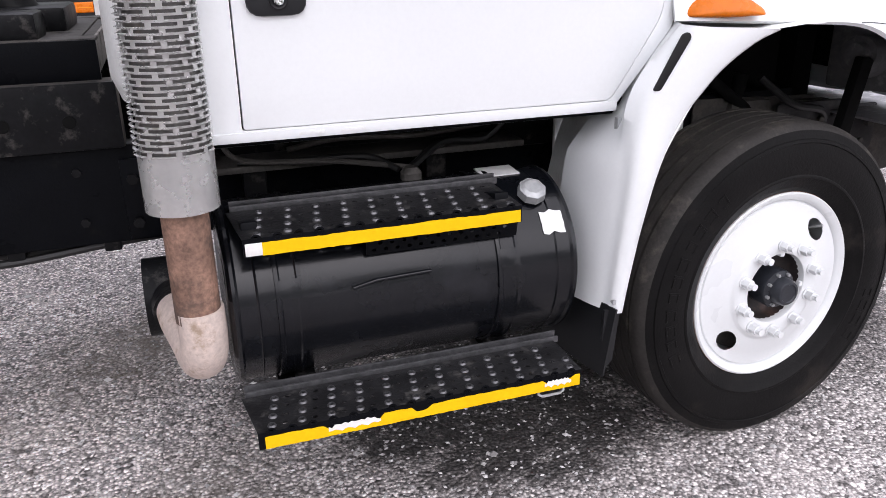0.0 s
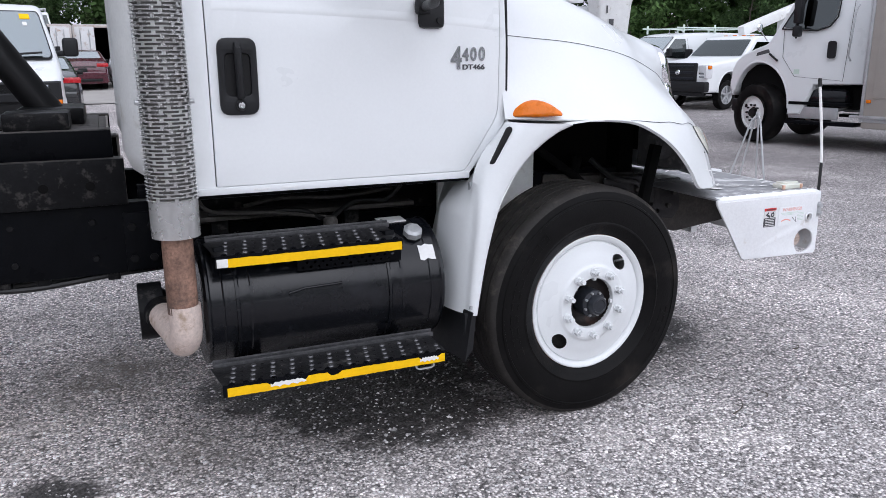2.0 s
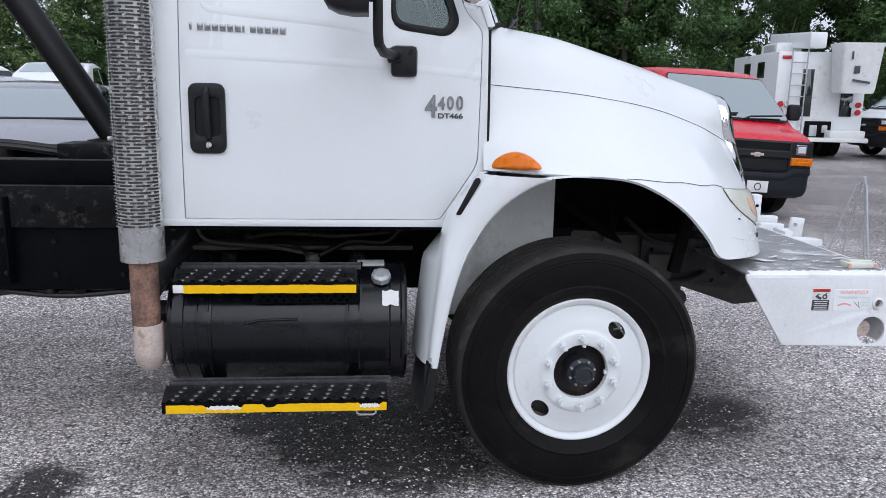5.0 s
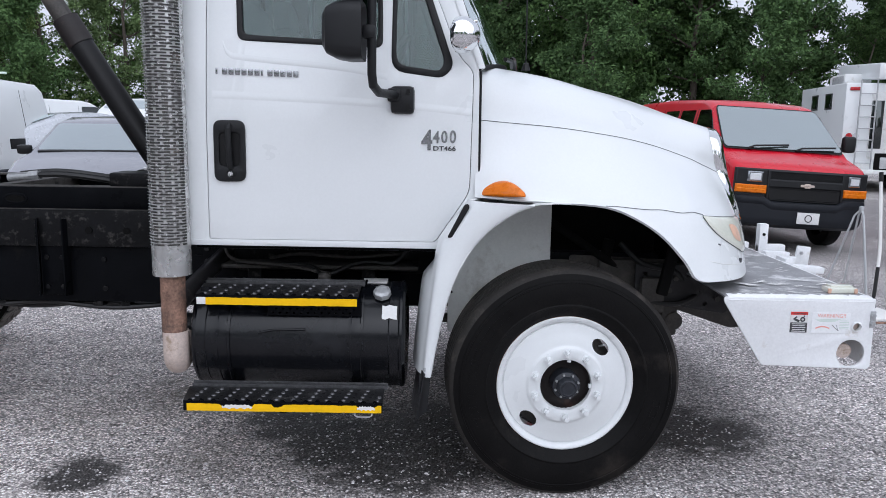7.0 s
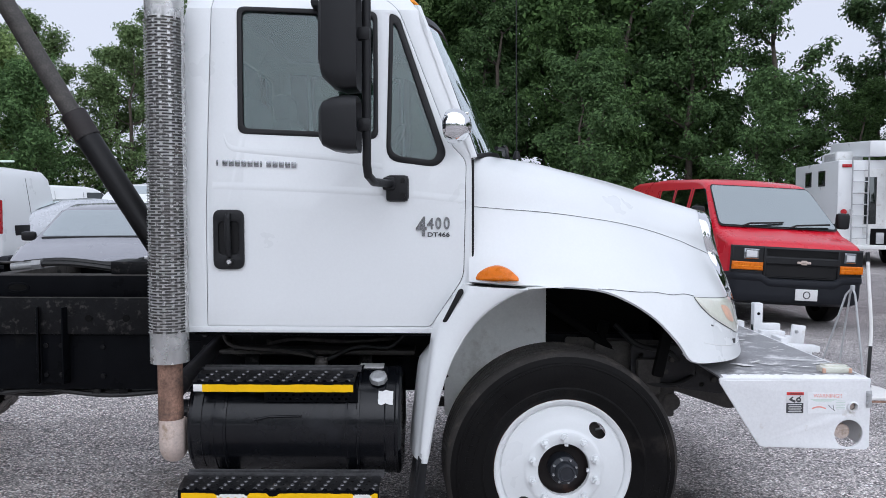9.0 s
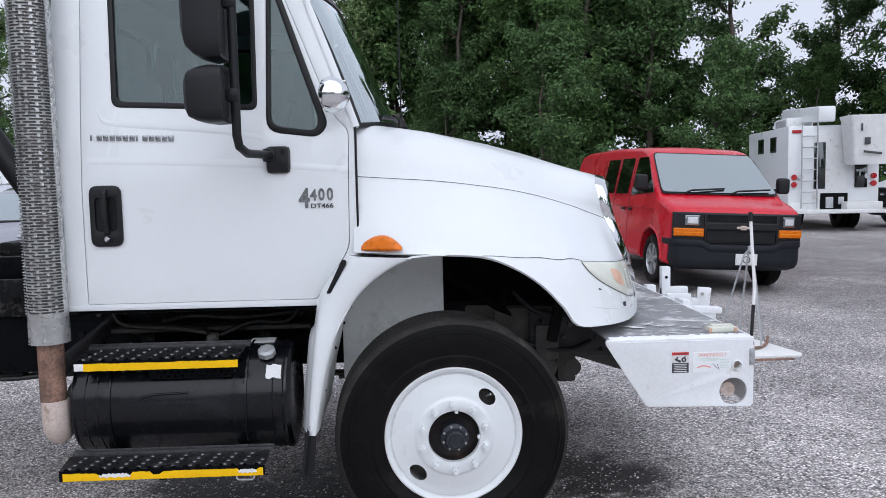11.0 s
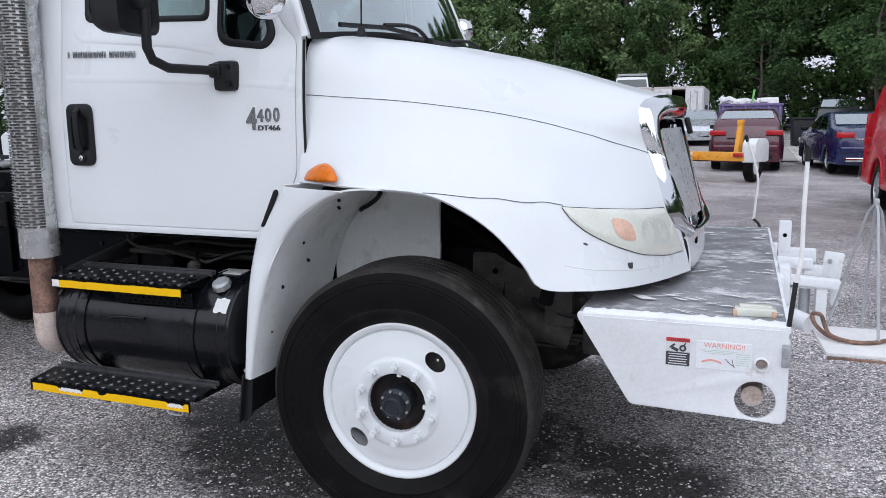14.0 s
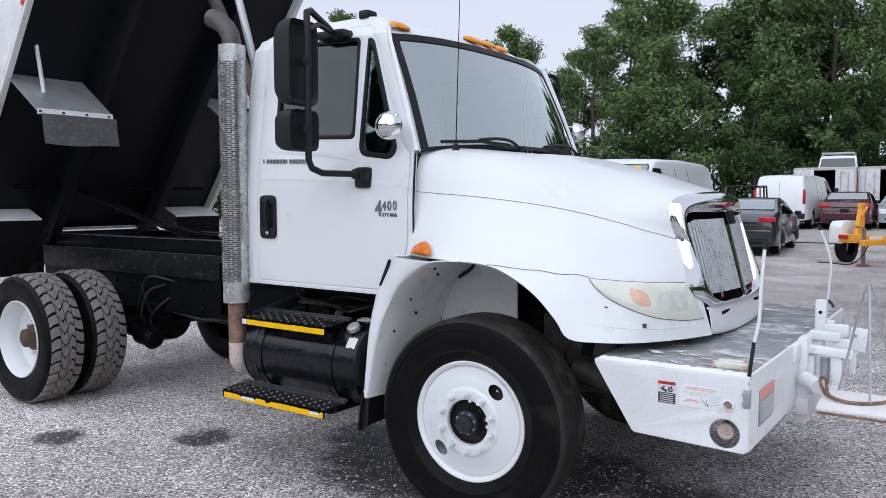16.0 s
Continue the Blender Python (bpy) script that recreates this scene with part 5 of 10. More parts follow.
def drive_wheel(x, y, z, sign):
    """A pair of rear tyres; y is the outer sidewall."""
    w = part("rear_wheel", Build().lathe([(0.303, 0.03), (0.303, 0.02), (0.297, 0.016), (0.290, 0.026), (0.286, 0.05), (0.272, 0.07), (0.262, 0.12), (0.255, 0.155), (0.235, 0.168), (0.180, 0.172), (0.172, 0.176), (0.115, 0.176), (0.112, 0.20)] if sign > 0 else [(0.303, -0.03), (0.303, -0.02), (0.297, -0.016), (0.290, -0.026), (0.286, -0.05), (0.262, -0.12), (0.255, -0.155), (0.180, -0.172), (0.115, -0.176)], (x, y, z), "y", 72), "white", truck, "white dished dual rear wheel")
    for k, off in enumerate((0.0, 0.362)):
        part("tyre", Build().lathe(tyre_profile(0.496, 0.305, sign, ()), (x, y + off * sign, z), "y", 96), "rubber", w, "worn black drive tyre", smooth=40)
        lugs = Build()
        n = 34
        for i in range(n):
            for j, (o0, o1, lean, shift) in enumerate(((0.028, 0.092, 0.012, 0.0), (0.099, 0.149, -0.032, 0.5), (0.156, 0.206, 0.032, 0.0), (0.213, 0.277, -0.012, 0.5))):
                ang = (i + shift) * math.tau / n
                ln = math.tau * 0.508 / n * (0.80 if j in (0, 3) else 0.84)
                vs = []
                for rr_ in (0.490, 0.509):
                    for o, sk in ((o0, -lean), ((o0 + o1) / 2, lean * 0.6), (o1, -lean * 0.2 if j in (1, 2) else lean)):
                        for e in (-1, 1):
                            drop = 0.010 if rr_ > 0.5 and ((j == 0 and o == o0) or (j == 3 and o == o1)) else 0.0
                            shr = 0.92 if rr_ > 0.5 else 1.0
                            aa = ang + (e * ln * 0.5 * shr + sk) / 0.508
                            vs.append(lugs.bm.verts.new((x + (rr_ - drop) * math.cos(aa), y + (off + o) * sign, z + (rr_ - drop) * math.sin(aa))))
                a0, b0 = vs[:6], vs[6:]
                for q in ((0, 2), (2, 4)):
                    lugs.bm.faces.new((b0[q[0]], b0[q[0] + 1], b0[q[1] + 1], b0[q[1]]))
                    for e in (0, 1):
                        lugs.bm.faces.new((a0[q[0] + e], b0[q[0] + e], b0[q[1] + e], a0[q[1] + e]))
                for q in (0, 4):
                    lugs.bm.faces.new((a0[q], a0[q + 1], b0[q + 1], b0[q]))
        part("tread_block", lugs, "tread", w, "chunky worn tread lugs", smooth=25)
    hubr = part("axle_hub", Build().lathe([(0.108, 0.17 * sign), (0.100, 0.13 * sign), (0.075, 0.12 * sign), (0.070, 0.07 * sign), (0.045, 0.055 * sign), (0.004, 0.054 * sign)], (x, y, z), "y", 28), "hub_rust", w, "rusty axle hub")
    for k in range(10):
        a = radians(36 * k)
        part("wheel_nut", Build().rod((x + 0.1425 * math.cos(a), y + 0.176 * sign, z + 0.1425 * math.sin(a)), (x + 0.1425 * math.cos(a), y + 0.145 * sign, z + 0.1425 * math.sin(a)), 0.016, seg=6), "white", w)
    return w


drive_wheel(-2.42, 1.565, 0.508, 1)
drive_wheel(-2.42, 2 * YC - 1.565, 0.508, -1)
ax = part("rear_axle", Build().rod((-2.42, 2.0, 0.51), (-2.42, 2 * YC - 2.0, 0.51), 0.075).lathe([(0.004, -0.20), (0.10, -0.19), (0.19, -0.12), (0.215, 0.0), (0.19, 0.12), (0.10, 0.19), (0.004, 0.20)], (-2.40, YC, 0.52), "x", 28), "black", truck, "black rear axle")
part("brake_chamber", Build().rod((-2.05, 2.42, 0.47), (-1.86, 2.42, 0.45), 0.085, seg=24).rod((-1.88, 2.42, 0.45), (-1.84, 2.42, 0.447), 0.095, 0.07, seg=24).rod((-2.2, 2.42, 0.49), (-2.05, 2.42, 0.47), 0.05), "black", ax, "black air brake chamber")
part("drive_shaft", Build().rod((-2.35, YC, 0.55), (0.3, YC, 0.72), 0.055), "black", truck)
springs = Build()
for y in (2.44, 2 * YC - 2.44):
    for k in range(7):
        springs.box((-2.42, y, 0.62 + 0.016 * k), (1.5 - 0.17 * (6 - k), 0.08, 0.013), 0.003)
    springs.box((-2.42, y, 0.64), (0.14, 0.12, 0.2), 0.01)
part("leaf_spring", springs, "black", ax)
hang = Build()
for y in (2.42, 2 * YC - 2.42):
    hang.box((-1.78, y, 0.78), (0.16, 0.06, 0.30), 0.02).box((-3.3, y, 0.78), (0.14, 0.06, 0.28), 0.02).rod((-1.9, y - 0.04, 0.74), (-1.66, y - 0.04, 0.74), 0.03).rod((-1.75, y - 0.02, 0.95), (-2.05, y - 0.02, 0.70), 0.02).rod((-1.95, y - 0.06, 0.92), (-1.80, y - 0.06, 0.64), 0.014)
part("spring_hanger", hang, "black", truck)
lines = Build()
for k, pts in enumerate((((-1.6, 2.36, 0.92), (-1.75, 2.30, 0.86), (-1.9, 2.32, 0.66), (-1.98, 2.42, 0.56)), ((-1.5, 2.37, 0.95), (-1.72, 2.28, 0.98), (-1.85, 2.30, 0.84), (-2.1, 2.40, 0.60)), ((-1.55, 2.38, 0.83), (-1.7, 2.33, 0.72), (-1.86, 2.38, 0.62), (-1.9, 2.42, 0.55)))):
    lines.tube(smooth_curve(pts, 6), 0.009, 7)
part("brake_hose", lines, "hose", ax)
# front axle and steering gear behind the wheel
part("front_axle", Build().rod((1.675, 1.98, 0.50), (1.675, 2 * YC - 1.98, 0.50), 0.06).box((1.68, YC, 0.46), (0.12, 1.5, 0.1), 0.02), "cast", truck)
for y in (2.44, 2 * YC - 2.44):
    sp_ = part("front_spring", Build().box((1.70, y, 0.634), (1.25, 0.08, 0.014), 0.003), "cast", truck, "dirty steel leaf spring")
    for k in range(3):
        part("spring_leaf", Build().box((1.70, y, 0.58 + 0.018 * k), (1.25 - 0.1 * (3 - k), 0.08, 0.014), 0.003), "cast", sp_)
    part("spring_shackle", Build().box((2.30, y - 0.02, 0.70), (0.10, 0.09, 0.28), 0.02).rod((2.33, y - 0.07, 0.64), (2.33, y + 0.05, 0.64), 0.045), "cast", truck)
    part("shock_absorber", Build().rod((1.9, y - 0.06, 0.62), (1.98, y - 0.08, 1.06), 0.028), "dark", truck)
part("steering_gear", Build().box((2.02, 2.40, 0.84), (0.20, 0.16, 0.26), 0.04).rod((2.0, 2.28, 0.73), (2.22, 2.3, 0.66), 0.06), "cast", truck, "dirty steering box")
part("steering_shaft", Build().rod((2.02, 2.34, 0.92), (1.45, 2.30, 1.3), 0.02), "dark", truck)
part("steering_arm", Build().rod((1.98, 2.30, 0.62), (1.70, 2.10, 0.50), 0.022), "cast", truck)
part("frame_stay", Build().box((2.18, 2.26, 0.80), (0.12, 0.05, 0.18), 0.02), "cast", truck)
for k, pts in enumerate((((2.06, 2.30, 0.80), (2.16, 2.25, 0.77), (2.30, 2.25, 0.76), (2.40, 2.29, 0.79), (2.44, 2.34, 0.83)), ((2.02, 2.30, 1.05), (2.12, 2.24, 0.96), (2.28, 2.26, 0.92), (2.36, 2.32, 0.84)))):
    part("steering_hose", Build().tube(smooth_curve(pts, 6), 0.014, 8), "hose", truck, "black steering hose")
part("front_rail_plate", Build().plate(rounded([(1.78, 0.72), (2.30, 0.72), (2.34, 0.96), (1.78, 0.98)], 0.02), [[(x + 0.014 * math.cos(t * math.tau / 10), z + 0.014 * math.sin(t * math.tau / 10)) for t in range(10)] for x, z in ((1.88, 0.90), (1.98, 0.78), (2.10, 0.91), (2.22, 0.80))], 0.010, 0.002, lambda u, v, w: (u, 2.352 + w, v)), "cast", truck, "dirty drilled plate on the frame")

# ---- frame ----
fr = Build()
for y, s in ((2.37, 1), (2 * YC - 2.37, -1)):
    fr.box((-0.62, y, 0.845), (5.70, 0.010, 0.285), 0.002)
    for z in (0.985, 0.705):
        fr.box((-0.62, y + 0.035 * s, z), (5.70, 0.075, 0.010), 0.002)
for x in (-3.2, -1.5, 0.2, 1.2, 2.1):
    fr.box((x, YC, 0.84), (0.08, 0.94, 0.20), 0.01)
frame_rail = part("chassis_frame", fr, "black", truck, "black steel chassis rails")
bolts = Build()
for x in [-2.6 + 0.29 * k for k in range(18)]:
    for z in (0.77, 0.92):
        if (int(x * 100) * 7 + int(z * 100)) % 3:
            bolts.rod((x, 2.366, z), (x, 2.355, z), 0.013, seg=6)
for x, z in ((-0.135, 0.892), (-0.135, 0.76), (-0.06, 0.892), (-0.06, 0.76)):
    bolts.rod((x, 2.355, z), (x, 2.335, z), 0.017, seg=6)
part("frame_bolt", bolts, "black_dusty", frame_rail)
part("frame_gusset", Build().box((-0.10, 2.352, 0.83), (0.13, 0.012, 0.24), 0.003).box((-0.812, 2.350, 0.933), (0.125, 0.014, 0.39), 0.003).box((-0.882, 2.328, 0.933), (0.010, 0.05, 0.39), 0.003, (0, 0, 18)).box((-0.742, 2.328, 0.933), (0.010, 0.05, 0.39), 0.003, (0, 0, -18)), "black", frame_rail)
gus = Build()
for x in (-0.850, -0.772):
    for z in (0.780, 0.930):
        gus.rod((x, 2.348, z), (x, 2.336, z), 0.013, seg=6)
part("gusset_bolt", gus, "black_dusty", frame_rail)
# hoist subframe in two tiers
subf = None
for y, s in ((2.34, 1), (2 * YC - 2.34, -1)):
    sub = Build().box((-2.02, y, 1.080), (3.76, 0.012, 0.184), 0.003)
    rail_ = part("subframe_rail", sub, "black_dusty", truck, "worn black steel hoist subframe rail")
    for z in (1.165, 0.995):
        part("rail_flange", Build().box((-2.02, y + 0.05 * s, z), (3.76, 0.10, 0.012), 0.003), "flange_dust" if z > 1.1 else "black_dusty", rail_)
    part("rail_end", Build().box((-0.145, y + 0.05 * s, 1.08), (0.012, 0.10, 0.184), 0.003), "chalk", rail_)
    subf = subf or rail_
for x in (-0.35, -1.4, -2.6, -3.7):
    part("subframe_crossbar", Build().box((x, YC, 1.08), (0.08, 1.02, 0.14), 0.01), "black_dusty", truck)
for y, s in ((2.40, 1), (2 * YC - 2.40, -1)):
    part("upper_rail", Build().box((-1.85, y, 1.225), (3.35, 0.012, 0.11), 0.003), "black", subf)
    part("rail_flange", Build().box((-1.85, y + 0.05 * s, 1.278), (3.35, 0.10, 0.010), 0.003), "flange_dust", subf)
for b in (Build().box((-0.24, YC, 1.225), (0.10, 1.0, 0.10), 0.006), Build().box((-0.33, YC, 1.275), (0.22, 0.95, 0.012), 0.003), Build().box((-1.2, YC, 1.225), (0.08, 1.0, 0.10), 0.006)):
    part("upper_crossbar", b, "flange_dust", subf)
part("lightening_hole", Build().plate([(-1.013 + 0.062 * math.cos(t * math.tau / 24), 1.219 + 0.028 * math.sin(t * math.tau / 24)) for t in range(24)], [[(-1.013 + 0.048 * math.cos(t * math.tau / 24), 1.219 + 0.018 * math.sin(t * math.tau / 24)) for t in range(24)]], 0.006, 0.002, lambda u, v, w: (u, 2.389 + w, v)), "black", subf, "rolled oval hole edge")
# flat black oval painted as the shade inside the hole
part("hole_dark", Build().plate([(-1.013 + 0.047 * math.cos(t * math.tau / 20), 1.219 + 0.017 * math.sin(t * math.tau / 20)) for t in range(20)], [], 0.003, 0, lambda u, v, w: (u, 2.390 + w, v)), "dark", subf)
# air lines and clamps slung below the rail
for k, pts in enumerate((((-1.6, 2.40, 0.70), (-1.2, 2.39, 0.672), (-0.9, 2.40, 0.69), (-0.55, 2.39, 0.664), (-0.2, 2.40, 0.69), (0.1, 2.42, 0.70)), ((-1.5, 2.44, 0.69), (-1.0, 2.45, 0.655), (-0.7, 2.44, 0.68), (-0.4, 2.45, 0.668), (0.05, 2.46, 0.69)))):
    part("air_line", Build().tube(smooth_curve(pts, 6), 0.013, 8), "hose", frame_rail, "black air line slung under the rail")
for x in (-1.12, -0.62, -0.48, -0.22):
    part("line_clamp", Build().box((x, 2.41, 0.685), (0.05, 0.06, 0.035), 0.008), "black_dusty", frame_rail)
part("channel_end", Build().box((-0.186, YC, 1.228), (0.010, 1.0, 0.096), 0.003), "chalk", subf, "pale worn end of the channel")
# black discs on the rail, painted as the shade in its holes
holes = Build()
for x in (-0.436, -0.27, -0.625):
    holes.rod((x, 2.334, 1.07), (x, 2.328, 1.07), 0.018, seg=14)
part("subframe_plug", holes, "dark", subf)
pad = Build().box((-0.44, YC - 0.36, 1.315), (0.24, 0.20, 0.075), 0.015).box((-0.40, YC, 1.315), (0.26, 0.36, 0.075), 0.015)
hoist = part("hoist_cylinder", Build().rod((-0.40, YC - 0.03, 1.30), (-0.925, YC - 0.03, 2.13), 0.066, seg=28), "trim", truck, "black telescopic hoist cylinder")
part("hoist_collar", Build().rod((-0.855, YC - 0.03, 2.02), (-0.935, YC - 0.03, 2.155), 0.071, seg=28), "collar", hoist, "rust-stained cylinder collar")
part("hoist_ram", Build().rod((-0.92, YC - 0.03, 2.12), (-1.86, YC - 0.03, 3.72), 0.052, seg=24), "cast", hoist)
part("hoist_foot", pad, "black_dusty", hoist)
hz = Build()
for k, (y, z) in enumerate(((2.50, 1.30), (2.53, 1.315), (2.56, 1.30))):
    hz.tube(smooth_curve([(-1.05, y, z + 0.02), (-0.85, y, z + 0.035), (-0.65, y + 0.05, z + 0.01), (-0.45, y + 0.1, z - 0.03)], 6), 0.014, 8)
part("hydraulic_hose", hz, "hose", truck, "black hydraulic hoses")
part("hose_fitting", Build().rod((-1.10, 2.50, 1.316), (-0.96, 2.50, 1.330), 0.021, seg=14).rod((-0.99, 2.50, 1.327), (-0.94, 2.50, 1.332), 0.027, seg=6), "cap", truck, "grey steel hose fitting")

# ---- fuel tank ----
TZ, TY, TR = 0.670, 1.950, 0.237
tank = part("fuel_tank", Build().lathe([(0.004, 0.078), (0.16, 0.072), (TR - 0.028, 0.062), (TR - 0.008, 0.066), (TR + 0.003, 0.074), (TR + 0.005, 0.082), (TR, 0.088), (TR, 0.30), (TR, 0.60), (TR, 0.955), (TR + 0.005, 0.962), (TR + 0.003, 0.972), (TR - 0.008, 0.980), (TR - 0.028, 0.984), (0.16, 0.974), (0.004, 0.968)], (0, TY, TZ), "x", 72), "black_gloss", truck, "glossy black cylindrical fuel tank")
for x in (0.131, 0.915):
    part("tank_weld", Build().lathe([(TR, x - 0.003), (TR + 0.0025, x), (TR, x + 0.003)], (0, TY, TZ), "x", 72), "black_gloss", tank)
for x in (0.205, 0.775):
    st = part("tank_strap", Build().lathe([(TR + 0.0005, -0.032), (TR + 0.006, -0.031), (TR + 0.007, -0.022), (TR + 0.0035, -0.018), (TR + 0.0035, 0.018), (TR + 0.007, 0.022), (TR + 0.006, 0.031), (TR + 0.0005, 0.032)], (x, TY, TZ), "x", 72), "black_gloss", tank, "black steel tank strap")
    part("strap_plate", Build().box((x, TY - 0.2295, TZ + 0.075), (0.050, 0.004, 0.05), 0.001, (-18.5, 0, 0)), "black_gloss", st)
    part("tank_bracket", Build().box((x, 2.16, 0.50), (0.07, 0.40, 0.05), 0.01, (25, 0, 0)).box((x, 2.32, 0.70), (0.07, 0.05, 0.42), 0.01).box((x, 1.90, 0.425), (0.07, 0.40, 0.03), 0.006), "black_dusty", st)
up = Vector((0, -0.530, 0.848)).normalized()
c0 = Vector((0.881, TY, TZ)) + up * (TR - 0.006)
part("filler_neck", Build().rod(c0, c0 + up * 0.016, 0.033, seg=28), "black", tank)
part("fuel_cap", Build().rod(c0 + up * 0.014, c0 + up * 0.036, 0.040, 0.038, seg=8).rod(c0 + up * 0.036, c0 + up * 0.043, 0.036, 0.024, seg=8), "cap", tank, "pale grey fuel filler cap")
rows = []
for i in range(6):
    a = radians(45.5 + 15.0 * i / 5)
    rows.append([(0.885 + 0.064 * j / 4 + 0.005 * math.sin(i * 3.1) * (j in (0, 4)), TY - (TR + 0.0015) * math.sin(a + 0.02 * math.sin(j * 2.2) * (i in (0, 5))), TZ + (TR + 0.0015) * math.cos(a + 0.02 * math.sin(j * 2.2) * (i in (0, 5)))) for j in range(5)])
part("tank_sticker", Build().grid(rows).thick(0.0015), "sticker", tank, "torn white sticker")
part("tank_plate", Build().box((0.84, TY + 0.01, TZ + TR + 0.003), (0.11, 0.075, 0.004), 0.001, (4, 0, 0)), "sticker", tank, "small white data plate")
part("tank_crease", Build().tube([(0.36, TY - TR + 0.005, TZ + 0.055), (0.42, TY - TR + 0.004, TZ + 0.068), (0.56, TY - TR + 0.004, TZ + 0.072)], 0.0055, 8), "black_gloss", tank, smooth=80)
part("cable_shelf", Build().box((0.55, 2.26, 0.93), (0.95, 0.18, 0.02), 0.005), "cast", truck, "dusty shelf above the tank")
for k, (r, pts) in enumerate(((0.010, ((0.15, 2.18, 0.95), (0.3, 2.16, 0.945), (0.5, 2.12, 0.95), (0.58, 2.05, 0.92))), (0.008, ((0.10, 2.14, 1.04), (0.16, 2.12, 0.97), (0.4, 2.10, 0.95), (0.62, 2.06, 0.92))), (0.012, ((0.62, 2.06, 0.92), (0.75, 2.16, 0.96), (0.9, 2.20, 0.95), (0.99, 2.20, 1.03))), (0.009, ((0.30, 2.24, 0.96), (0.45, 2.20, 0.99), (0.7, 2.22, 0.975), (0.95, 2.25, 0.99))))):
    part("fuel_line", Build().tube(smooth_curve(pts, 6), r, 7), "cast" if k % 2 else "hose", truck, "dusty fuel line")
part("tank_fitting", Build().lathe([(0.03, 0), (0.03, 0.02), (0.018, 0.035), (0.004, 0.035)], (0.60, TY + 0.05, TZ + TR - 0.004), "z", 14), "cast", tank)
part("cab_underside", Build().box((0.55, 2.345, 1.03), (1.05, 0.02, 0.10), 0.01).tube(smooth_curve([(0.2, 2.32, 1.06), (0.45, 2.30, 1.03), (0.7, 2.32, 1.05), (1.0, 2.30, 1.02)], 6), 0.025, 8), "cast", truck)


# ---- steps ----
def step(name, x0, x1, y0, y1, zf, zb, strip_x):
    """A grip-strut step with punched holes, raised buttons and a strip of tape along its front lip."""
    holes, buttons = [], Build()
    nx = int((x1 - x0) / 0.065)
    dep = y1 - y0
    for i in range(nx):
        for j in range(4):
            u = x0 + 0.035 + (x1 - x0 - 0.06) * i / (nx - 1) + 0.007 * j
            v = y0 + 0.020 + (dep - 0.045) * j / 3
            if u < x1 - 0.012:
                zc = zf + (zb - zf) * (v - y0) / dep
                buttons.grid([[(u + r * math.cos(t * math.tau / 10), v + r * math.sin(t * math.tau / 10), zc + h) for t in range(10)] for r, h in ((0.0112, 0.0), (0.0085, 0.0045), (0.0058, 0.0048), (0.0050, 0.0006))], True)
                buttons.bm.faces.ensure_lookup_table()
            if u + 0.03 < x1 - 0.015:
                holes.append([(u + 0.031 + 0.0075 * math.cos(t * math.tau / 8), v + 0.003 + 0.0055 * math.sin(t * math.tau / 8)) for t in range(8)])
    slope = lambda u, v, w: (u, v, zf + (zb - zf) * (v - y0) / dep + w - 0.004)
    st = part(name, Build().plate([(x0, y0), (x1, y0), (x1 - 0.004, y1), (x0 - 0.02, y1)], holes, 0.004, 0, slope), "step_black", truck, "black grip step plate with yellow edge tape")
    part("step_button", buttons, "worn_black", st, "worn bright buttons")
    part("step_lip", Build().box(((x0 + x1) / 2, y0 + 0.002, zf - 0.022), (x1 - x0, 0.005, 0.044), 0.001).box(((x0 + x1) / 2, (y0 + y1) / 2, zf - 0.03), (0.03, dep, 0.04), 0.004), "black", st)
    part("step_flange", Build().box(((x0 + x1) / 2, y1 + 0.004, zb + 0.004), (x1 - x0 + 0.02, 0.005, 0.018), 0.0015).box(((x0 + x1) / 2, y1 + 0.014, zb + 0.002), (x1 - x0 + 0.02, 0.016, 0.004), 0.001).box(((x0 + x1) / 2, y1 + 0.024, zb + 0.010), (x1 - x0 + 0.02, 0.005, 0.020), 0.0015), "sheen_edge", st, "grey back flange with sheen in its colour")
    scal = Build()
    n = int((x1 - x0) / 0.046)
    for i in range(n):
        u = x0 + 0.03 + (x1 - x0 - 0.06) * i / (n - 1)
        scal.lathe([(0.011, 0.0), (0.012, -0.003), (0.007, -0.003), (0.007, 0.0)], (u, y0 + 0.001, zf - 0.002), "y", 12)
    part("lip_scallop", scal, "black", st)
    tape = Build()
    m = 60
    a, b_ = strip_x
    rnd = random.Random(int(x1 * 1000))
    topz = [zf - 0.010 - 0.0015 * max(0, math.sin(k * 0.33 + x1 * 5)) - 0.002 * rnd.random() for k in range(m + 1)]
    if name == "lower_step":
        topz = [z - (0.004 + 0.009 * rnd.random() if 11 <= k <= 20 or 27 <= k <= 29 or 53 <= k <= 58 else 0.0) for k, z in enumerate(topz)]
    tape.grid([[(a + (b_ - a) * k / m, y0 - 0.0018, topz[k]) for k in range(m + 1)], [(a + (b_ - a) * k / m, y0 - 0.0018, zf - 0.0435 + 0.0015 * rnd.random()) for k in range(m + 1)]])
    part("step_tape", tape.thick(0.001), "yellow", st, "worn yellow safety tape")
    return st


lower = step("lower_step", 0.085, 0.905, 1.545, 1.695, 0.482, 0.490, (0.10, 0.90))
upper = step("upper_step", 0.108, 0.790, 1.680, 1.862, 0.898, 0.908, (0.15, 0.786))
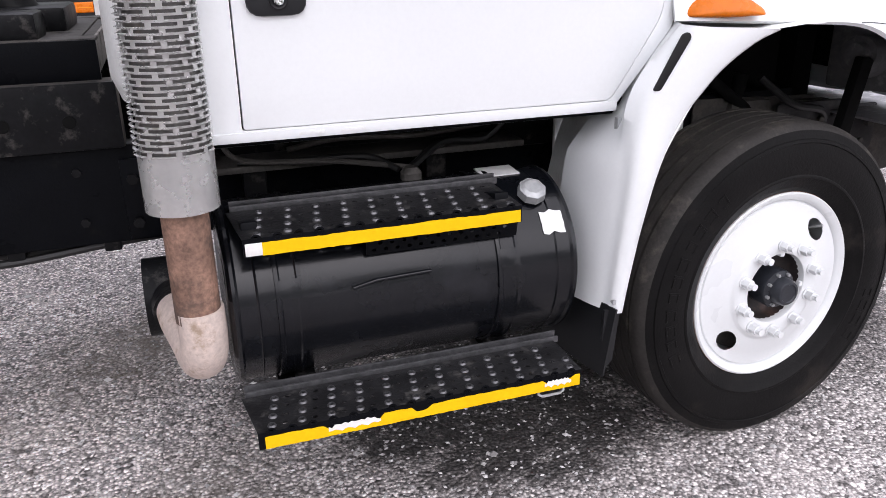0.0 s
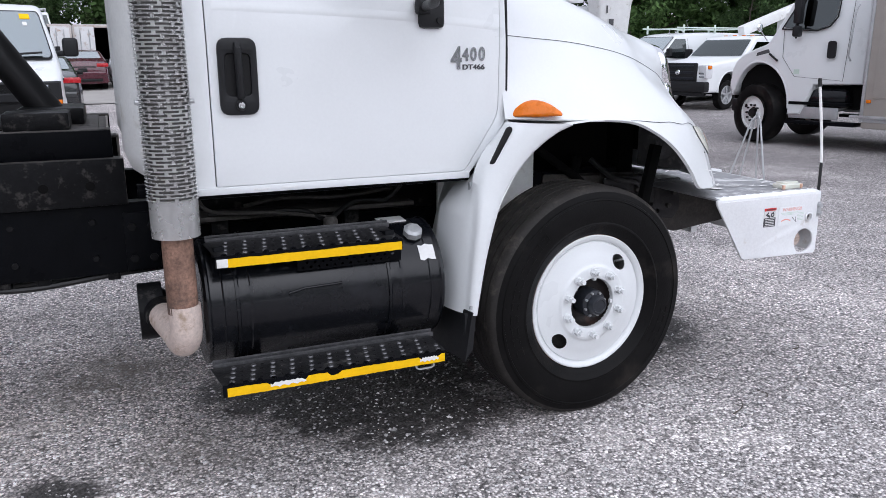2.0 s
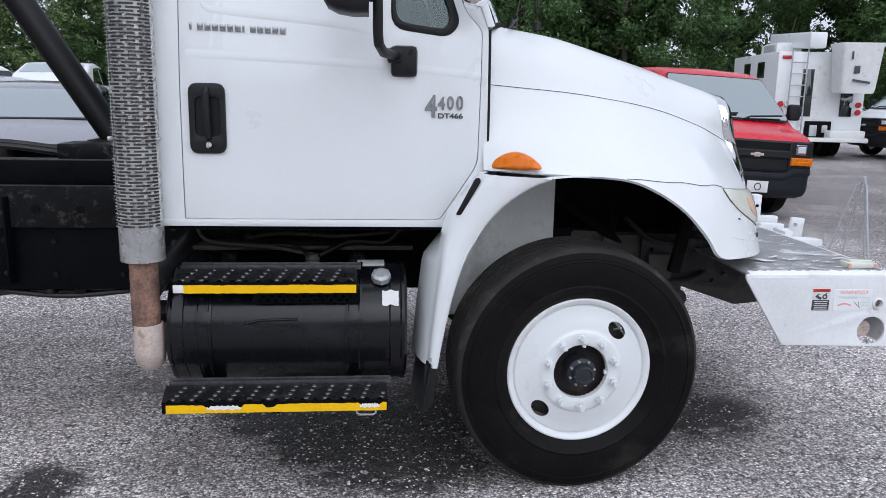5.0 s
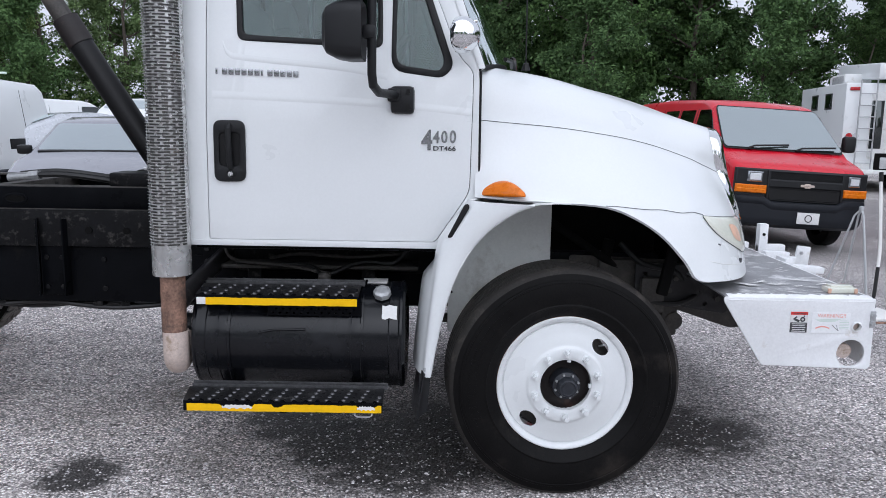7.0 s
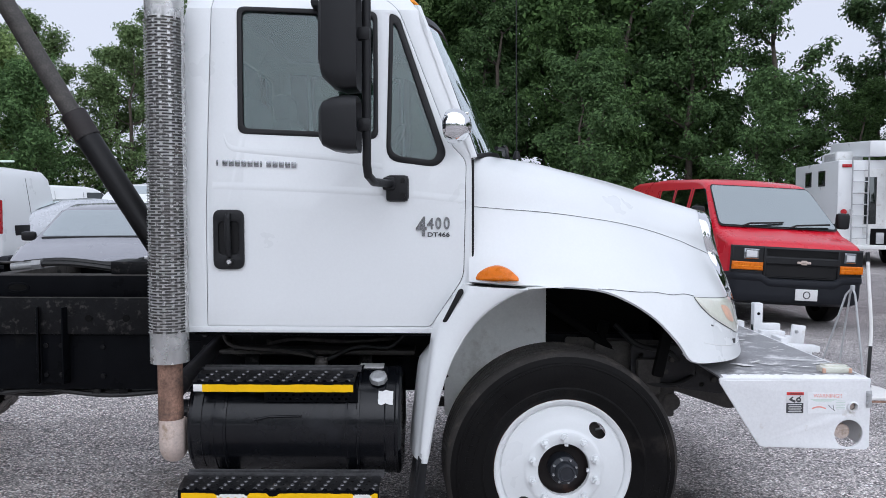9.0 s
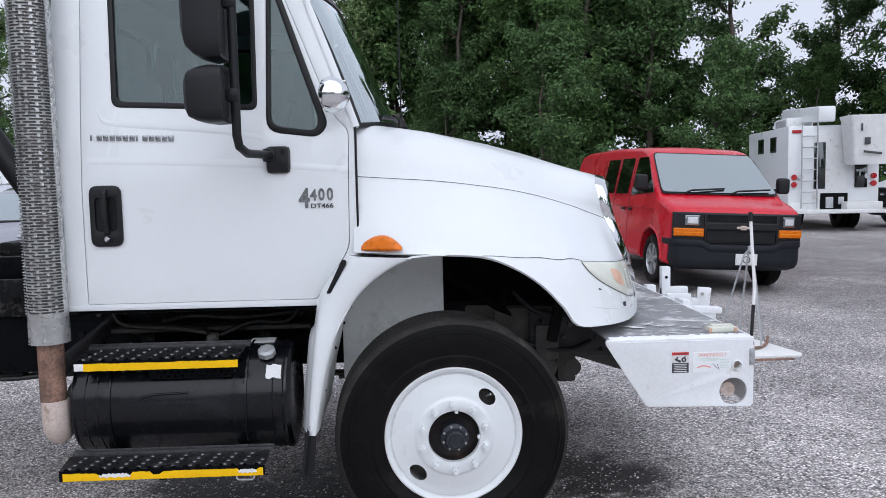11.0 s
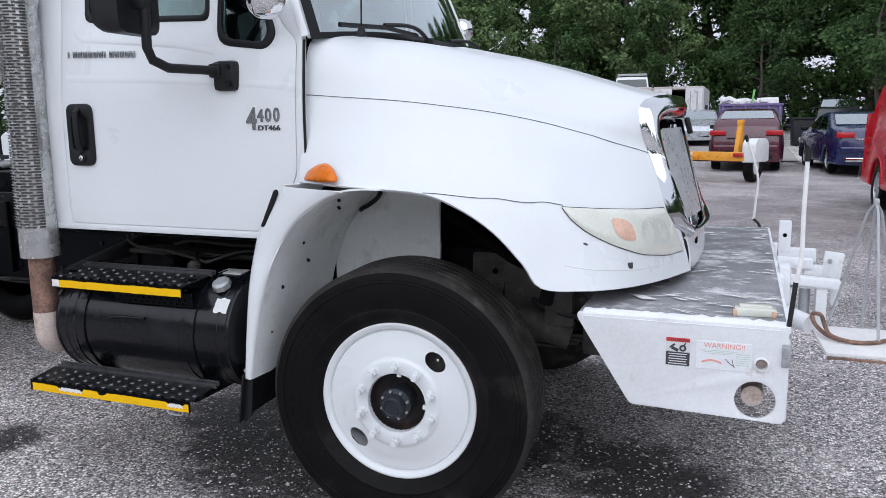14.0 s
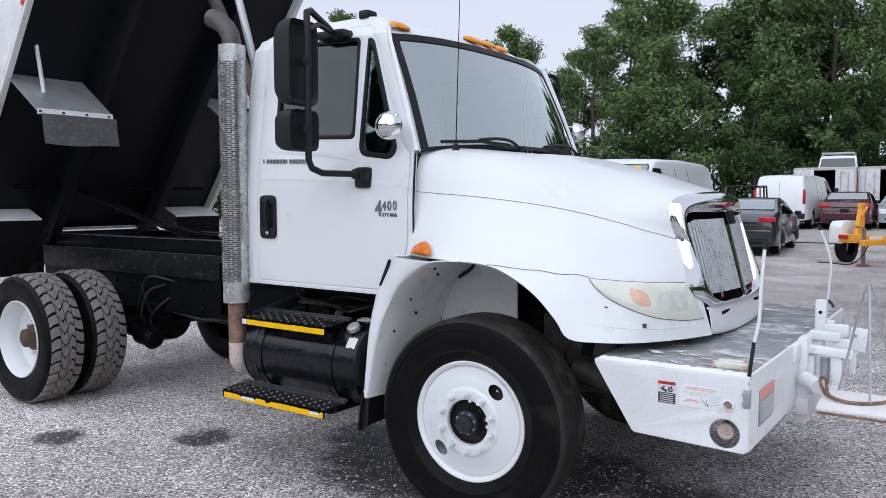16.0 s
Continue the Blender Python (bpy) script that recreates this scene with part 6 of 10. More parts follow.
for x, w in ((0.245, 0.125), (0.80, 0.075)):
    tp = Build()
    tp.grid([[(x + w * k / 16, 1.5424, 0.470 - 0.005 * abs(math.sin(k * 1.3)) - 0.006 * (k in (0, 1, 15, 16))) for k in range(17)], [(x + w * k / 16, 1.5424, 0.447 + 0.007 * abs(math.sin(k * 0.8)) + 0.005 * (k in (0, 16))) for k in range(17)]])
    part("tape_gap", tp.thick(0.0008), "tape_white", lower, "white where the tape has peeled")
part("tape_gap", Build().box((0.131, 1.678, 0.872), (0.038, 0.003, 0.030), 0.001), "tape_white", upper, "white where the tape has peeled")
part("step_hook", Build().tube([(0.79, 1.56, 0.44), (0.79, 1.555, 0.425), (0.80, 1.555, 0.418), (0.85, 1.555, 0.418), (0.86, 1.555, 0.425), (0.86, 1.56, 0.44)], 0.004, 8), "galv", lower, "thin wire hook")
part("step_bracket", Build().box((0.24, 1.80, 0.452), (0.05, 0.40, 0.03), 0.005).box((0.78, 1.80, 0.452), (0.05, 0.40, 0.03), 0.005), "black_dusty", lower)
brk = Build()
for x in (0.13, 0.76):
    brk.box((x, 1.92, 0.86), (0.04, 0.38, 0.04), 0.008, (-12, 0, 0))
part("step_bracket", brk, "black", upper)
perf = Build().plate([(0.40, 0.80), (0.80, 0.80), (0.80, 0.86), (0.40, 0.86)], [[(0.42 + 0.03 * i + 0.015 * (j % 2) + 0.006 * math.cos(t * math.tau / 8), 0.812 + 0.018 * j + 0.005 * math.sin(t * math.tau / 8)) for t in range(8)] for i in range(12) for j in range(3)], 0.003, 0, lambda u, v, w: (u, 1.735 - (v - 0.80) * 0.2 - w, v))
part("perforated_guard", perf, "black", upper, "perforated black guard below the step")
part("support_arm", Build().tube([(0.002, 1.775, 0.835), (0.012, 1.90, 0.868), (0.045, 2.25, 0.945), (0.052, 2.345, 0.962)], 0.040, 20), "arm_steel", truck, "dusty round steel arm holding the exhaust")
part("arm_flange", Build().box((0.055, 2.352, 0.955), (0.24, 0.016, 0.13), 0.004), "black", truck)
for x_, z_ in ((-0.04, 0.99), (-0.04, 0.92), (0.15, 0.99), (0.15, 0.92)):
    part("flange_bolt", Build().rod((x_, 2.346, z_), (x_, 2.328, z_), 0.015, seg=6), "arm_steel", truck)
part("cross_tube", Build().rod((-0.10, 2.34, 1.035), (1.12, 2.32, 1.035), 0.030, seg=18), "black", truck, "black tube under the cab floor")

# ---- exhaust stack ----
SX, SY = -0.005, 1.737
stack = part("exhaust_pipe", Build().rod((SX, SY, 0.70), (SX, SY, 2.52), 0.052, seg=28), "rust", truck, "rusted exhaust pipe behind a slotted steel guard")
g = Build()
nz_, seg = 214, 40
zs = [1.104 + 0.0123 * (k // 2) + (0.0070 if k % 2 else 0.0) for k in range(nz_ + 1)]
ring = [[g.bm.verts.new((SX + 0.080 * math.cos(k * math.tau / seg), SY + 0.080 * math.sin(k * math.tau / seg), z)) for k in range(seg)] for z in [0.972, 0.976, 1.06] + zs + [2.42, 2.512, 2.516]]
for j, (a, b_) in enumerate(zip(ring, ring[1:])):
    for k in range(seg):
        ang = (k + 0.5) * 360 / seg
        row = j - 3
        slot = 0 <= row < nz_ and row % 2 == 0 and 62 < ang < 344 and (k + 2 * ((row // 2) % 2)) % 5 != 0
        if not slot:
            g.bm.faces.new((a[k], a[(k + 1) % seg], b_[(k + 1) % seg], b_[k]))
for row in range(0, nz_, 2):
    low = ring[row + 3]
    for k in range(seg):
        ang = (k + 0.5) * 360 / seg
        if 62 < ang < 344 and (k + 2 * ((row // 2) % 2)) % 5 != 0:
            a, b_ = low[k], low[(k + 1) % seg]
            outs = [g.bm.verts.new((SX + (v.co.x - SX) * 1.07, SY + (v.co.y - SY) * 1.07, v.co.z - 0.0022)) for v in (a, b_)]
            g.bm.faces.new((a, b_, outs[1], outs[0]))
bmesh.ops.solidify(g.bm, geom=g.bm.faces[:], thickness=0.0025)
part("inner_sleeve", Build().rod((SX, SY, 0.98), (SX, SY, 2.50), 0.071, seg=28), "sleeve", stack, "grey inner sleeve")
part("stack_guard", g, "guard", stack, "slotted stainless heat guard", smooth=30)
part("guard_clip", Build().rod((SX + 0.075, SY - 0.02, 1.42), (SX + 0.092, SY - 0.022, 1.42), 0.008).rod((SX - 0.078, SY - 0.02, 1.42), (SX - 0.092, SY - 0.022, 1.42), 0.008), "galv", stack)
part("stack_tip", Build().tube([(SX, SY, 2.47), (SX, SY, 2.53), (SX - 0.012, SY, 2.58), (SX - 0.045, SY - 0.005, 2.63), (SX - 0.10, SY - 0.01, 2.67), (SX - 0.165, SY - 0.015, 2.70)], 0.056, 24), "tip_steel", stack, "curved exhaust tip")
part("stack_elbow", Build().tube(smooth_curve([(SX + 0.004, SY, 0.725), (SX + 0.005, SY, 0.655), (SX + 0.002, SY + 0.010, 0.608), (SX - 0.006, SY + 0.05, 0.576), (SX - 0.020, SY + 0.12, 0.588), (SX - 0.045, SY + 0.24, 0.598), (SX - 0.060, SY + 0.40, 0.580)], 5), 0.0555, 24), "elbow", stack, "bleached exhaust elbow")
part("muffler", Build().rod((-0.142, 2.235, 0.565), (-0.05, 2.235, 0.565), 0.114, seg=32).rod((-0.055, 2.235, 0.565), (-0.02, 2.235, 0.57), 0.10, 0.07, seg=28).rod((SX - 0.052, SY + 0.30, 0.592), (SX - 0.060, SY + 0.42, 0.580), 0.064, seg=20), "black_dusty", stack, "black muffler")
part("grab_pole", Build().tube([(0.005, 1.93, 2.25), (-0.02, 1.92, 2.45), (-0.16, 1.91, 2.90)], 0.024, 12), "galv", truck, "grey steel pole behind the cab")

# ---- rear quarter of the front wing, wheel arch liner, mud flap ----
def arch_curve(pts):
    return [(p.x, p.z) for p in smooth_curve([(x, 0, z) for x, z in pts], 6)]


outer = arch_curve([(1.068, 0.552), (1.080, 0.70), (1.102, 0.90), (1.122, 1.05), (1.142, 1.13), (1.18, 1.20), (1.235, 1.27), (1.262, 1.305)])
inner = arch_curve([(1.518, 1.293), (1.44, 1.262), (1.34, 1.195), (1.25, 1.09), (1.185, 0.96), (1.14, 0.80), (1.112, 0.66), (1.094, 0.552)])
for mirror in (False, True):
    def face_y(u, v):
        return 1.678 + 0.055 * max(0, (1.29 - u) / 0.2) * max(0, v - 0.85) / 0.45 * min(1, max(0, (v - 0.85) / 0.2))
    rows = [[] for k in range(11)]
    for (ou, ov), (iu, iv) in zip(outer, inner[::-1]):
        lift = min(1, max(0, (ov - 0.95) / 0.15))
        mid = [(iu + (ou - iu) * k, iv + (ov - iv) * k) for k in (0.0, 0.06, 0.4, 0.72, 0.92)]
        for r, (u, v), d in zip(rows[1:6], mid, (0.006, 0.0, 0.0, 0.003, 0.012)):
            r.append(Vector((u, face_y(u, v) + d, v)))
        rows[0].append(Vector((iu, face_y(iu, iv) + 0.022, iv)))
        for r, du, y in zip(rows[6:], (0.004, -0.008, -0.020 + 0.030 * lift, -0.036 + 0.075 * lift, -0.05 + 0.10 * lift), (face_y(ou, ov) + 0.026, face_y(ou, ov) + 0.048, 1.755, 1.82, 1.95)):
            r.append(Vector((ou + du, max(y, face_y(ou, ov) + 0.02), ov)))
    rows = [[Vector(far(p)) for p in r] if mirror else r for r in rows]
    q = part("wing_quarter", Build().grid(rows).thick(0.006), "white", truck, "white rear part of the front wing", smooth=80)
    lin = [(u + 0.001, v) for u, v in inner[::-1]] + [(1.60, 1.30), (1.67, 1.30)]
    ys_ = (1.684, 1.80, 1.95, 2.10, 2.24)
    rows = [[Vector((u + 0.006 * (k > 0), y, v + 0.012 * math.sin(v * 40 + k) * 0.25 + 0.02 * (k > 1))) for u, v in lin] for k, y in enumerate(ys_)]
    rows = [[Vector(far(p)) for p in r] if mirror else r for r in rows]
    part("arch_liner", Build().grid(rows).thick(0.005), "liner", q, "dusty pale plastic arch liner", smooth=60)
    hole_b = Build()
    for u, v, y in ((1.245, 1.07, 1.86), (1.205, 0.98, 1.96), (1.18, 0.90, 1.80), (1.42, 1.243, 1.84), (1.36, 1.20, 1.95), (1.13, 0.72, 1.78)):
        hole_b.box((u, 2 * YC - y if mirror else y, v), (0.012, 0.008, 0.016), 0.003, (0, -40, 0))
    part("liner_clip", hole_b, "trim", q)
    fl = Build().plate([(1.045, 0.36), (1.085, 0.40), (1.100, 0.56), (1.050, 0.56)], [], 0.012, 0.002, lambda u, v, w: (u, (2 * YC - 1.685 - w) if mirror else 1.685 + w, v))
    y0, y1 = (1.66, 1.98) if not mirror else (2 * YC - 1.98, 2 * YC - 1.66)
    fl.grid([[Vector((1.075 - 0.03 * (0.57 - z) / 0.2 - 0.03 * math.sin((y - y0) * 6), y, z)) for y in [y0 + (y1 - y0) * k / 6 for k in range(7)]] for z in (0.57, 0.48, 0.37)])
    part("mud_flap", fl.thick(0.006), "plastic", q, "black rubber mud flap")
    part("wing_bolt", Build().rod((1.075, 2 * YC - 1.69 if mirror else 1.69, 0.585), (1.075, 2 * YC - 1.675 if mirror else 1.675, 0.585), 0.008), "galv", q)
    strip = rounded([(1.160, 1.150), (1.180, 1.150), (1.252, 1.280), (1.246, 1.294), (1.230, 1.290)], 0.008)
    part("wing_slot", Build().plate(strip, [], 0.008, 0.002, lambda u, v, w: (u, 2 * YC - face_y(u, v) - 0.006 + w if mirror else face_y(u, v) + 0.006 - w, v)), "trim", q, "dark rubber latch in the wing")
part("arch_wall", Build().box((1.42, 2.26, 0.98), (0.50, 0.02, 0.76), 0.01).box((1.42, 2 * YC - 2.26, 0.98), (0.50, 0.02, 0.76), 0.01), "liner", truck, "dusty pale inner arch panel")
part("lamp_housing", Build().box((2.33, 2.14, 1.13), (0.05, 0.26, 0.24), 0.03, (0, 0, 20)).rod((2.32, 2.12, 1.13), (2.24, 2.10, 1.14), 0.075, 0.065, seg=24).rod((2.25, 2.10, 1.14), (2.22, 2.095, 1.14), 0.045, 0.04, seg=18), "flap", truck, "grey plastic back of the headlamp")
part("nose_bracket", Build().box((2.20, 2.06, 0.99), (0.05, 0.04, 0.30), 0.008, (0, 12, 0)), "dark", truck)
for y, z, r in ((2.225, 1.215, 0.010),):
    part("arch_hose", Build().tube(smooth_curve([(1.315, y, z - 0.055), (1.335, y - 0.02, z - 0.045), (1.375, y - 0.03, z - 0.025), (1.405, y - 0.01, z + 0.005), (1.41, y + 0.02, z + 0.045)], 6), r, 8), "hose", truck, "dark hose at the top of the arch")
# near-black paints the shade round the engine and firewall
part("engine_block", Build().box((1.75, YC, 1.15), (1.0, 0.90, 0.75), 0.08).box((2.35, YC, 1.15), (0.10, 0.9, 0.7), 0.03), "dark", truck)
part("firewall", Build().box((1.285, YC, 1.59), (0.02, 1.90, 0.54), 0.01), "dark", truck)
part("sill_bracket", Build().box((1.125, 1.80, 1.045), (0.014, 0.02, 0.05), 0.005), "galv", truck)
part("sill_stamp", Build().box((0.30, cab_y(0.3, 1.10) - 0.0055, 1.102), (0.06, 0.002, 0.008), 0.001).box((0.40, cab_y(0.4, 1.10) - 0.0055, 1.101), (0.06, 0.002, 0.008), 0.001), "white_old", truck)

# ---- front bumper ----
BY = 1.748
bsol = [(2.352, 0.905), (2.352, 0.885), (2.530, 0.606), (2.992, 0.594), (3.000, 0.610), (3.000, 0.905)]
hole = [(2.912 + 0.060 * math.cos(k * math.tau / 28), 0.664 + 0.060 * math.sin(k * math.tau / 28)) for k in range(28)]
hole_s = [(2.926 + 0.019 * math.cos(k * math.tau / 18), 0.783 + 0.019 * math.sin(k * math.tau / 18)) for k in range(18)]
bump = part("front_bumper", Build().plate(rounded(bsol, [0.01, 0.01, 0.015, 0.015, 0.015, 0.01]), [hole, hole_s], 0.014, 0.003, lambda u, v, w: (u, BY + w, v)), "white_bumper", truck, "white sprayed steel bumper box with scuffed grey top")
part("bumper_end", Build().plate(rounded(bsol, [0.01, 0.01, 0.015, 0.015, 0.015, 0.01]), [], 0.014, 0.003, lambda u, v, w: (u, 2 * YC - BY - w, v)), "white_bumper", bump)
part("bumper_front", Build().plate(rounded([(BY + 0.004, 0.600), (2 * YC - BY - 0.004, 0.600), (2 * YC - BY - 0.004, 0.905), (BY + 0.004, 0.905)], 0.012), [], 0.014, 0.003, lambda u, v, w: (2.990 + w, u, v)), "white_bumper", bump)
tr = []
for y, dz in ((BY, -0.022), (BY + 0.003, -0.008), (BY + 0.012, 0.001), (BY + 0.03, 0.004), (YC, 0.004), (2 * YC - BY - 0.03, 0.004), (2 * YC - BY - 0.003, -0.01)):
    tr.append([(2.352 + 0.006, y, 0.905 + dz * 0.6), (2.50, y, 0.905 + dz), (2.80, y, 0.905 + dz), (2.975, y, 0.905 + dz), (2.996, y, 0.900 + dz), (3.004, y, 0.888 + dz)])
part("bumper_top", Build().grid(tr).thick(0.008), "bumper_top", bump, "scuffed bare steel bumper top", smooth=50)
edge = Build()
edge.grid([[(2.37 + 0.62 * k / 40, BY - 0.0015 + 0.0, 0.893) for k in range(41)], [(2.37 + 0.62 * k / 40, BY + 0.010, 0.9085) for k in range(41)], [(2.37 + 0.62 * k / 40, BY + 0.045 + 0.030 * noise.noise((k * 0.9, 0, 0)), 0.9118) for k in range(41)]])
part("bumper_edge_paint", edge, "white_bumper", bump, smooth=60)
scuffs = Build()
rs = random.Random(8)
for k in range(90):
    x, y, ln = rs.uniform(2.45, 2.97), rs.uniform(1.80, 3.95), rs.uniform(0.03, 0.13)
    if rs.random() < 0.35:
        y = rs.choice((1.84, 2.02, 2.45, 2.6, 3.0, 3.1, 3.6)) + rs.gauss(0, 0.06)
    elif rs.random() < 0.4:
        x, ln = 2.90 + rs.gauss(0, 0.04), ln * 0.6
    w = rs.uniform(0.002, 0.012) * (2.6 if k % 5 == 0 else 1.0)
    pts = [(x + ln * t, y + ln * (0.25 * math.sin(t * 2 + k) + 0.5 * math.sin(k * 2.7) * t) + w * s * (1 - abs(2 * t - 1)) * rs.uniform(0.5, 1.5)) for t, s in ((0, 0), (0.25, 1), (0.5, 1), (0.8, 1), (1, 0), (0.75, -1), (0.5, -1), (0.3, -1))]
    scuffs.face([(min(a, 2.985), b_, 0.9145 + 0.00001 * k) for a, b_ in pts])
part("paint_scuff", scuffs, "tape_white", bump, "white paint left on the bare steel")
part("bumper_pipe", Build().rod((2.905, BY + 0.045, 0.662), (2.905, BY + 0.30, 0.662), 0.033, seg=20).rod((2.926, BY + 0.02, 0.783), (2.926, BY + 0.1, 0.783), 0.019, seg=16), "elbow", bump, "pale rusty pipe inside the bumper")
part("hole_lip", Build().lathe([(0.021, 0.0), (0.024, -0.008), (0.018, -0.010), (0.017, 0.01)], (2.926, BY, 0.783), "y", 20), "white_bumper", bump)
arm_shape = rounded([(2.18, 0.95), (2.36, 0.95), (2.95, 0.78), (2.95, 0.66), (2.60, 0.62), (2.36, 0.70), (2.18, 0.76)], 0.02)
slot_ = [(2.52 + 0.012 * math.cos(k * math.tau / 12), 0.75 + 0.012 * math.sin(k * math.tau / 12)) for k in range(12)]
for mirror in (False, True):
    arm_ = part("bumper_bracket", Build().plate(arm_shape, [slot_, [(2.42 + 0.012 * math.cos(k * math.tau / 10), 0.80 + 0.012 * math.sin(k * math.tau / 10)) for k in range(10)]], 0.02, 0.003, lambda u, v, w: (u, 2 * YC - 2.33 - w if mirror else 2.33 + w, v)), "cast", bump, "dirty steel bumper bracket")
for x, z in ((2.25, 0.86), (2.25, 0.78), (2.33, 0.80), (2.33, 0.88)):
    part("bracket_bolt", Build().rod((x, 2.33, z), (x, 2.312, z), 0.018, seg=6), "cast", bump)
for x0, x1, z0, z1 in ((2.10, 2.42, 0.74, 0.95), (2.34, 2.60, 0.70, 0.92)):
    holes = [[(x + 0.011 * math.cos(k * math.tau / 10), z + 0.011 * math.sin(k * math.tau / 10)) for k in range(10)] for x, z in ((x0 + 0.05, z1 - 0.05), (x1 - 0.06, z1 - 0.05), (x0 + 0.12, z0 + 0.05))]
    side_plate = part("mounting_plate", Build().plate(rounded([(x0, z0 + 0.03), (x1 - 0.04, z0), (x1, z0 + 0.05), (x1, z1), (x0, z1)], 0.015), holes, 0.012, 0.002, lambda u, v, w: (u, 2.285 + 0.018 * (x0 > 2.2) + w, v)), "arm_steel", bump, "dusty drilled mounting plate")
    for x, z in ((x0 + 0.20, z1 - 0.07), (x0 + 0.17, z0 + 0.08)):
        part("plate_bolt", Build().rod((x, 2.29, z), (x, 2.268, z), 0.014, seg=6), "cast", side_plate)
part("bumper_lamp", Build().box((2.902, 1.872, 0.921), (0.128, 0.075, 0.026), 0.010, (0, 0, 3)).box((2.902, 1.876, 0.936), (0.10, 0.05, 0.012), 0.005, (0, 0, 3)), "lens", bump, "cracked clear marker lamp")
part("lamp_bulb", Build().box((2.842, 1.836, 0.920), (0.014, 0.012, 0.022), 0.004).box((2.958, 1.838, 0.920), (0.014, 0.012, 0.022), 0.004), "lens_amber", bump)


def decal(name, b, mat, parent, label=""):
    return part(name, b, mat, parent, label, smooth=10)


lab = decal("warning_label", Build().box((2.677, BY - 0.001, 0.823), (0.073, 0.002, 0.044), 0.0005), "sticker", bump, "small hazard label")
decal("label_band", Build().box((2.677, BY - 0.0018, 0.8385), (0.073, 0.002, 0.013), 0.0003), "red_ink", lab)
t = fit_words("WARNING", 2.652, 2.710, 0.8345, 0.8425, 0.001)
t.move(Matrix.Translation((0, BY - 0.0032, 0)))
decal("label_words", t, "grey_ink", lab)
sym = Build().lathe([(0.011, 0), (0.011, -0.001), (0.005, -0.001), (0.005, 0)], (2.692, BY - 0.002, 0.812), "y", 18).box((2.668, BY - 0.0025, 0.808), (0.022, 0.001, 0.010), 0.0003, (0, 25, 0)).box((2.660, BY - 0.0025, 0.818), (0.020, 0.001, 0.006), 0.0003, (0, -40, 0)).box((2.697, BY - 0.0025, 0.824), (0.004, 0.001, 0.012), 0.0003, (0, 30, 0))
decal("label_symbol", sym, "grey_ink", lab)
decal("label_text_panel", Build().box((2.677, BY - 0.001, 0.776), (0.073, 0.002, 0.044), 0.0005), "grey_ink", lab)
tx = Build()
for k in range(5):
    tx.box((2.677, BY - 0.0025, 0.792 - 0.008 * k), (0.058 - 0.006 * (k % 2), 0.001, 0.0028), 0.0002)
decal("label_text_bars", tx, "sticker", lab)
lab2 = decal("faded_label", Build().box((2.815, BY - 0.001, 0.797), (0.165, 0.002, 0.090), 0.0005), "white_bumper", bump, "faded white warning label")
t = fit_words("WARNING!!", 2.755, 2.876, 0.822, 0.838, 0.001)
t.move(Matrix.Translation((0, BY - 0.0022, 0)))
decal("label_words", t, "pink_ink", lab2)
tx = Build()
for k in range(3):
    tx.box((2.80, BY - 0.0022, 0.814 - 0.005 * k), (0.11 - 0.02 * k, 0.001, 0.002), 0.0002)
for k in range(6):
    tx.box((2.872, BY - 0.0022, 0.808 - 0.007 * k), (0.04, 0.001, 0.002), 0.0002)
decal("label_text_bars", tx, "green_ink", lab2)
bow = Build().grid([[(2.75 + 0.06 * k / 10, BY - 0.0024, 0.771 + 0.008 * math.sin(math.pi * k / 10) + dz) for k in range(11)] for dz in (0, 0.006)])
decal("label_arc", bow.thick(0.0006), "pink_ink", lab2)
decal("label_scratch", Build().tube([(2.82, BY - 0.002, 0.79), (2.835, BY - 0.002, 0.775), (2.85, BY - 0.002, 0.765)], 0.0012, 5).tube([(2.84, BY - 0.002, 0.79), (2.846, BY - 0.002, 0.765)], 0.0012, 5), "grey_ink", lab2)
lab3 = decal("front_label", Build().box((3.006, 2.03, 0.745), (0.003, 0.25, 0.15), 0.0005), "galv", bump, "grey instruction label")
decal("label_band", Build().box((3.0075, 2.03, 0.797), (0.003, 0.25, 0.044), 0.0004), "pink_ink", lab3)
tx = Build()
for k in range(7):
    tx.box((3.0085, 2.03, 0.76 - 0.012 * k), (0.002, 0.20, 0.003), 0.0002)
decal("label_text_bars", tx, "tape_white", lab3)
decal("front_label", Build().box((3.006, 2.27, 0.745), (0.003, 0.17, 0.13), 0.0005), "tape_white", bump, "faded white label")

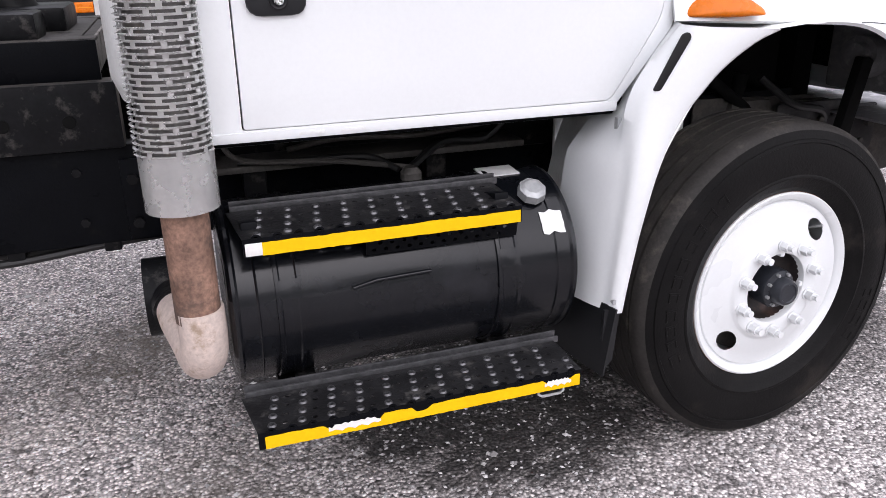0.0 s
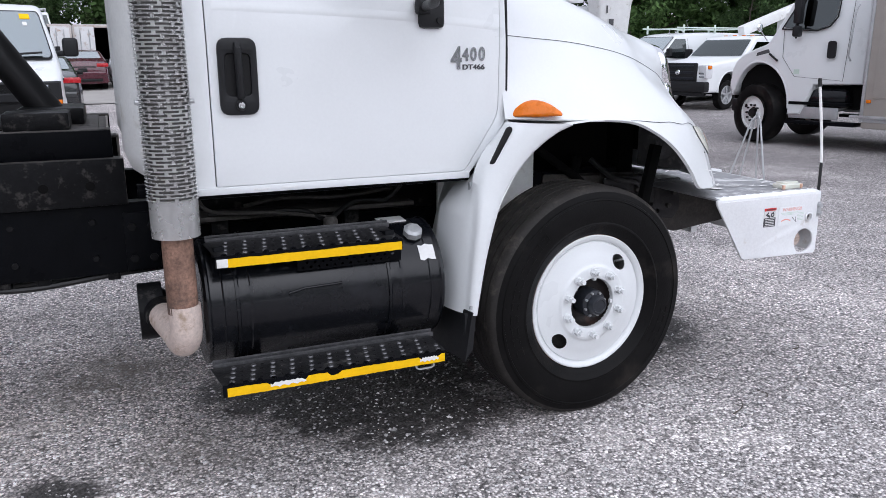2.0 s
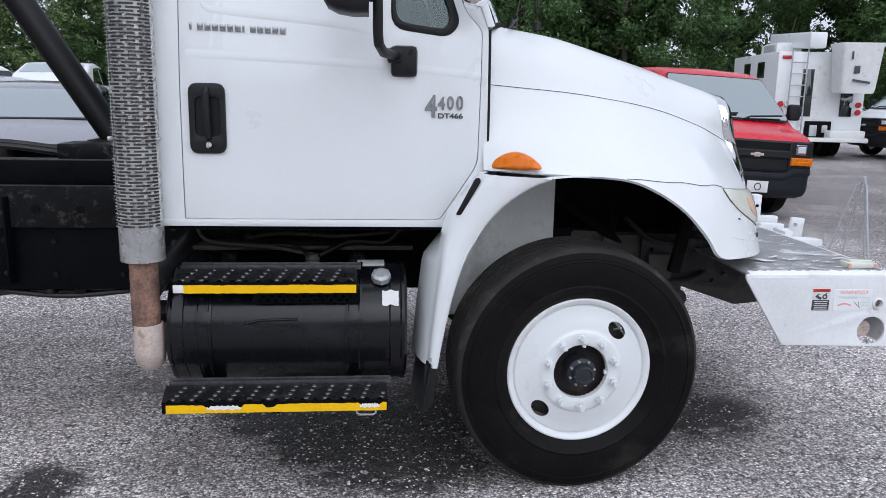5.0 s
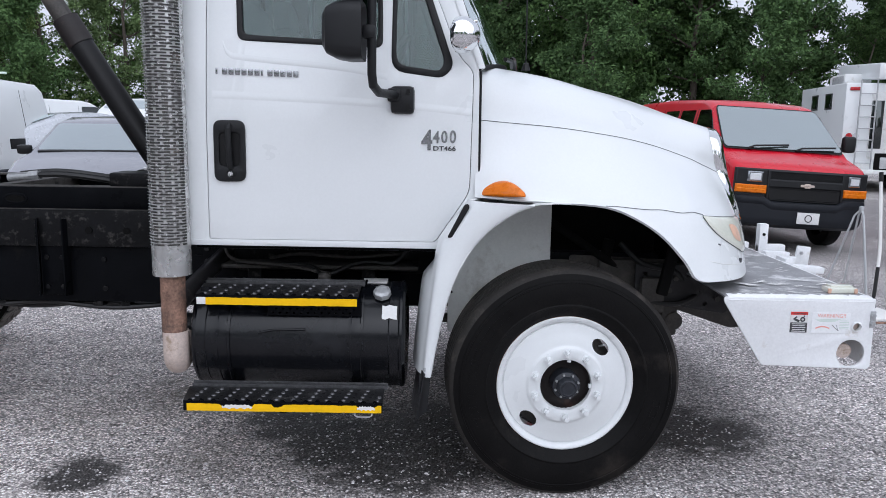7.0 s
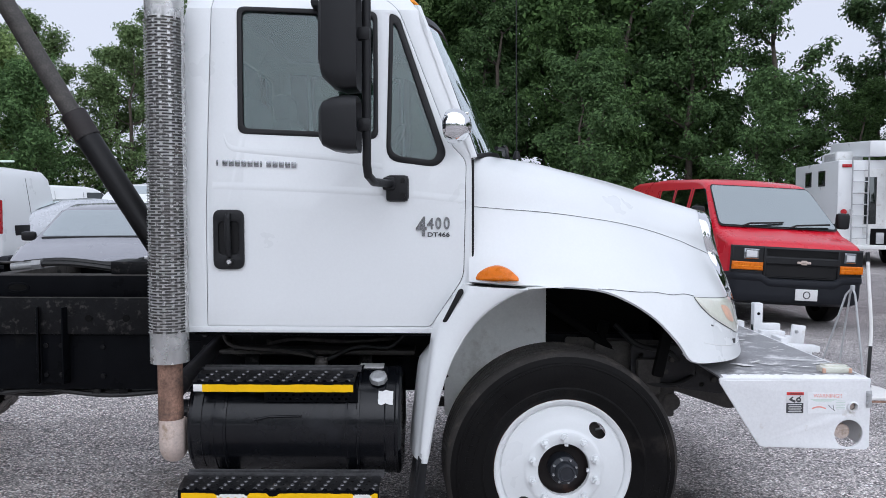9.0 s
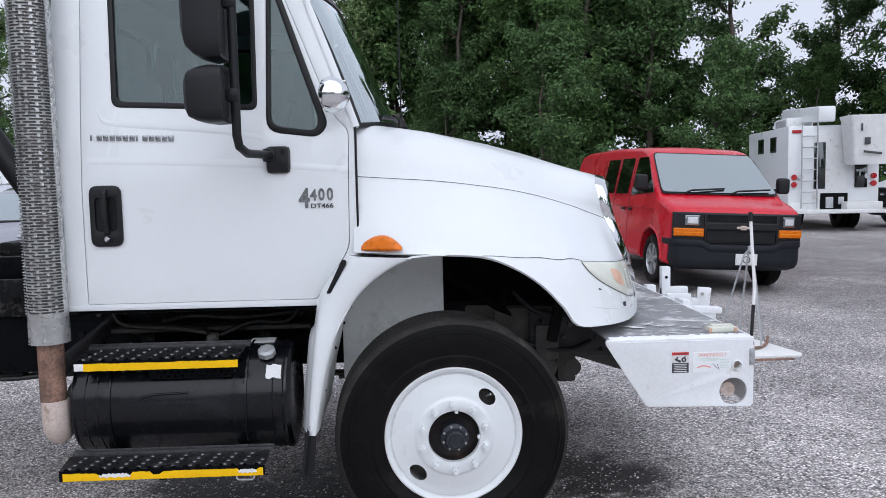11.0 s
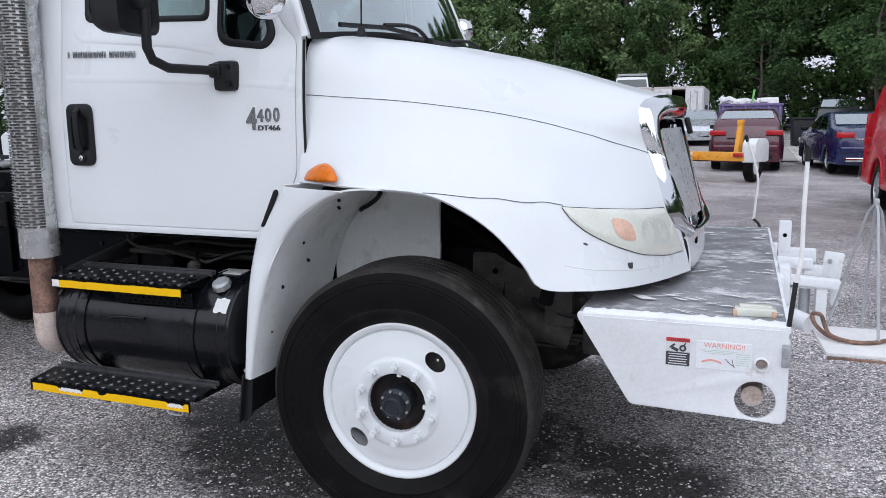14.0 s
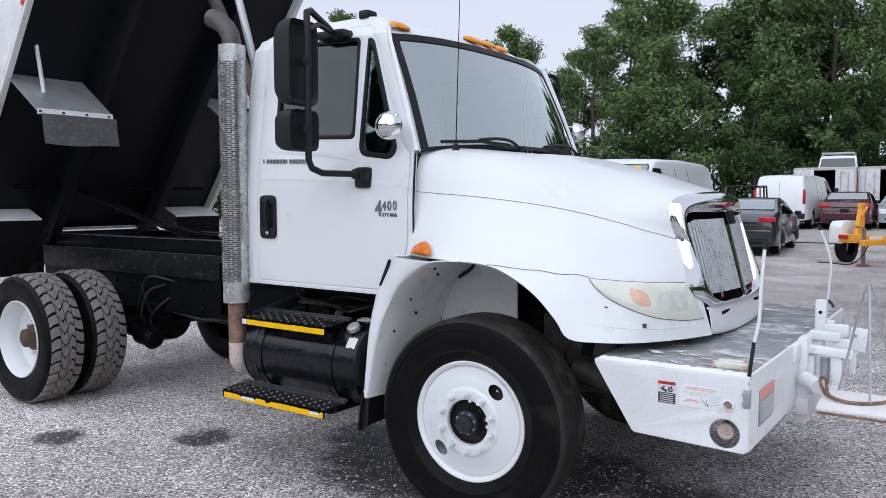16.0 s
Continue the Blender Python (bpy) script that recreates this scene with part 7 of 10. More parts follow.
# marker stakes on the bumper corners
for mirror in (False, True):
    pts = [(2.992, BY + 0.02, 0.83), (3.0, BY + 0.02, 0.93), (3.010, BY + 0.03, 1.04)]
    top_ = [(3.010, BY + 0.03, 1.035), (3.022, BY + 0.05, 1.12), (3.022, BY + 0.07, 1.25), (3.025, BY + 0.10, 1.40)]
    if mirror:
        pts = [(2.992, BY + 0.02, 0.83), (2.94, BY + 0.03, 0.93), (2.915, BY + 0.03, 0.955)]
        top_ = [(2.915, BY + 0.03, 0.955), (2.922, BY + 0.03, 1.06), (2.928, BY + 0.03, 1.175), (2.905, BY + 0.03, 1.28), (2.862, BY + 0.03, 1.40)]
    fp = (lambda p: far(p)) if mirror else (lambda p: p)
    sk = part("marker_stake", Build().tube([fp(p) for p in pts], 0.0075, 10), "hose", truck, "bendable white bumper marker stake")
    part("stake_tube", Build().tube([fp(p) for p in smooth_curve(top_, 4)], 0.0068, 10), "tape_white", sk)
    part("stake_tip", Build().tube([fp(p) for p in (((2.862, BY + 0.03, 1.395), (2.85, BY + 0.03, 1.43)) if mirror else ((3.025, BY + 0.10, 1.40), (3.027, BY + 0.108, 1.44)))], 0.009, 10), "trim", sk)
    part("stake_clamp", Build().box(fp((2.994, BY + 0.012, 0.815)), (0.026, 0.03, 0.075), 0.005).rod(fp((2.99, BY - 0.004, 0.835)), fp((2.99, BY - 0.018, 0.835)), 0.010, seg=6).rod(fp((2.99, BY - 0.004, 0.80)), fp((2.99, BY - 0.018, 0.80)), 0.010, seg=6), "galv", sk)

# ---- plough hitch on the bumper's front ----
hitch = part("plough_hitch", Build().box((3.025, 2.72, 0.715), (0.045, 0.13, 0.42), 0.008).box((3.03, 3.35, 0.72), (0.06, 0.07, 0.40), 0.006).box((3.035, 3.02, 0.60), (0.06, 0.80, 0.08), 0.008), "white_bumper", truck, "white painted steel plough hitch")
part("hitch_post", Build().box((3.036, 3.07, 0.975), (0.052, 0.055, 0.185), 0.006).box((3.09, 3.07, 0.915), (0.16, 0.05, 0.06), 0.008), "white_bumper", hitch)
# flat black disc painted as the hole's shade
part("post_hole", Build().rod((3.036, 3.039, 1.005), (3.036, 3.045, 1.005), 0.009, seg=12), "dark", hitch)
part("hitch_arm", Build().box((3.075, 2.95, 0.898), (0.145, 0.05, 0.045), 0.008, (0, 2, 4)).box((3.045, 2.97, 0.86), (0.05, 0.06, 0.06), 0.006), "white_bumper", hitch)
part("hitch_plate", Build().box((3.228, 2.95, 0.895), (0.078, 0.022, 0.115), 0.006, (0, 6, 0)).box((3.16, 2.965, 0.862), (0.09, 0.05, 0.05), 0.006), "white_bumper", hitch)
part("hitch_bar", Build().box((3.13, 2.72, 0.862), (0.215, 0.07, 0.036), 0.008, (0, 4, 3)), "white_bumper", hitch)
part("hitch_bolt", Build().rod((3.215, 2.938, 0.915), (3.215, 2.928, 0.915), 0.010, seg=6), "galv", hitch)
part("hitch_bracket", Build().box((3.055, 2.74, 0.765), (0.028, 0.07, 0.165), 0.006).box((3.170, 2.74, 0.765), (0.042, 0.08, 0.165), 0.006).box((3.115, 2.74, 0.84), (0.14, 0.07, 0.014), 0.004).box((3.115, 2.74, 0.69), (0.13, 0.09, 0.018), 0.004), "white_bumper", hitch)
part("hitch_pin", Build().rod((3.11, 2.76, 0.83), (3.11, 2.76, 0.70), 0.022, seg=14), "galv", hitch, "grey steel pin")
part("hitch_lug", Build().box((3.225, 2.80, 0.80), (0.03, 0.03, 0.10), 0.006).rod((3.04, 2.64, 0.735), (3.12, 2.56, 0.72), 0.036, seg=18), "white_bumper", hitch)
part("corner_cap", Build().box((2.995, 2.60, 0.862), (0.05, 0.10, 0.085), 0.012), "white_bumper", hitch)
board = part("hitch_board", Build().plate(rounded([(3.155, 2.265), (3.47, 2.275), (3.50, 2.30), (3.42, 2.66), (3.13, 2.66)], 0.012), [], 0.014, 0.003, lambda u, v, w: (u, v, 0.680 + w)), "tape_white", hitch, "flat white board held on the hitch")
part("board_edge", Build().box((3.30, 2.270, 0.672), (0.28, 0.006, 0.010), 0.002), "rust", board)
apex = Vector((3.315, 2.52, 1.215))
stand = Build()
for x, y in ((3.192, 2.64), (3.315, 2.655), (3.345, 2.43), (3.43, 2.60)):
    stand.tube([(x, y, 0.70), tuple(Vector((x, y, 0.70)).lerp(apex + Vector(((x - 3.31) * 0.12, (y - 2.52) * 0.12, 0)), 0.93)), tuple(apex)], 0.0055, 8)
part("wire_stand", stand.box(apex, (0.02, 0.02, 0.03), 0.006), "galv", board, "thin bent wire stand")
part("wire_rope", Build().tube(smooth_curve([(3.215, 2.41, 0.705), (3.17, 2.45, 0.712), (3.135, 2.52, 0.735), (3.128, 2.55, 0.765), (3.155, 2.52, 0.770), (3.165, 2.47, 0.745), (3.185, 2.43, 0.715), (3.25, 2.40, 0.704), (3.33, 2.42, 0.703), (3.40, 2.50, 0.704), (3.455, 2.60, 0.720)], 7), 0.008, 8), "rust", hitch, "rusty looped cable")

# ---- raised dump body ----
HX, HZ, UP = -3.52, 1.30, 54.5
LEN = 3.45
m_bed = Matrix.Translation((HX, 0, HZ)) @ Matrix.Rotation(radians(-UP), 4, "Y")


def bed(b):
    return b.move(m_bed)


W0, W1 = 1.66, 2 * YC - 1.66
dump = part("dump_body", bed(Build().box((LEN / 2, YC, 0.03), (LEN, W1 - W0, 0.012), 0.003)), "dump", truck, "black underside of the raised dump body")
sides = Build()
for y in (W0, W1):
    sides.box((LEN / 2, y, 0.42), (LEN, 0.02, 0.80), 0.004)
sides.box((LEN, YC, 0.60), (0.02, W1 - W0, 1.15), 0.004).box((0.0, YC, 0.42), (0.03, W1 - W0, 0.80), 0.004)
part("body_side", bed(sides), "white_old", dump, "white dump body sides")
ls = Build()
for y in (2.40, 2 * YC - 2.40):
    ls.box((LEN / 2, y, -0.08), (LEN, 0.10, 0.20), 0.01)
part("long_sill", bed(ls), "dump", dump)
rail = Build()
for y in (W0, W1):
    rail.box((LEN / 2, y, -0.01), (LEN, 0.05, 0.09), 0.006)
part("side_rail", bed(rail), "white_old", dump, "grey-white lower side rail")
for k in range(5):
    part("reflective_tape", bed(Build().box((0.5 + 0.6 * k, W0 - 0.0265, 0.0), (0.28, 0.003, 0.05), 0.001)), "red_ink" if k % 2 else "tape_white", dump)
part("hoist_cross_tube", bed(Build().rod((2.75, 2.3, -0.14), (2.75, 2 * YC - 2.3, -0.14), 0.06)), "dump", dump)
part("body_hinge", Build().rod((HX, 2.2, HZ - 0.06), (HX, 2 * YC - 2.2, HZ - 0.06), 0.05).box((HX, 2.40, HZ - 0.12), (0.2, 0.10, 0.22), 0.02).box((HX, 2 * YC - 2.40, HZ - 0.12), (0.2, 0.10, 0.22), 0.02), "dump", dump)
props = Build().rod((-1.9, 2.45, 1.28), (-1.2, 2.5, 1.29), 0.012).rod((-3.05, 2.50, 1.67), (-1.55, 2.58, 1.28), 0.024).rod((-3.14, 1.95, 1.705), (-3.14, 3.9, 1.700), 0.022).tube(smooth_curve([(-2.2, 2.5, 1.32), (-1.8, 2.45, 1.40), (-1.4, 2.5, 1.33), (-1.2, 2.6, 1.30)], 6), 0.018, 8)
part("body_prop", props, "black", truck, "black props and lines under the body")
for mirror in (False, True):
    def mm(p):
        return far(p) if mirror else p
    top_pl = [(-2.74, W0, 2.66), (-2.74, 2.30, 2.66), (-2.20, 2.30, 2.285), (-2.20, W0 + 0.02, 2.275)]
    fb = part("body_fender", Build().face([mm(p) for p in top_pl]).thick(0.006), "galv", dump, "grey steel splash plate")
    part("fender_strip", Build().grid([[mm((-2.19, y, 2.29)) for y in (W0 + 0.02, 1.98, 2.30)], [mm((-2.185, y, 2.245)) for y in (W0 + 0.02, 1.98, 2.30)]]).thick(0.006), "white_old", fb)
    sb = Build()
    for y in (1.70, 1.88, 2.07, 2.26):
        sb.rod(mm((-2.18, y, 2.268)), mm((-2.168, y, 2.268)), 0.010, seg=6)
    part("strip_bolt", sb, "cast", fb)
    part("fender_flap", Build().grid([[mm((-2.175 + dx, y, z + 0.01 * math.sin(y * 9) * (z < 2.1))) for y in (W0 + 0.05, 1.80, 1.98, 2.15, 2.32)] for z, dx in ((2.25, 0), (2.14, 0.012), (2.02, 0.035))]).thick(0.008), "flap", fb, "scratched grey rubber flap")
    part("fender_stay", Build().rod(mm((-2.42, 1.86, 2.44)), mm((-2.50, 1.84, 2.93)), 0.016), "white_old", fb)
    lowp = part("rear_fender", Build().face([mm(p) for p in ((-3.62, W0, 1.60), (-3.62, 2.20, 1.60), (-3.2, 2.20, 1.43), (-3.2, W0, 1.43))]).thick(0.006), "tape_white", truck, "pale dusty rear splash plate")
    part("fender_strip", Build().box(mm((-3.19, 1.93, 1.415)), (0.01, 0.54, 0.03), 0.002), "white_old", lowp)
    part("fender_flap", Build().box(mm((-3.18, 1.93, 1.17)), (0.012, 0.54, 0.48), 0.003), "rubber", lowp, "black rubber flap")


# ---- parked vehicles ----
def arched(top, bottom, wheels, r, rear, front):
    """A side outline: top runs from the front to the rear, then the lower edge comes back over the wheel arches."""
    pts = list(top)
    pts.append((rear, bottom))
    for wx in sorted(wheels):
        pts += [(wx - r, bottom)] + [(wx + r * math.cos(radians(a)), bottom + 0.06 + r * math.sin(radians(a))) for a in (172, 150, 120, 90, 60, 30, 8)] + [(wx + r, bottom)]
    pts.append((front, bottom))
    return pts


class Body:
    """A vehicle body between two equal side outlines, rounded at its edges, leaning in above the belt."""

    def __init__(self, outline, half, belt, top, lean, ends, nose=0.06, bow=0.0, edge=0.07):
        self.bow, self.edge = bow, edge
        self.o, self.half, self.belt, self.top, self.lean, self.ends, self.nose = outline, half, belt, top, lean, ends, nose

    def y(self, x, z):
        k = max(0, (z - self.belt) / (self.top - self.belt))
        a, b = self.ends
        e = max(0, (x - (b - 0.7)) / 0.7, ((a + 0.5) - x) / 0.5)
        return self.half * (1 - self.lean * k ** 1.15) * (1 - self.nose * min(1, e) ** 2)

    def build(self, inset=0.045):
        n = len(self.o)
        pts = [Vector(p) for p in self.o]
        area = sum(pts[i].x * pts[(i + 1) % n].y - pts[(i + 1) % n].x * pts[i].y for i in range(n))
        sgn = 1 if area > 0 else -1
        norms = []
        for i in range(n):
            d = (pts[(i + 1) % n] - pts[i - 1])
            norms.append(Vector((-d.y, d.x)).normalized() * sgn if d.length > 1e-6 else Vector((0, 0)))
        rings = []
        e = self.edge / self.half
        round_ = [(1 - e * (1 - math.cos(radians(a))), inset * 1.5 * (1 - math.sin(radians(a)))) for a in (0, 18, 36, 54, 72, 90)]
        crown = [(0.72, -0.006), (0.4, -0.016), (0.0, -0.022)]
        half_ = round_ + crown
        for s, off in [(-f, o) for f, o in half_] + [(f, o) for f, o in half_[-2::-1]]:
            ring = []
            for p, nn in zip(pts, norms):
                q = p + nn * off
                k = min(1, max(0, (q.x - (self.ends[1] - 0.55)) / 0.55))
                ring.append(Vector((q.x - self.bow * k * abs(s) ** 3, s * self.y(q.x, q.y), q.y)))
            rings.append(ring)
        b = Build()
        vs = [[b.bm.verts.new(p) for p in r] for r in rings]
        for r, q in zip(vs, vs[1:]):
            for k in range(n):
                b.bm.faces.new((r[k], r[(k + 1) % n], q[(k + 1) % n], q[k]))
        b.bm.faces.new(vs[0])
        b.bm.faces.new(vs[-1][::-1])
        return b

    def side_panel(self, poly, out, s, depth=0.006, r=0.03):
        """A flat piece on one side; s is -1 or 1."""
        return Build().plate(rounded(poly, r), [], depth, 0, lambda u, v, w: (u, s * (self.y(u, v) + out + w - 0.004), v), [((0, z, 0), (0, 1, 0)) for z in (1.3, 1.6, 1.9)])

    def across(self, p0, p1, f0=-0.9, f1=0.9, out=0.008, bow=0.03, n=10, corner=0.05):
        """A sheet across the body along the outline's edge from p0 to p1 (x, z)."""
        p0, p1 = Vector(p0), Vector(p1)
        d = (p1 - p0)
        nn = Vector((d.y, -d.x)).normalized()
        if nn.y < -0.2:
            nn = -nn
        rows = []
        for t in (0, 0.015, 0.05, 0.1, 0.35, 0.65, 0.9, 0.95, 0.985, 1):
            p = p0 + d * t + nn * out
            c = max(0, 1 - min(t, 1 - t) / 0.1)
            c = corner * (1 - math.sqrt(1 - c * c))
            row = []
            for k in range(n + 1):
                f = f0 + c + (f1 - f0 - 2 * c) * k / n
                row.append(Vector((p.x + bow * (1 - f * f) * (1 if nn.x > 0 else -1) * 0.4, f * self.y(p.x, p.y), p.y + 0.004)))
            rows.append(row)
        return Build().grid(rows)


def road_wheel(root, x, y, r, s, rim="rim_silver", spokes=6):
    """One wheel of a car; s is the side it faces (-1 or 1)."""
    w = part("wheel", Build().lathe([(r * 0.62, -0.10 * s), (r * 0.64, 0.03 * s), (r * 0.70, 0.045 * s), (r * 0.88, 0.05 * s), (r * 0.97, 0.035 * s), (r, 0.01 * s), (r, -0.15 * s), (r * 0.9, -0.17 * s), (r * 0.6, -0.17 * s)], (x, y, r), "y", 36), "rubber", root, "black tyre on a metal wheel")
    part("rim", Build().lathe([(r * 0.645, 0.032 * s), (r * 0.62, 0.035 * s), (r * 0.58, 0.0), (r * 0.55, -0.05 * s), (0.004, -0.055 * s)], (x, y, r), "y", 30), rim, w)
    sp = Build()
    for k in range(spokes):
        a = k * math.tau / spokes + 0.3
        sp.box((x + r * 0.32 * math.cos(a), y + 0.012 * s, r + r * 0.32 * math.sin(a)), (r * 0.56, 0.03, r * 0.14), 0.008, (0, -math.degrees(a), 0))
    sp.lathe([(r * 0.16, -0.02 * s), (r * 0.15, 0.03 * s), (0.004, 0.034 * s)], (x, y, r), "y", 18)
    part("spoke", sp, rim, w)
    return w


def nose_x(y):
    """How far a van's front falls back away from its middle."""
    return -0.14 * min(1, abs(y) / 0.97) ** 3


def bent(y0, y1, z0, z1, x, depth=0.05, lip=0.012, n=10):
    """A piece across a van's bowed front, with rounded edges."""
    ys = [y0, y0, y0 + lip] + [y0 + lip + (y1 - y0 - 2 * lip) * k / n for k in range(1, n)] + [y1 - lip, y1, y1]
    rows = []
    for z, d in ((z0, depth), (z0, lip), (z0 + lip, 0), (z1 - lip, 0), (z1, lip), (z1, depth)):
        rows.append([(x + nose_x(y) - (depth if k in (0, len(ys) - 1) else max(d, lip if k in (1, len(ys) - 2) else 0)), y, z) for k, y in enumerate(ys)])
    return Build().grid(rows)


def van_bumper():
    """A moulded bumper with an upper ledge, dipping under the grille and wrapping round both corners."""
    plan = [(0.99 + nose_x(0.97 * k / 14 * 0.9), 0.80 * k / 14) for k in range(15)] + [(0.875, 0.86), (0.835, 0.91), (0.78, 0.942), (0.70, 0.957), (0.48, 0.965)]
    plan = [(x, -y) for x, y in plan[:0:-1]] + plan
    rows = []
    for k, (x, y) in enumerate(plan):
        a, c = plan[max(0, k - 1)], plan[min(len(plan) - 1, k + 1)]
        nx, ny = c[1] - a[1], a[0] - c[0]
        ln = math.hypot(nx, ny)
        q = min(1, max(0, (abs(y) - 0.46) / 0.12))
        zt = 0.665 + 0.065 * q * q * (3 - 2 * q)
        rows.append([(x - nx / ln * d, y - ny / ln * d, z) for d, z in ((0.13, zt), (0.03, zt), (0.006, zt - 0.014), (0.0, zt - 0.05), (0.004, zt - 0.085), (0.022, zt - 0.11), (0.022, 0.45), (0.03, 0.40), (0.06, 0.345), (0.16, 0.30), (0.30, 0.30))])
    return Build().grid(rows)


def van(name, label, paint, at, turn, rack=False, windows=True, grille="plastic", sticker=False, lean=0.0):
    """A full-size van, origin under the middle of the front axle, x ahead."""
    root = thing(name, label, "van", at, turn)
    root.matrix_basis = pose(*at, 0, 0, turn) @ Matrix.Rotation(radians(lean), 4, "X")
    top = [(0.76, 0.42), (0.80, 0.58), (0.84, 0.72), (0.855, 0.80), (0.86, 1.02), (0.87, 1.075), (0.83, 1.125), (0.74, 1.165), (0.55, 1.215), (0.22, 1.30), (-0.10, 1.56), (-0.55, 1.93), (-0.70, 2.01), (-0.95, 2.06), (-2.5, 2.10), (-4.2, 2.08), (-4.55, 2.03), (-4.66, 1.90), (-4.76, 1.2), (-4.80, 0.75), (-4.80, 0.45)]
    bd = Body(arched(top, 0.34, (-3.43, 0.0), 0.44, -4.76, 0.72), 0.975, 1.15, 2.10, 0.19, (-4.8, 0.91), 0.05, 0.14, 0.10)
    body = part("body", bd.build(), paint, root, smooth=35)
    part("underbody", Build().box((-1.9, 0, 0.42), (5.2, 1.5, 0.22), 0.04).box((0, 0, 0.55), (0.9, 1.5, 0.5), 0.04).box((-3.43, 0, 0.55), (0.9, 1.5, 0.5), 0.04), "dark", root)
    for wx in (0.0, -3.43):
        for s in (-1, 1):
            road_wheel(root, wx, 0.895 * s, 0.365, s)
    ws = part("windscreen", bd.across((0.16, 1.36), (-0.56, 1.945), -0.93, 0.93, 0.012, 0.10), "van_glass", root, "wide windscreen")
    part("windscreen_surround", bd.across((0.185, 1.338), (-0.585, 1.965), -0.945, 0.945, 0.004, 0.10), "trim", root)
    part("dashboard", bd.across((0.15, 1.368), (-0.55, 1.937), -0.915, 0.915, 0.007, 0.10), "cabin", root)
    for y in (0.15, -0.55):
        part("wiper", Build().tube([(0.225, y, 1.36), (0.215, y + 0.1, 1.40), (0.16, y + 0.62, 1.435)], 0.014, 6), "trim", root)
    for s in (-1, 1):
        part("front_window", bd.side_panel([(0.02, 1.36), (-0.98, 1.30), (-0.98, 1.90), (-0.56, 1.90)], 0.004, s), "glass_dark", root, "dark side glass")
        if windows and s < 0:
            part("rear_window", bd.side_panel([(-1.16, 1.32), (-1.78, 1.32), (-1.78, 1.90), (-1.16, 1.90)], 0.004, s), "glass_dark", root, "dark side glass")
            part("rear_window", bd.side_panel([(-1.92, 1.32), (-2.56, 1.32), (-2.56, 1.90), (-1.92, 1.90)], 0.004, s), "glass_dark", root, "dark side glass")
        for x in (-1.07, -1.85, -2.68, 0.10):
            part("door_seam", Build().tube([(x, s * (bd.y(x, z) + 0.001), z) for z in (0.5, 0.9, 1.3, 1.6, 1.92) if not (x > 0 and z > 1.3)], 0.0035, 5), "seam", body)
        part("body_crease", Build().tube([(x, s * (bd.y(x, 1.12) + 0.002), 1.12) for x in (-4.5, -3, -1.5, 0.2)], 0.008, 5), paint, body)
        for x in (-0.92, -1.24):
            part("door_handle", Build().box((x, s * (bd.y(x, 1.1) + 0.015), 1.08), (0.14, 0.03, 0.04), 0.01), "trim", root)
        part("side_mirror", Build().box((-0.10, s * 1.105, 1.50), (0.12, 0.19, 0.24), 0.06, None, 3).box((-0.12, s * 1.00, 1.42), (0.06, 0.18, 0.07), 0.02), "plastic", root)
        arch = Build()
        for wx in (0.0, -3.43):
            arch.tube([(wx + 0.455 * math.cos(radians(a)), s * 0.955, 0.40 + 0.455 * math.sin(radians(a))) for a in range(0, 181, 12)], 0.030, 8)
        part("arch_lip", arch, paint, body)
        y0, y1 = sorted((s * 0.60, s * 0.79))
        lamp = part("headlight", bent(y0, y1, 0.915, 1.055, 0.948, 0.03), "lamp_bowl", root, "clear rectangular headlight")
        part("headlight_glass", bent(y0 + 0.025, y1 - 0.025, 0.94, 1.03, 0.953, 0.01, 0.006), "lens_clear", lamp)
        y0, y1 = sorted((s * 0.538, s * 0.925))
        part("indicator", bent(y0, y1, 0.765, 0.875, 0.950, 0.06), "amber", root, "amber indicator strip")
        part("indicator_rib", bent(y0 + 0.02, y1 - 0.02, 0.814, 0.822, 0.953, 0.01, 0.002), "amber_bright", root)
        part("tail_light", Build().box((-4.77, s * 0.90, 1.25), (0.06, 0.10, 0.55), 0.02), "red_lens", root, "tall red tail light")
    panel = part("grille_panel", bent(-0.93, 0.93, 0.66, 1.095, 0.925, 0.06, 0.02, 16), grille, root, "dark plastic grille surround")
    mesh_ = Build()
    for k in range(34):
        y = -0.47 + k * 0.0285
        for t in (45, -45):
            mesh_.box((0.926 + nose_x(y), y, 1.015), (0.014, 0.007, 0.11), 0.0, (t, 0, 0))
    part("grille_mesh", mesh_, "trim", panel)
    part("grille_frame", bent(-0.52, 0.52, 1.058, 1.078, 0.945, 0.03, 0.006), grille, panel)
    part("grille_bar", bent(-0.52, 0.52, 0.855, 0.965, 0.958, 0.05, 0.018), grille, panel, "broad dark crossbar")
    part("lower_mesh", bent(-0.50, 0.50, 0.69, 0.845, 0.932, 0.03, 0.01), "trim", panel)
    for s in (-1, 1):
        part("grille_upright", bent(min(s * 0.50, s * 0.535), max(s * 0.50, s * 0.535), 0.68, 1.08, 0.95, 0.04, 0.01, 2), grille, panel)
    part("grille_badge", Build().box((0.968, 0, 0.898), (0.02, 0.19, 0.032), 0.008).box((0.968, 0, 0.898), (0.02, 0.080, 0.062), 0.008), "elbow" if paint == "red" else "chrome", panel, "small metal badge")
    part("front_bumper", van_bumper(), "plastic_dark", root, "dark plastic bumper")
    part("bumper_core", Build().box((0.78, 0, 0.52), (0.16, 1.6, 0.30), 0.03), "dark", root)
    if sticker:
        part("screen_sticker", bd.across((-0.44, 1.846), (-0.52, 1.912), 0.66, 0.80, 0.018, 0.10, 4, 0.0), "yellow", ws, "yellow inspection sticker")
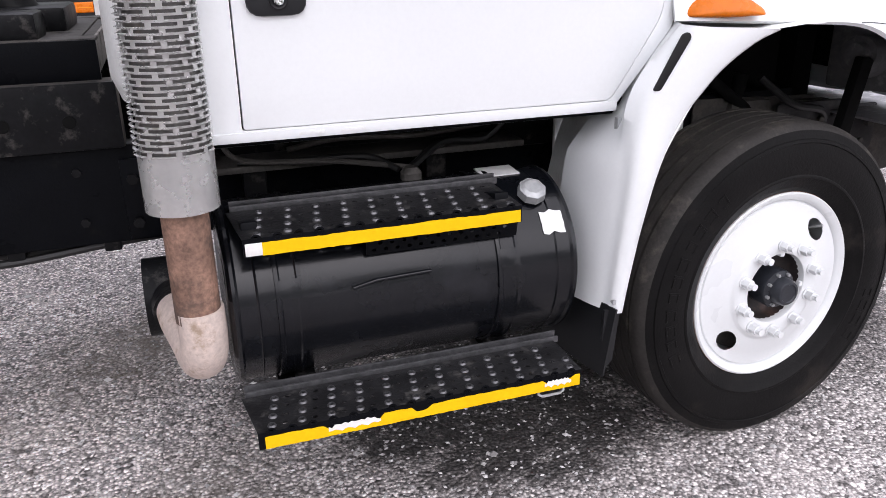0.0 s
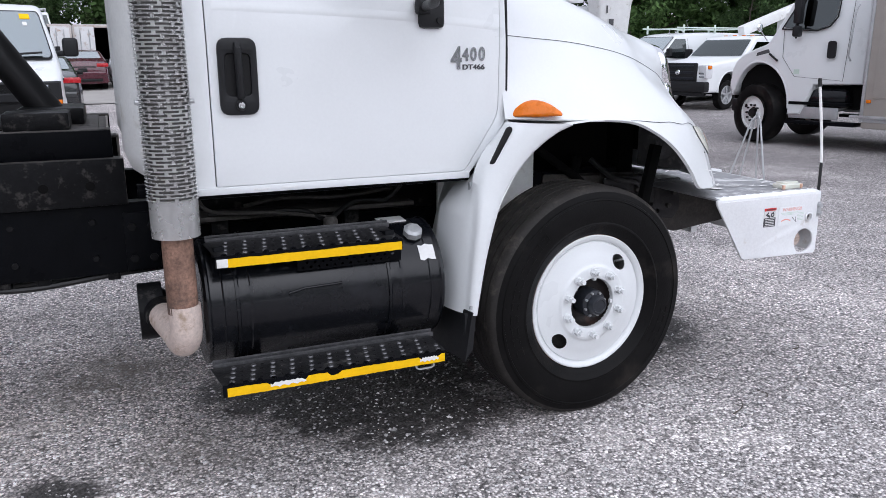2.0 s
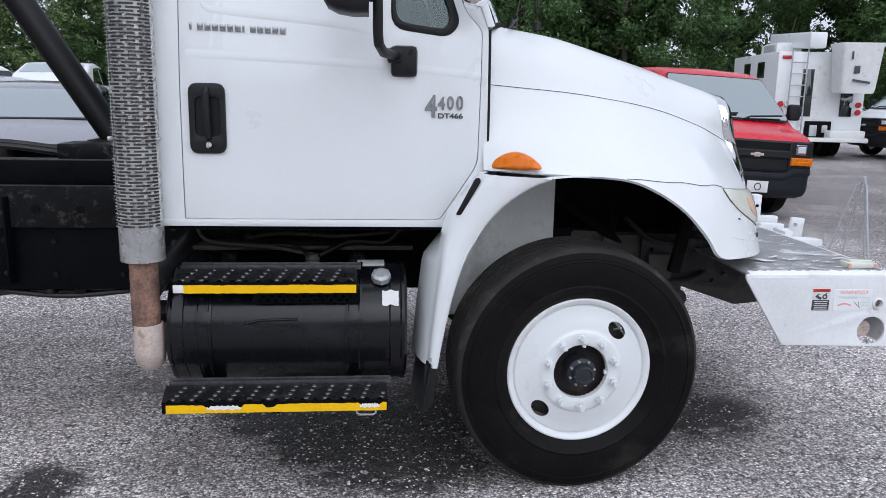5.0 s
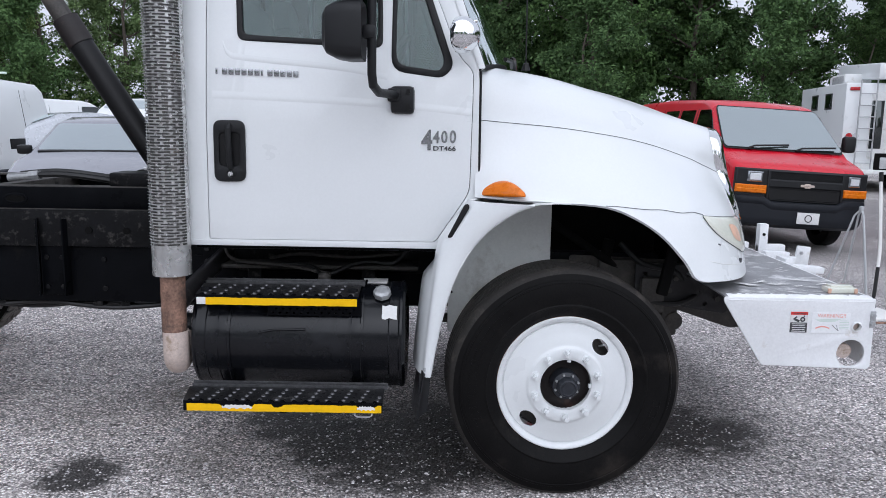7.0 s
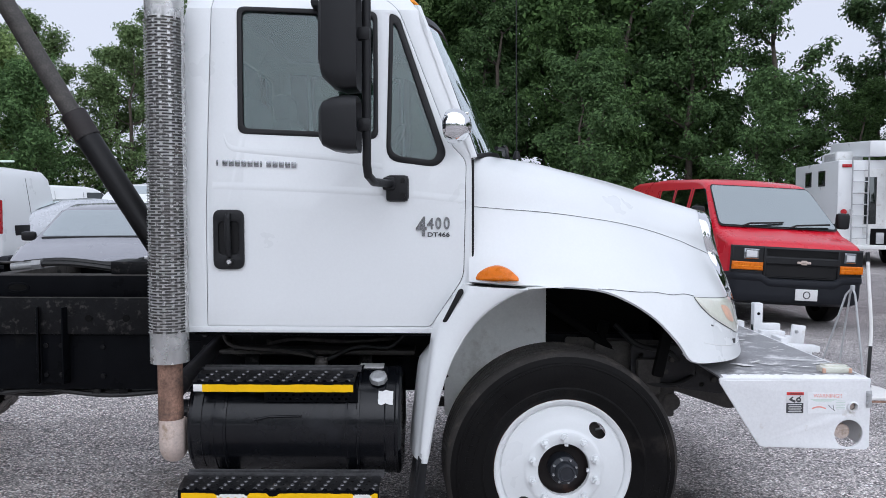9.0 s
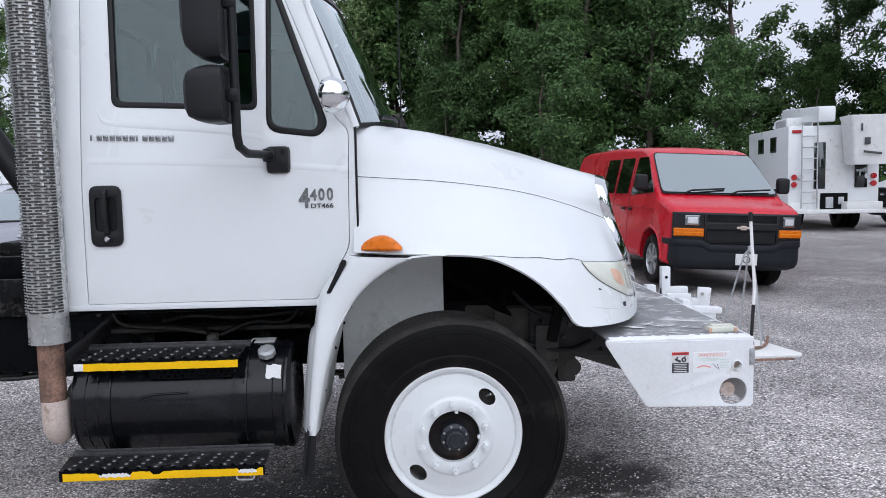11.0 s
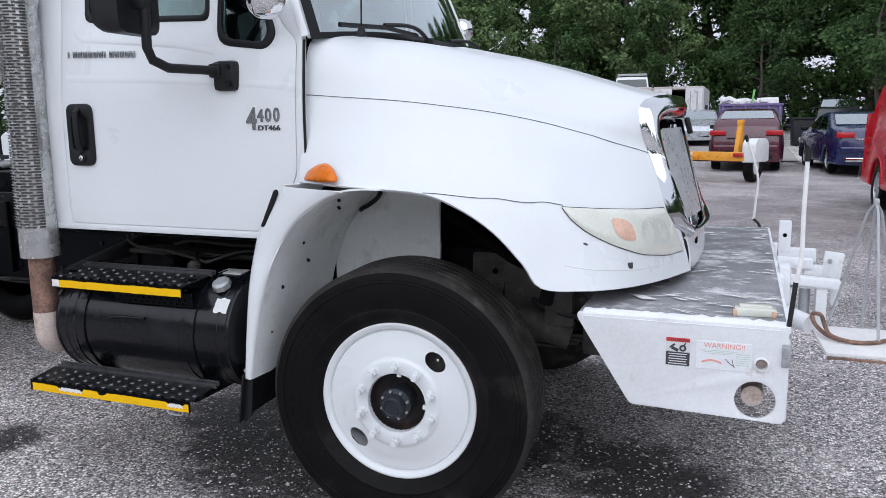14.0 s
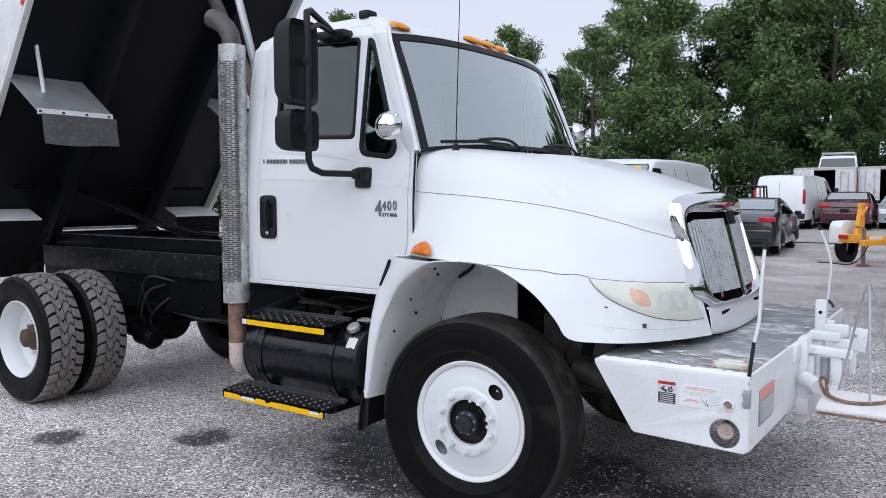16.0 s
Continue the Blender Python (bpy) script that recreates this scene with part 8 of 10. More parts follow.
        part("screen_note", bd.across((-0.33, 1.757), (-0.39, 1.806), 0.68, 0.74, 0.018, 0.10, 4, 0.0), "sticker", ws, "small white note")
    part("rear_door_seam", Build().tube([(-4.80, 0, 0.6), (-4.785, 0, 1.2), (-4.725, 0, 1.6), (-4.68, 0, 1.9)], 0.006, 5), "seam", body)
    part("rear_plate", Build().box((-4.79, 0.30, 1.02), (0.03, 0.42, 0.17), 0.01), "trim", root)
    part("rear_bumper", Build().box((-4.85, 0, 0.52), (0.16, 1.9, 0.20), 0.04), "plastic_dark", root)
    part("number_plate", Build().box((0.978, 0.06, 0.462), (0.012, 0.31, 0.155), 0.004), "sticker", root, "white front plate")
    part("plate_mark", Build().lathe([(0.052, 0.0), (0.052, 0.006), (0.040, 0.006), (0.040, 0.0)], (0.983, 0.06, 0.462), "x", 24), "grey_ink", root)
    part("van_seat", Build().box((-0.75, 0.45, 1.2), (0.5, 0.5, 0.7), 0.1).box((-0.75, -0.45, 1.2), (0.5, 0.5, 0.7), 0.1), "interior", root)
    if rack:
        rk = Build()
        for x in (-0.9, -2.2, -3.6):
            rk.box((x, 0, 2.22), (0.05, 1.7, 0.04), 0.01)
            for s in (-1, 1):
                rk.box((x, 0.82 * s, 2.20), (0.05, 0.05, 0.26), 0.01)
        for s in (-1, 1):
            rk.rod((-0.7, 0.82 * s, 2.24), (-4.0, 0.82 * s, 2.24), 0.02)
        part("ladder_rack", rk, "green_white", root, "pale ladder rack")
    return root


M["lamp_bowl"] = material("dull_silver_lamp_bowl", (0.34, 0.36, 0.38), 0.18, 0.8, vary=0.3, scale=30)
M["van_glass"] = glass_material("van_screen_glass", (0.60, 0.68, 0.67), rough=0.05, alpha=0.50)
M["cabin"] = material("van_cabin_lining", (0.22, 0.25, 0.25), 0.8, vary=0.3, scale=3)
M["lens_clear"] = material("clear_lens", (0.75, 0.76, 0.78), 0.12, 0.2, vary=0.1, scale=30, coat=0.6)
M["plastic_dark"] = material("dark_bumper_plastic", (0.013, 0.015, 0.020), 0.5, vary=0.2, scale=5, spec=0.28)


def gz(x, y):
    return rise(x if x else 6.0, y)


van("red_van", "red cargo van with dark grille, parked on the gravel yard", "red", (5.945, 9.95, rise(6.0, 9.95) + 0.03), -87, lean=-2.9)
van("white_van", "white cargo van facing the truck, parked on gravel", "white", (-1.64, 10.42, gz(-1.64, 10.4) - 0.02), -86.5, windows=False, sticker=True)
van("rack_van", "white cargo van with a pale ladder rack on its roof", "white", (15.5, 19.78, gz(0, 20.1)), 184, rack=True, windows=False)
van("rear_van", "white cargo van standing side-on with a roof rack", "white", (-10.75, 12.0, gz(-7, 12)), 178, rack=True, windows=False)
van("side_van", "white cargo van half hidden behind the estate car", "white", (-8.9, 21.5, gz(-8, 21)), 50, windows=False)
van("old_white_van", "white cargo van with a tall red tail light", "white", (-2.88, 35.25, gz(0, 33)), 88, windows=False)


def sedan(name, label, paint, at, turn, hatch=False, high=0.0):
    """A car, origin under the middle of its wheels, x ahead."""
    root = thing(name, label, "car", at, turn)
    h = high
    if hatch:
        top = [(2.15, 0.40), (2.18, 0.62), (2.05, 0.78), (1.30, 0.98 + h), (0.95, 1.06 + h), (0.25, 1.42 + h), (-0.3, 1.50 + h), (-1.0, 1.46 + h), (-1.75, 1.22 + h), (-2.02, 1.05 + h), (-2.12, 0.80), (-2.12, 0.50)]
    else:
        top = [(2.30, 0.40), (2.36, 0.58), (2.25, 0.76), (1.55, 0.93 + h), (1.05, 1.0 + h), (0.30, 1.36 + h), (-0.25, 1.44 + h), (-0.80, 1.40 + h), (-1.52, 1.10 + h), (-2.15, 1.05 + h), (-2.32, 0.98 + h), (-2.40, 0.70), (-2.36, 0.45)]
    front, rear = top[0][0], top[-1][0]
    bd = Body(arched(top, 0.24, (-1.36, 1.36), 0.36, rear + 0.06, front - 0.04), 0.92, 0.85, 1.46 + h, 0.26, (rear, front), 0.12)
    part("body", bd.build(0.05), paint, root, smooth=38)
    part("underbody", Build().box((0, 0, 0.36), (4.0, 1.45, 0.26), 0.04).box((1.36, 0, 0.5), (0.75, 1.45, 0.4), 0.04).box((-1.36, 0, 0.5), (0.75, 1.45, 0.4), 0.04), "dark", root)
    for wx in (1.36, -1.36):
        for s in (-1, 1):
            road_wheel(root, wx, 0.80 * s, 0.325, s, "rim_silver", 7)
    i0 = 4
    a, b_ = Vector(top[i0]), Vector(top[i0 + 1])
    part("windscreen", bd.across(a.lerp(b_, 0.06), a.lerp(b_, 0.95), -0.90, 0.90, 0.010, 0.12), "glass_car", root)
    part("wiper", Build().tube([(a.x + 0.02, -0.75, a.y + 0.012), (a.x + 0.05, 0.0, a.y + 0.020), (a.x + 0.02, 0.75, a.y + 0.012)], 0.012, 6), "trim", root)
    r0, r1 = Vector(top[i0 + 4]), Vector(top[i0 + 3])
    part("rear_window", bd.across(r0.lerp(r1, 0.10), r0.lerp(r1, 0.92), -0.86, 0.86, 0.012, 0.08), "glass_car", root)
    zt = top[i0 + 2][1] - 0.09
    for s in (-1, 1):
        part("front_window", bd.side_panel([(0.88, 1.0 + h), (-0.22, 1.0 + h), (-0.22, zt), (0.22, zt - 0.03)], 0.004, s, r=0.02), "glass_dark", root)
        part("back_window", bd.side_panel([(-0.30, 1.0 + h), (-1.28, 1.03 + h), (-0.85, zt - 0.04), (-0.30, zt)], 0.004, s, r=0.02), "glass_dark", root)
        part("headlight", Build().box((front - 0.17, s * 0.70, 0.70 + h * 0.5), (0.30, 0.32, 0.14), 0.05, (0, 0, -18 * s)), "lens_clear", root)
        part("tail_light", Build().box((rear - 0.005, s * 0.68, 0.90 + h), (0.10, 0.40, 0.13), 0.03), "red_lens", root, "red tail light")
        part("side_mirror", Build().box((0.72, s * 1.0, 1.02 + h), (0.10, 0.18, 0.12), 0.04), "trim", root)
        for x in (-0.26, 0.92):
            part("door_seam", Build().tube([(x, s * (bd.y(x, z) + 0.001), z) for z in (0.35, 0.6, 0.97)], 0.005, 5), "trim", root)
    part("bumper_panel", Build().box((rear - 0.01, 0, 0.60), (0.10, 1.55, 0.14), 0.04), paint, root)
    part("number_plate", Build().box((rear - 0.055, 0, 0.72), (0.012, 0.30, 0.14), 0.003), "trim", root)
    part("front_grille", Build().box((front - 0.03, 0, 0.62), (0.06, 0.8, 0.14), 0.02).box((front - 0.02, 0, 0.40), (0.06, 1.2, 0.10), 0.02), "trim", root)
    part("rear_trim", Build().box((rear - 0.045, 0, 0.84), (0.03, 0.9, 0.03), 0.008).box((rear - 0.02, 0, 0.36), (0.05, 1.3, 0.10), 0.02), "trim" if paint != "blue" else "chrome", root)
    return root


M["glass_car"] = glass_material("car_screen_glass", (0.35, 0.38, 0.39), alpha=0.5)
sedan("grey_sedan", "dark grey sedan with a glossy bonnet reflecting the sky", "grey_car", (-3.40, 9.4, gz(-3.4, 9.4)), -78, high=0.02)
sedan("blue_sedan", "dark blue sedan seen from behind", "blue", (5.45, 22.3, gz(0, 22)), 97, high=0.04)
sedan("maroon_hatchback", "maroon hatchback seen from behind the trailer", "maroon", (2.95, 22.9, gz(0, 22.5)), 88, hatch=True, high=0.08)
sedan("black_sedan", "black sedan with a rear spoiler, seen from behind", "dark_car", (-1.71, 21.4, gz(0, 21.4)), 94, high=0.02)
sedan("maroon_sedan", "dark maroon sedan parked on the concrete lane", "maroon", (-0.98, 33.4, gz(0, 33.2)), 93)
sedan("silver_sedan", "silver sedan facing the yard in front of the containers", "silver", (0.95, 36.0 - 1.6, gz(0, 34.4)), -90)
sedan("silver_wagon", "silver estate car behind the grey sedan", "silver", (-5.55, 13.6, gz(-5.5, 13.6)), 52, hatch=True, high=0.06)
sedan("white_suv", "white sport-utility car in the row behind", "white", (-6.35, 18.4, gz(-6, 17)), 98, hatch=True, high=0.46)
sedan("green_suv", "dark green sport-utility car beside the bin", "dark_car", (6.7, 38.5, gz(0, 38)), -95, hatch=True, high=0.35)
sedan("white_coupe", "white car half hidden behind the red van", "white", (7.3, 21.0, gz(0, 21)), 95)


def work_truck():
    """A white medium truck seen from behind its left door; origin at the middle of the front axle."""
    root = thing("box_truck", "white medium truck with a taupe box body, parked on gravel", "truck", (11.55, 10.12, 0), 105)
    top = [(0.54, 0.80), (0.60, 1.02), (0.58, 1.24), (0.50, 1.40), (0.36, 1.52), (0.10, 1.63), (-0.12, 1.71), (-0.18, 1.78), (-0.56, 2.48), (-0.66, 2.62), (-0.85, 2.68), (-1.68, 2.68), (-1.78, 2.58), (-1.82, 1.9), (-1.80, 1.04), (-1.02, 1.02), (-0.97, 0.82), (-0.84, 0.52)]
    outline = top + [((0.60 if a > 90 else 0.50) * math.cos(radians(a)), 0.62 + 0.78 * math.sin(radians(a))) for a in (188, 172, 150, 125, 100, 75, 50, 30, 18)]
    bd = Body(outline, 1.06, 1.75, 2.70, 0.08, (-1.82, 0.60), 0.10)
    part("cab", bd.build(0.03), "white", root, "white rounded cab and bonnet", smooth=38)
    part("arch_dark", Build().box((-0.05, 0, 0.92), (0.98, 1.7, 0.86), 0.05).box((-1.1, 0, 0.82), (1.2, 1.5, 0.38), 0.05), "dark", root)
    for s in (-1, 1):
        part("wing_flare", Build().tube([((0.61 if a > 90 else 0.515) * math.cos(radians(a)), s * (bd.y(0.5 * math.cos(radians(a)), 1) - 0.02), 0.62 + 0.79 * math.sin(radians(a))) for a in range(20, 186, 8)], 0.024, 8), "white", root)
        part("door_window", bd.side_panel([(-0.40, 1.97), (-1.00, 1.93), (-1.19, 1.99), (-1.29, 2.13), (-1.31, 2.50), (-0.72, 2.52)], 0.004, s, r=0.06), "glass_dark", root, "dark door glass")
        part("window_rim", Build().tube([(x, s * (bd.y(x, z) + 0.004), z) for x, z in ((-0.38, 1.95), (-1.00, 1.91), (-1.20, 1.975), (-1.31, 2.12), (-1.33, 2.52), (-0.71, 2.54), (-0.38, 1.95))], 0.013, 6), "trim", root)
        part("quarter_bar", Build().tube([(x, s * (bd.y(x, z) + 0.008), z) for x, z in ((-0.60, 1.95), (-0.76, 2.52))], 0.012, 6), "trim", root)
        part("door_handle", bd.side_panel([(-1.21, 1.46), (-1.35, 1.46), (-1.35, 1.74), (-1.21, 1.74)], 0.004, s, 0.02, 0.05), "plastic", root)
        part("door_seam", Build().tube([(x, s * (bd.y(x, z) + 0.001), z) for x, z in ((-0.42, 1.93), (-0.44, 1.48), (-0.68, 1.16), (-1.50, 1.10), (-1.54, 2.55))], 0.004, 5), "trim", root)
        part("bonnet_latch", Build().tube([(x, s * (bd.y(x, z) + 0.02), z) for x, z in ((-0.36, 1.42), (-0.20, 1.54))], 0.018, 6), "trim", root)
        part("bonnet_intake", bd.side_panel([(0.06, 1.50), (-0.20, 1.56), (-0.17, 1.62), (0.04, 1.56)], 0.003, s, r=0.02), "seam", root)
        part("mirror_head", Build().box((-0.74, s * 1.22, 2.24), (0.12, 0.16, 0.44), 0.04), "plastic", root, "tall black mirror")
        part("spot_mirror", Build().box((-0.74, s * 1.22, 1.90), (0.12, 0.15, 0.18), 0.04), "plastic", root)
        part("mirror_arm", Build().tube([(-0.62, s * 1.05, 1.84), (-0.70, s * 1.17, 1.80), (-0.72, s * 1.18, 1.9), (-0.72, s * 1.18, 2.4), (-0.75, s * 1.14, 2.52), (-0.86, s * 1.0, 2.56)], 0.018, 8), "plastic", root)
        part("grab_rail", Build().tube([(-1.60, s * 1.07, 1.42), (-1.58, s * 1.12, 1.50), (-1.62, s * 1.11, 2.2), (-1.64, s * 1.05, 2.3)], 0.014, 8), "galv", root)
        part("door_sticker", bd.side_panel([(-0.66, 1.20), (-0.76, 1.20), (-0.76, 1.28), (-0.66, 1.28)], 0.003, s, 0.003, 0.005), "green_ink", root)
        part("chrome_mirror", Build().lathe([(0.004, -0.05), (0.06, -0.03), (0.075, 0.0), (0.004, 0.01)], (-0.02, s * 1.16, 1.98), "x", 16).rod((-0.1, s * 1.0, 1.75), (-0.03, s * 1.16, 1.95), 0.01), "chrome", root)
        part("step_tank", Build().box((-1.10, s * 0.80, 0.80), (0.95, 0.40, 0.32), 0.12), "black_gloss", root)
        part("step", Build().box((-1.12, s * 0.96, 0.72), (0.98, 0.24, 0.05), 0.01), "black", root)
        part("lower_step", Build().box((-1.20, s * 1.0, 0.40), (1.20, 0.26, 0.06), 0.01), "black", root)
        part("step_plate", Build().box((-1.05, s * 1.02, 0.56), (0.85, 0.03, 0.20), 0.01), "galv", root, "grey metal step panel")
        w = part("front_wheel", Build().lathe([(0.30, 0.05 * s), (0.31, 0.0), (0.35, 0.02 * s), (0.43, 0.03 * s), (0.49, 0.015 * s), (0.51, -0.02 * s), (0.51, -0.26 * s), (0.30, -0.28 * s)], (0, s * 1.03, 0.51), "y", 56), "rubber", root, "black truck tyre on a white wheel")
        part("rim", Build().lathe([(0.305, 0.01 * s), (0.29, 0.012 * s), (0.275, -0.03 * s), (0.17, 0.01 * s), (0.16, 0.015 * s), (0.11, 0.015 * s), (0.10, 0.0)], (0, s * 1.03, 0.51), "y", 44), "white_old", w)
        part("hub", Build().lathe([(0.115, -0.01 * s), (0.075, 0.0), (0.07, 0.06 * s), (0.004, 0.065 * s)], (0, s * 1.03, 0.51), "y", 24), "trim", w)
        nuts = Build()
        for k in range(10):
            a = k * math.tau / 10
            nuts.rod((0.142 * math.cos(a), s * 1.035, 0.51 + 0.142 * math.sin(a)), (0.142 * math.cos(a), s * 1.08, 0.51 + 0.142 * math.sin(a)), 0.018, seg=6)
        nuts.rod((0.2, s * 1.03, 0.62), (0.2, s * 1.036, 0.62), 0.032, seg=12)
        part("wheel_nut", nuts, "trim", w)
        hubs = Vector((0, s * 0.93, 0))
        w.matrix_basis = Matrix.Translation(hubs) @ Matrix.Rotation(radians(-17), 4, "Z") @ Matrix.Translation(-hubs) @ w.matrix_basis
        part("rear_wheel", Build().lathe([(0.30, -0.02 * s), (0.40, 0.02 * s), (0.49, 0.0), (0.50, -0.03 * s), (0.50, -0.50 * s), (0.30, -0.52 * s)], (-3.6, s * 1.02, 0.50), "y", 40), "rubber", root)
        part("headlight", Build().box((0.52, s * 0.74, 1.0), (0.16, 0.34, 0.22), 0.06, (0, 0, -25 * s)), "lens_clear", root)
        part("side_lamp", Build().box((-2.02, s * 1.215, 0.80), (0.07, 0.03, 0.05), 0.01), "amber", root)
        for k in range(4):
            part("locker_door", Build().box((-2.44 - 0.8 * k, s * 1.205, 1.70), (0.74, 0.02, 1.70), 0.008), "tan_body", root)
        part("box_rail", Build().box((-3.3, s * 1.21, 0.55), (3.1, 0.05, 0.05), 0.01), "galv", root)
    part("windscreen", bd.across((-0.22, 1.84), (-0.56, 2.46), -0.92, 0.92, 0.012, 0.12), "windscreen", root)
    part("steering_wheel", Build().tube([(-0.50 + 0.08 * math.cos(a), 0.60 + 0.20 * math.sin(a), 1.95 + 0.2 * math.cos(a)) for a in [k * math.tau / 16 for k in range(17)]], 0.015, 6), "trim", root)
    part("front_bumper", Build().box((0.54, 0, 0.62), (0.12, 1.7, 0.24), 0.05), "plastic", root)
    part("box_body", Build().box((-3.58, 0, 1.54), (3.3, 2.40, 2.34), 0.03), "tan_body", root, "dull taupe box body")
    part("box_trim", Build().box((-1.93, 0, 1.60), (0.05, 2.44, 2.26), 0.01).box((-3.58, 0, 0.50), (3.3, 2.42, 0.06), 0.01), "galv", root)
    part("under_tank", Build().box((-2.0, 0, 0.55), (0.5, 1.6, 0.35), 0.05), "maroon", root)
    for k in range(3):
        part("roof_light", Build().box((-0.80, -0.3 + 0.3 * k, 2.69), (0.10, 0.10, 0.05), 0.02), "amber", root)


work_truck()


def pickup():
    """A white pickup with a black grille; origin at the middle of the front axle."""
    root = thing("pickup_truck", "white pickup with a large black grille and bumper", "pickup", (15.57, 17.11, gz(0, 17.1)), 192)
    top = [(0.95, 0.55), (0.96, 0.95), (0.93, 1.18), (0.80, 1.26), (-0.55, 1.40), (-1.20, 1.93), (-1.36, 2.00), (-2.6, 2.01), (-2.85, 1.92), (-3.1, 1.42), (-3.15, 1.36), (-5.1, 1.36), (-5.15, 0.6)]
    bd = Body(arched(top, 0.48, (-3.6, 0.0), 0.50, -5.1, 0.92), 1.0, 1.25, 1.95, 0.16, (-5.15, 0.96))
    part("body", bd.build(), "white", root, smooth=35)
    part("underbody", Build().box((-2.0, 0, 0.6), (5.4, 1.5, 0.25), 0.04).box((0, 0, 0.7), (0.95, 1.6, 0.55), 0.04), "dark", root)
    for wx in (0, -3.6):
        for s in (-1, 1):
            road_wheel(root, wx, 0.88 * s, 0.40, s, "rim_silver", 5)
    part("windscreen", bd.across((-0.62, 1.452), (-1.17, 1.90), -0.9, 0.9, 0.012, 0.10), "glass_dark", root)
    gp = part("grille_panel", Build().box((0.96, 0, 1.02), (0.08, 1.22, 0.52), 0.05), "plastic", root, "large black grille")
    for z in (0.86, 1.02, 1.18):
        part("grille_bar", Build().box((1.005, 0, z), (0.04, 1.05, 0.07), 0.02), "plastic_dark", gp)
    part("grille_badge", Build().lathe([(0.004, 0.05), (0.07, 0.045), (0.08, 0.03), (0.08, 0.0)], (0.99, 0, 1.02), "x", 20), "chrome", gp)
    part("front_bumper", Build().box((0.98, 0, 0.64), (0.22, 1.95, 0.28), 0.05).box((0.96, 0, 0.46), (0.12, 1.7, 0.14), 0.04), "plastic", root)
    for s in (-1, 1):
        part("headlight", Build().box((0.86, s * 0.79, 1.04), (0.24, 0.36, 0.36), 0.05, (0, 0, -14 * s)), "lens_clear", root)
        part("headlight_bowl", Build().box((0.965, s * 0.76, 1.0), (0.04, 0.22, 0.05), 0.015, (0, 0, -14 * s)).box((0.965, s * 0.76, 0.91), (0.04, 0.22, 0.04), 0.015, (0, 0, -14 * s)), "lamp_bowl", root)
        part("indicator", Build().box((0.90, s * 0.92, 1.16), (0.14, 0.14, 0.10), 0.03), "amber", root)
        part("door_window", bd.side_panel([(-0.80, 1.42), (-1.90, 1.42), (-1.90, 1.84), (-1.28, 1.84)], 0.004, s), "glass_dark", root)
        part("back_window", bd.side_panel([(-2.0, 1.42), (-2.75, 1.42), (-2.65, 1.84), (-2.0, 1.84)], 0.004, s), "glass_dark", root)
        part("side_mirror", Build().box((-0.95, s * 1.20, 1.52), (0.12, 0.22, 0.28), 0.04), "plastic", root)
        part("vent_badge", bd.side_panel([(-0.35, 1.22), (-0.75, 1.20), (-0.78, 1.28), (-0.38, 1.30)], 0.004, s), "plastic", root)
    part("aerial_boom", Build().box((-3.95, -0.15, 2.70), (3.5, 0.26, 0.28), 0.03, (0, 17.5, -8)).box((-4.2, -0.1, 2.0), (0.40, 0.40, 1.5), 0.04), "white_old", root, "white aerial lift boom rising behind the cab")
    for y, z in ((0.0, 2.03), (0.3, 2.025), (-0.3, 2.025), (0.58, 2.015)):
        part("cab_light", Build().box((-1.46, y, z), (0.07, 0.10, 0.03), 0.01), "amber", root)
    part("bed_rack", Build().box((-3.35, 0, 1.72), (0.06, 1.8, 0.70), 0.02), "trim", root, "black rack behind the cab")
    for s in (-1, 1):
        part("door_seam", Build().tube([(x, s * (bd.y(x, z) + 0.002), z) for x, z in ((-0.72, 1.40), (-0.74, 1.0), (-0.70, 0.62), (-1.95, 0.60), (-1.97, 1.38))], 0.004, 5), "seam", root)
        arch = [(0.52 * math.cos(radians(a)), s * (bd.y(0, 1) - 0.02), 0.54 + 0.52 * math.sin(radians(a))) for a in range(-6, 187, 12)]
        part("arch_lip", Build().tube(arch, 0.028, 8), "white", root)


pickup()


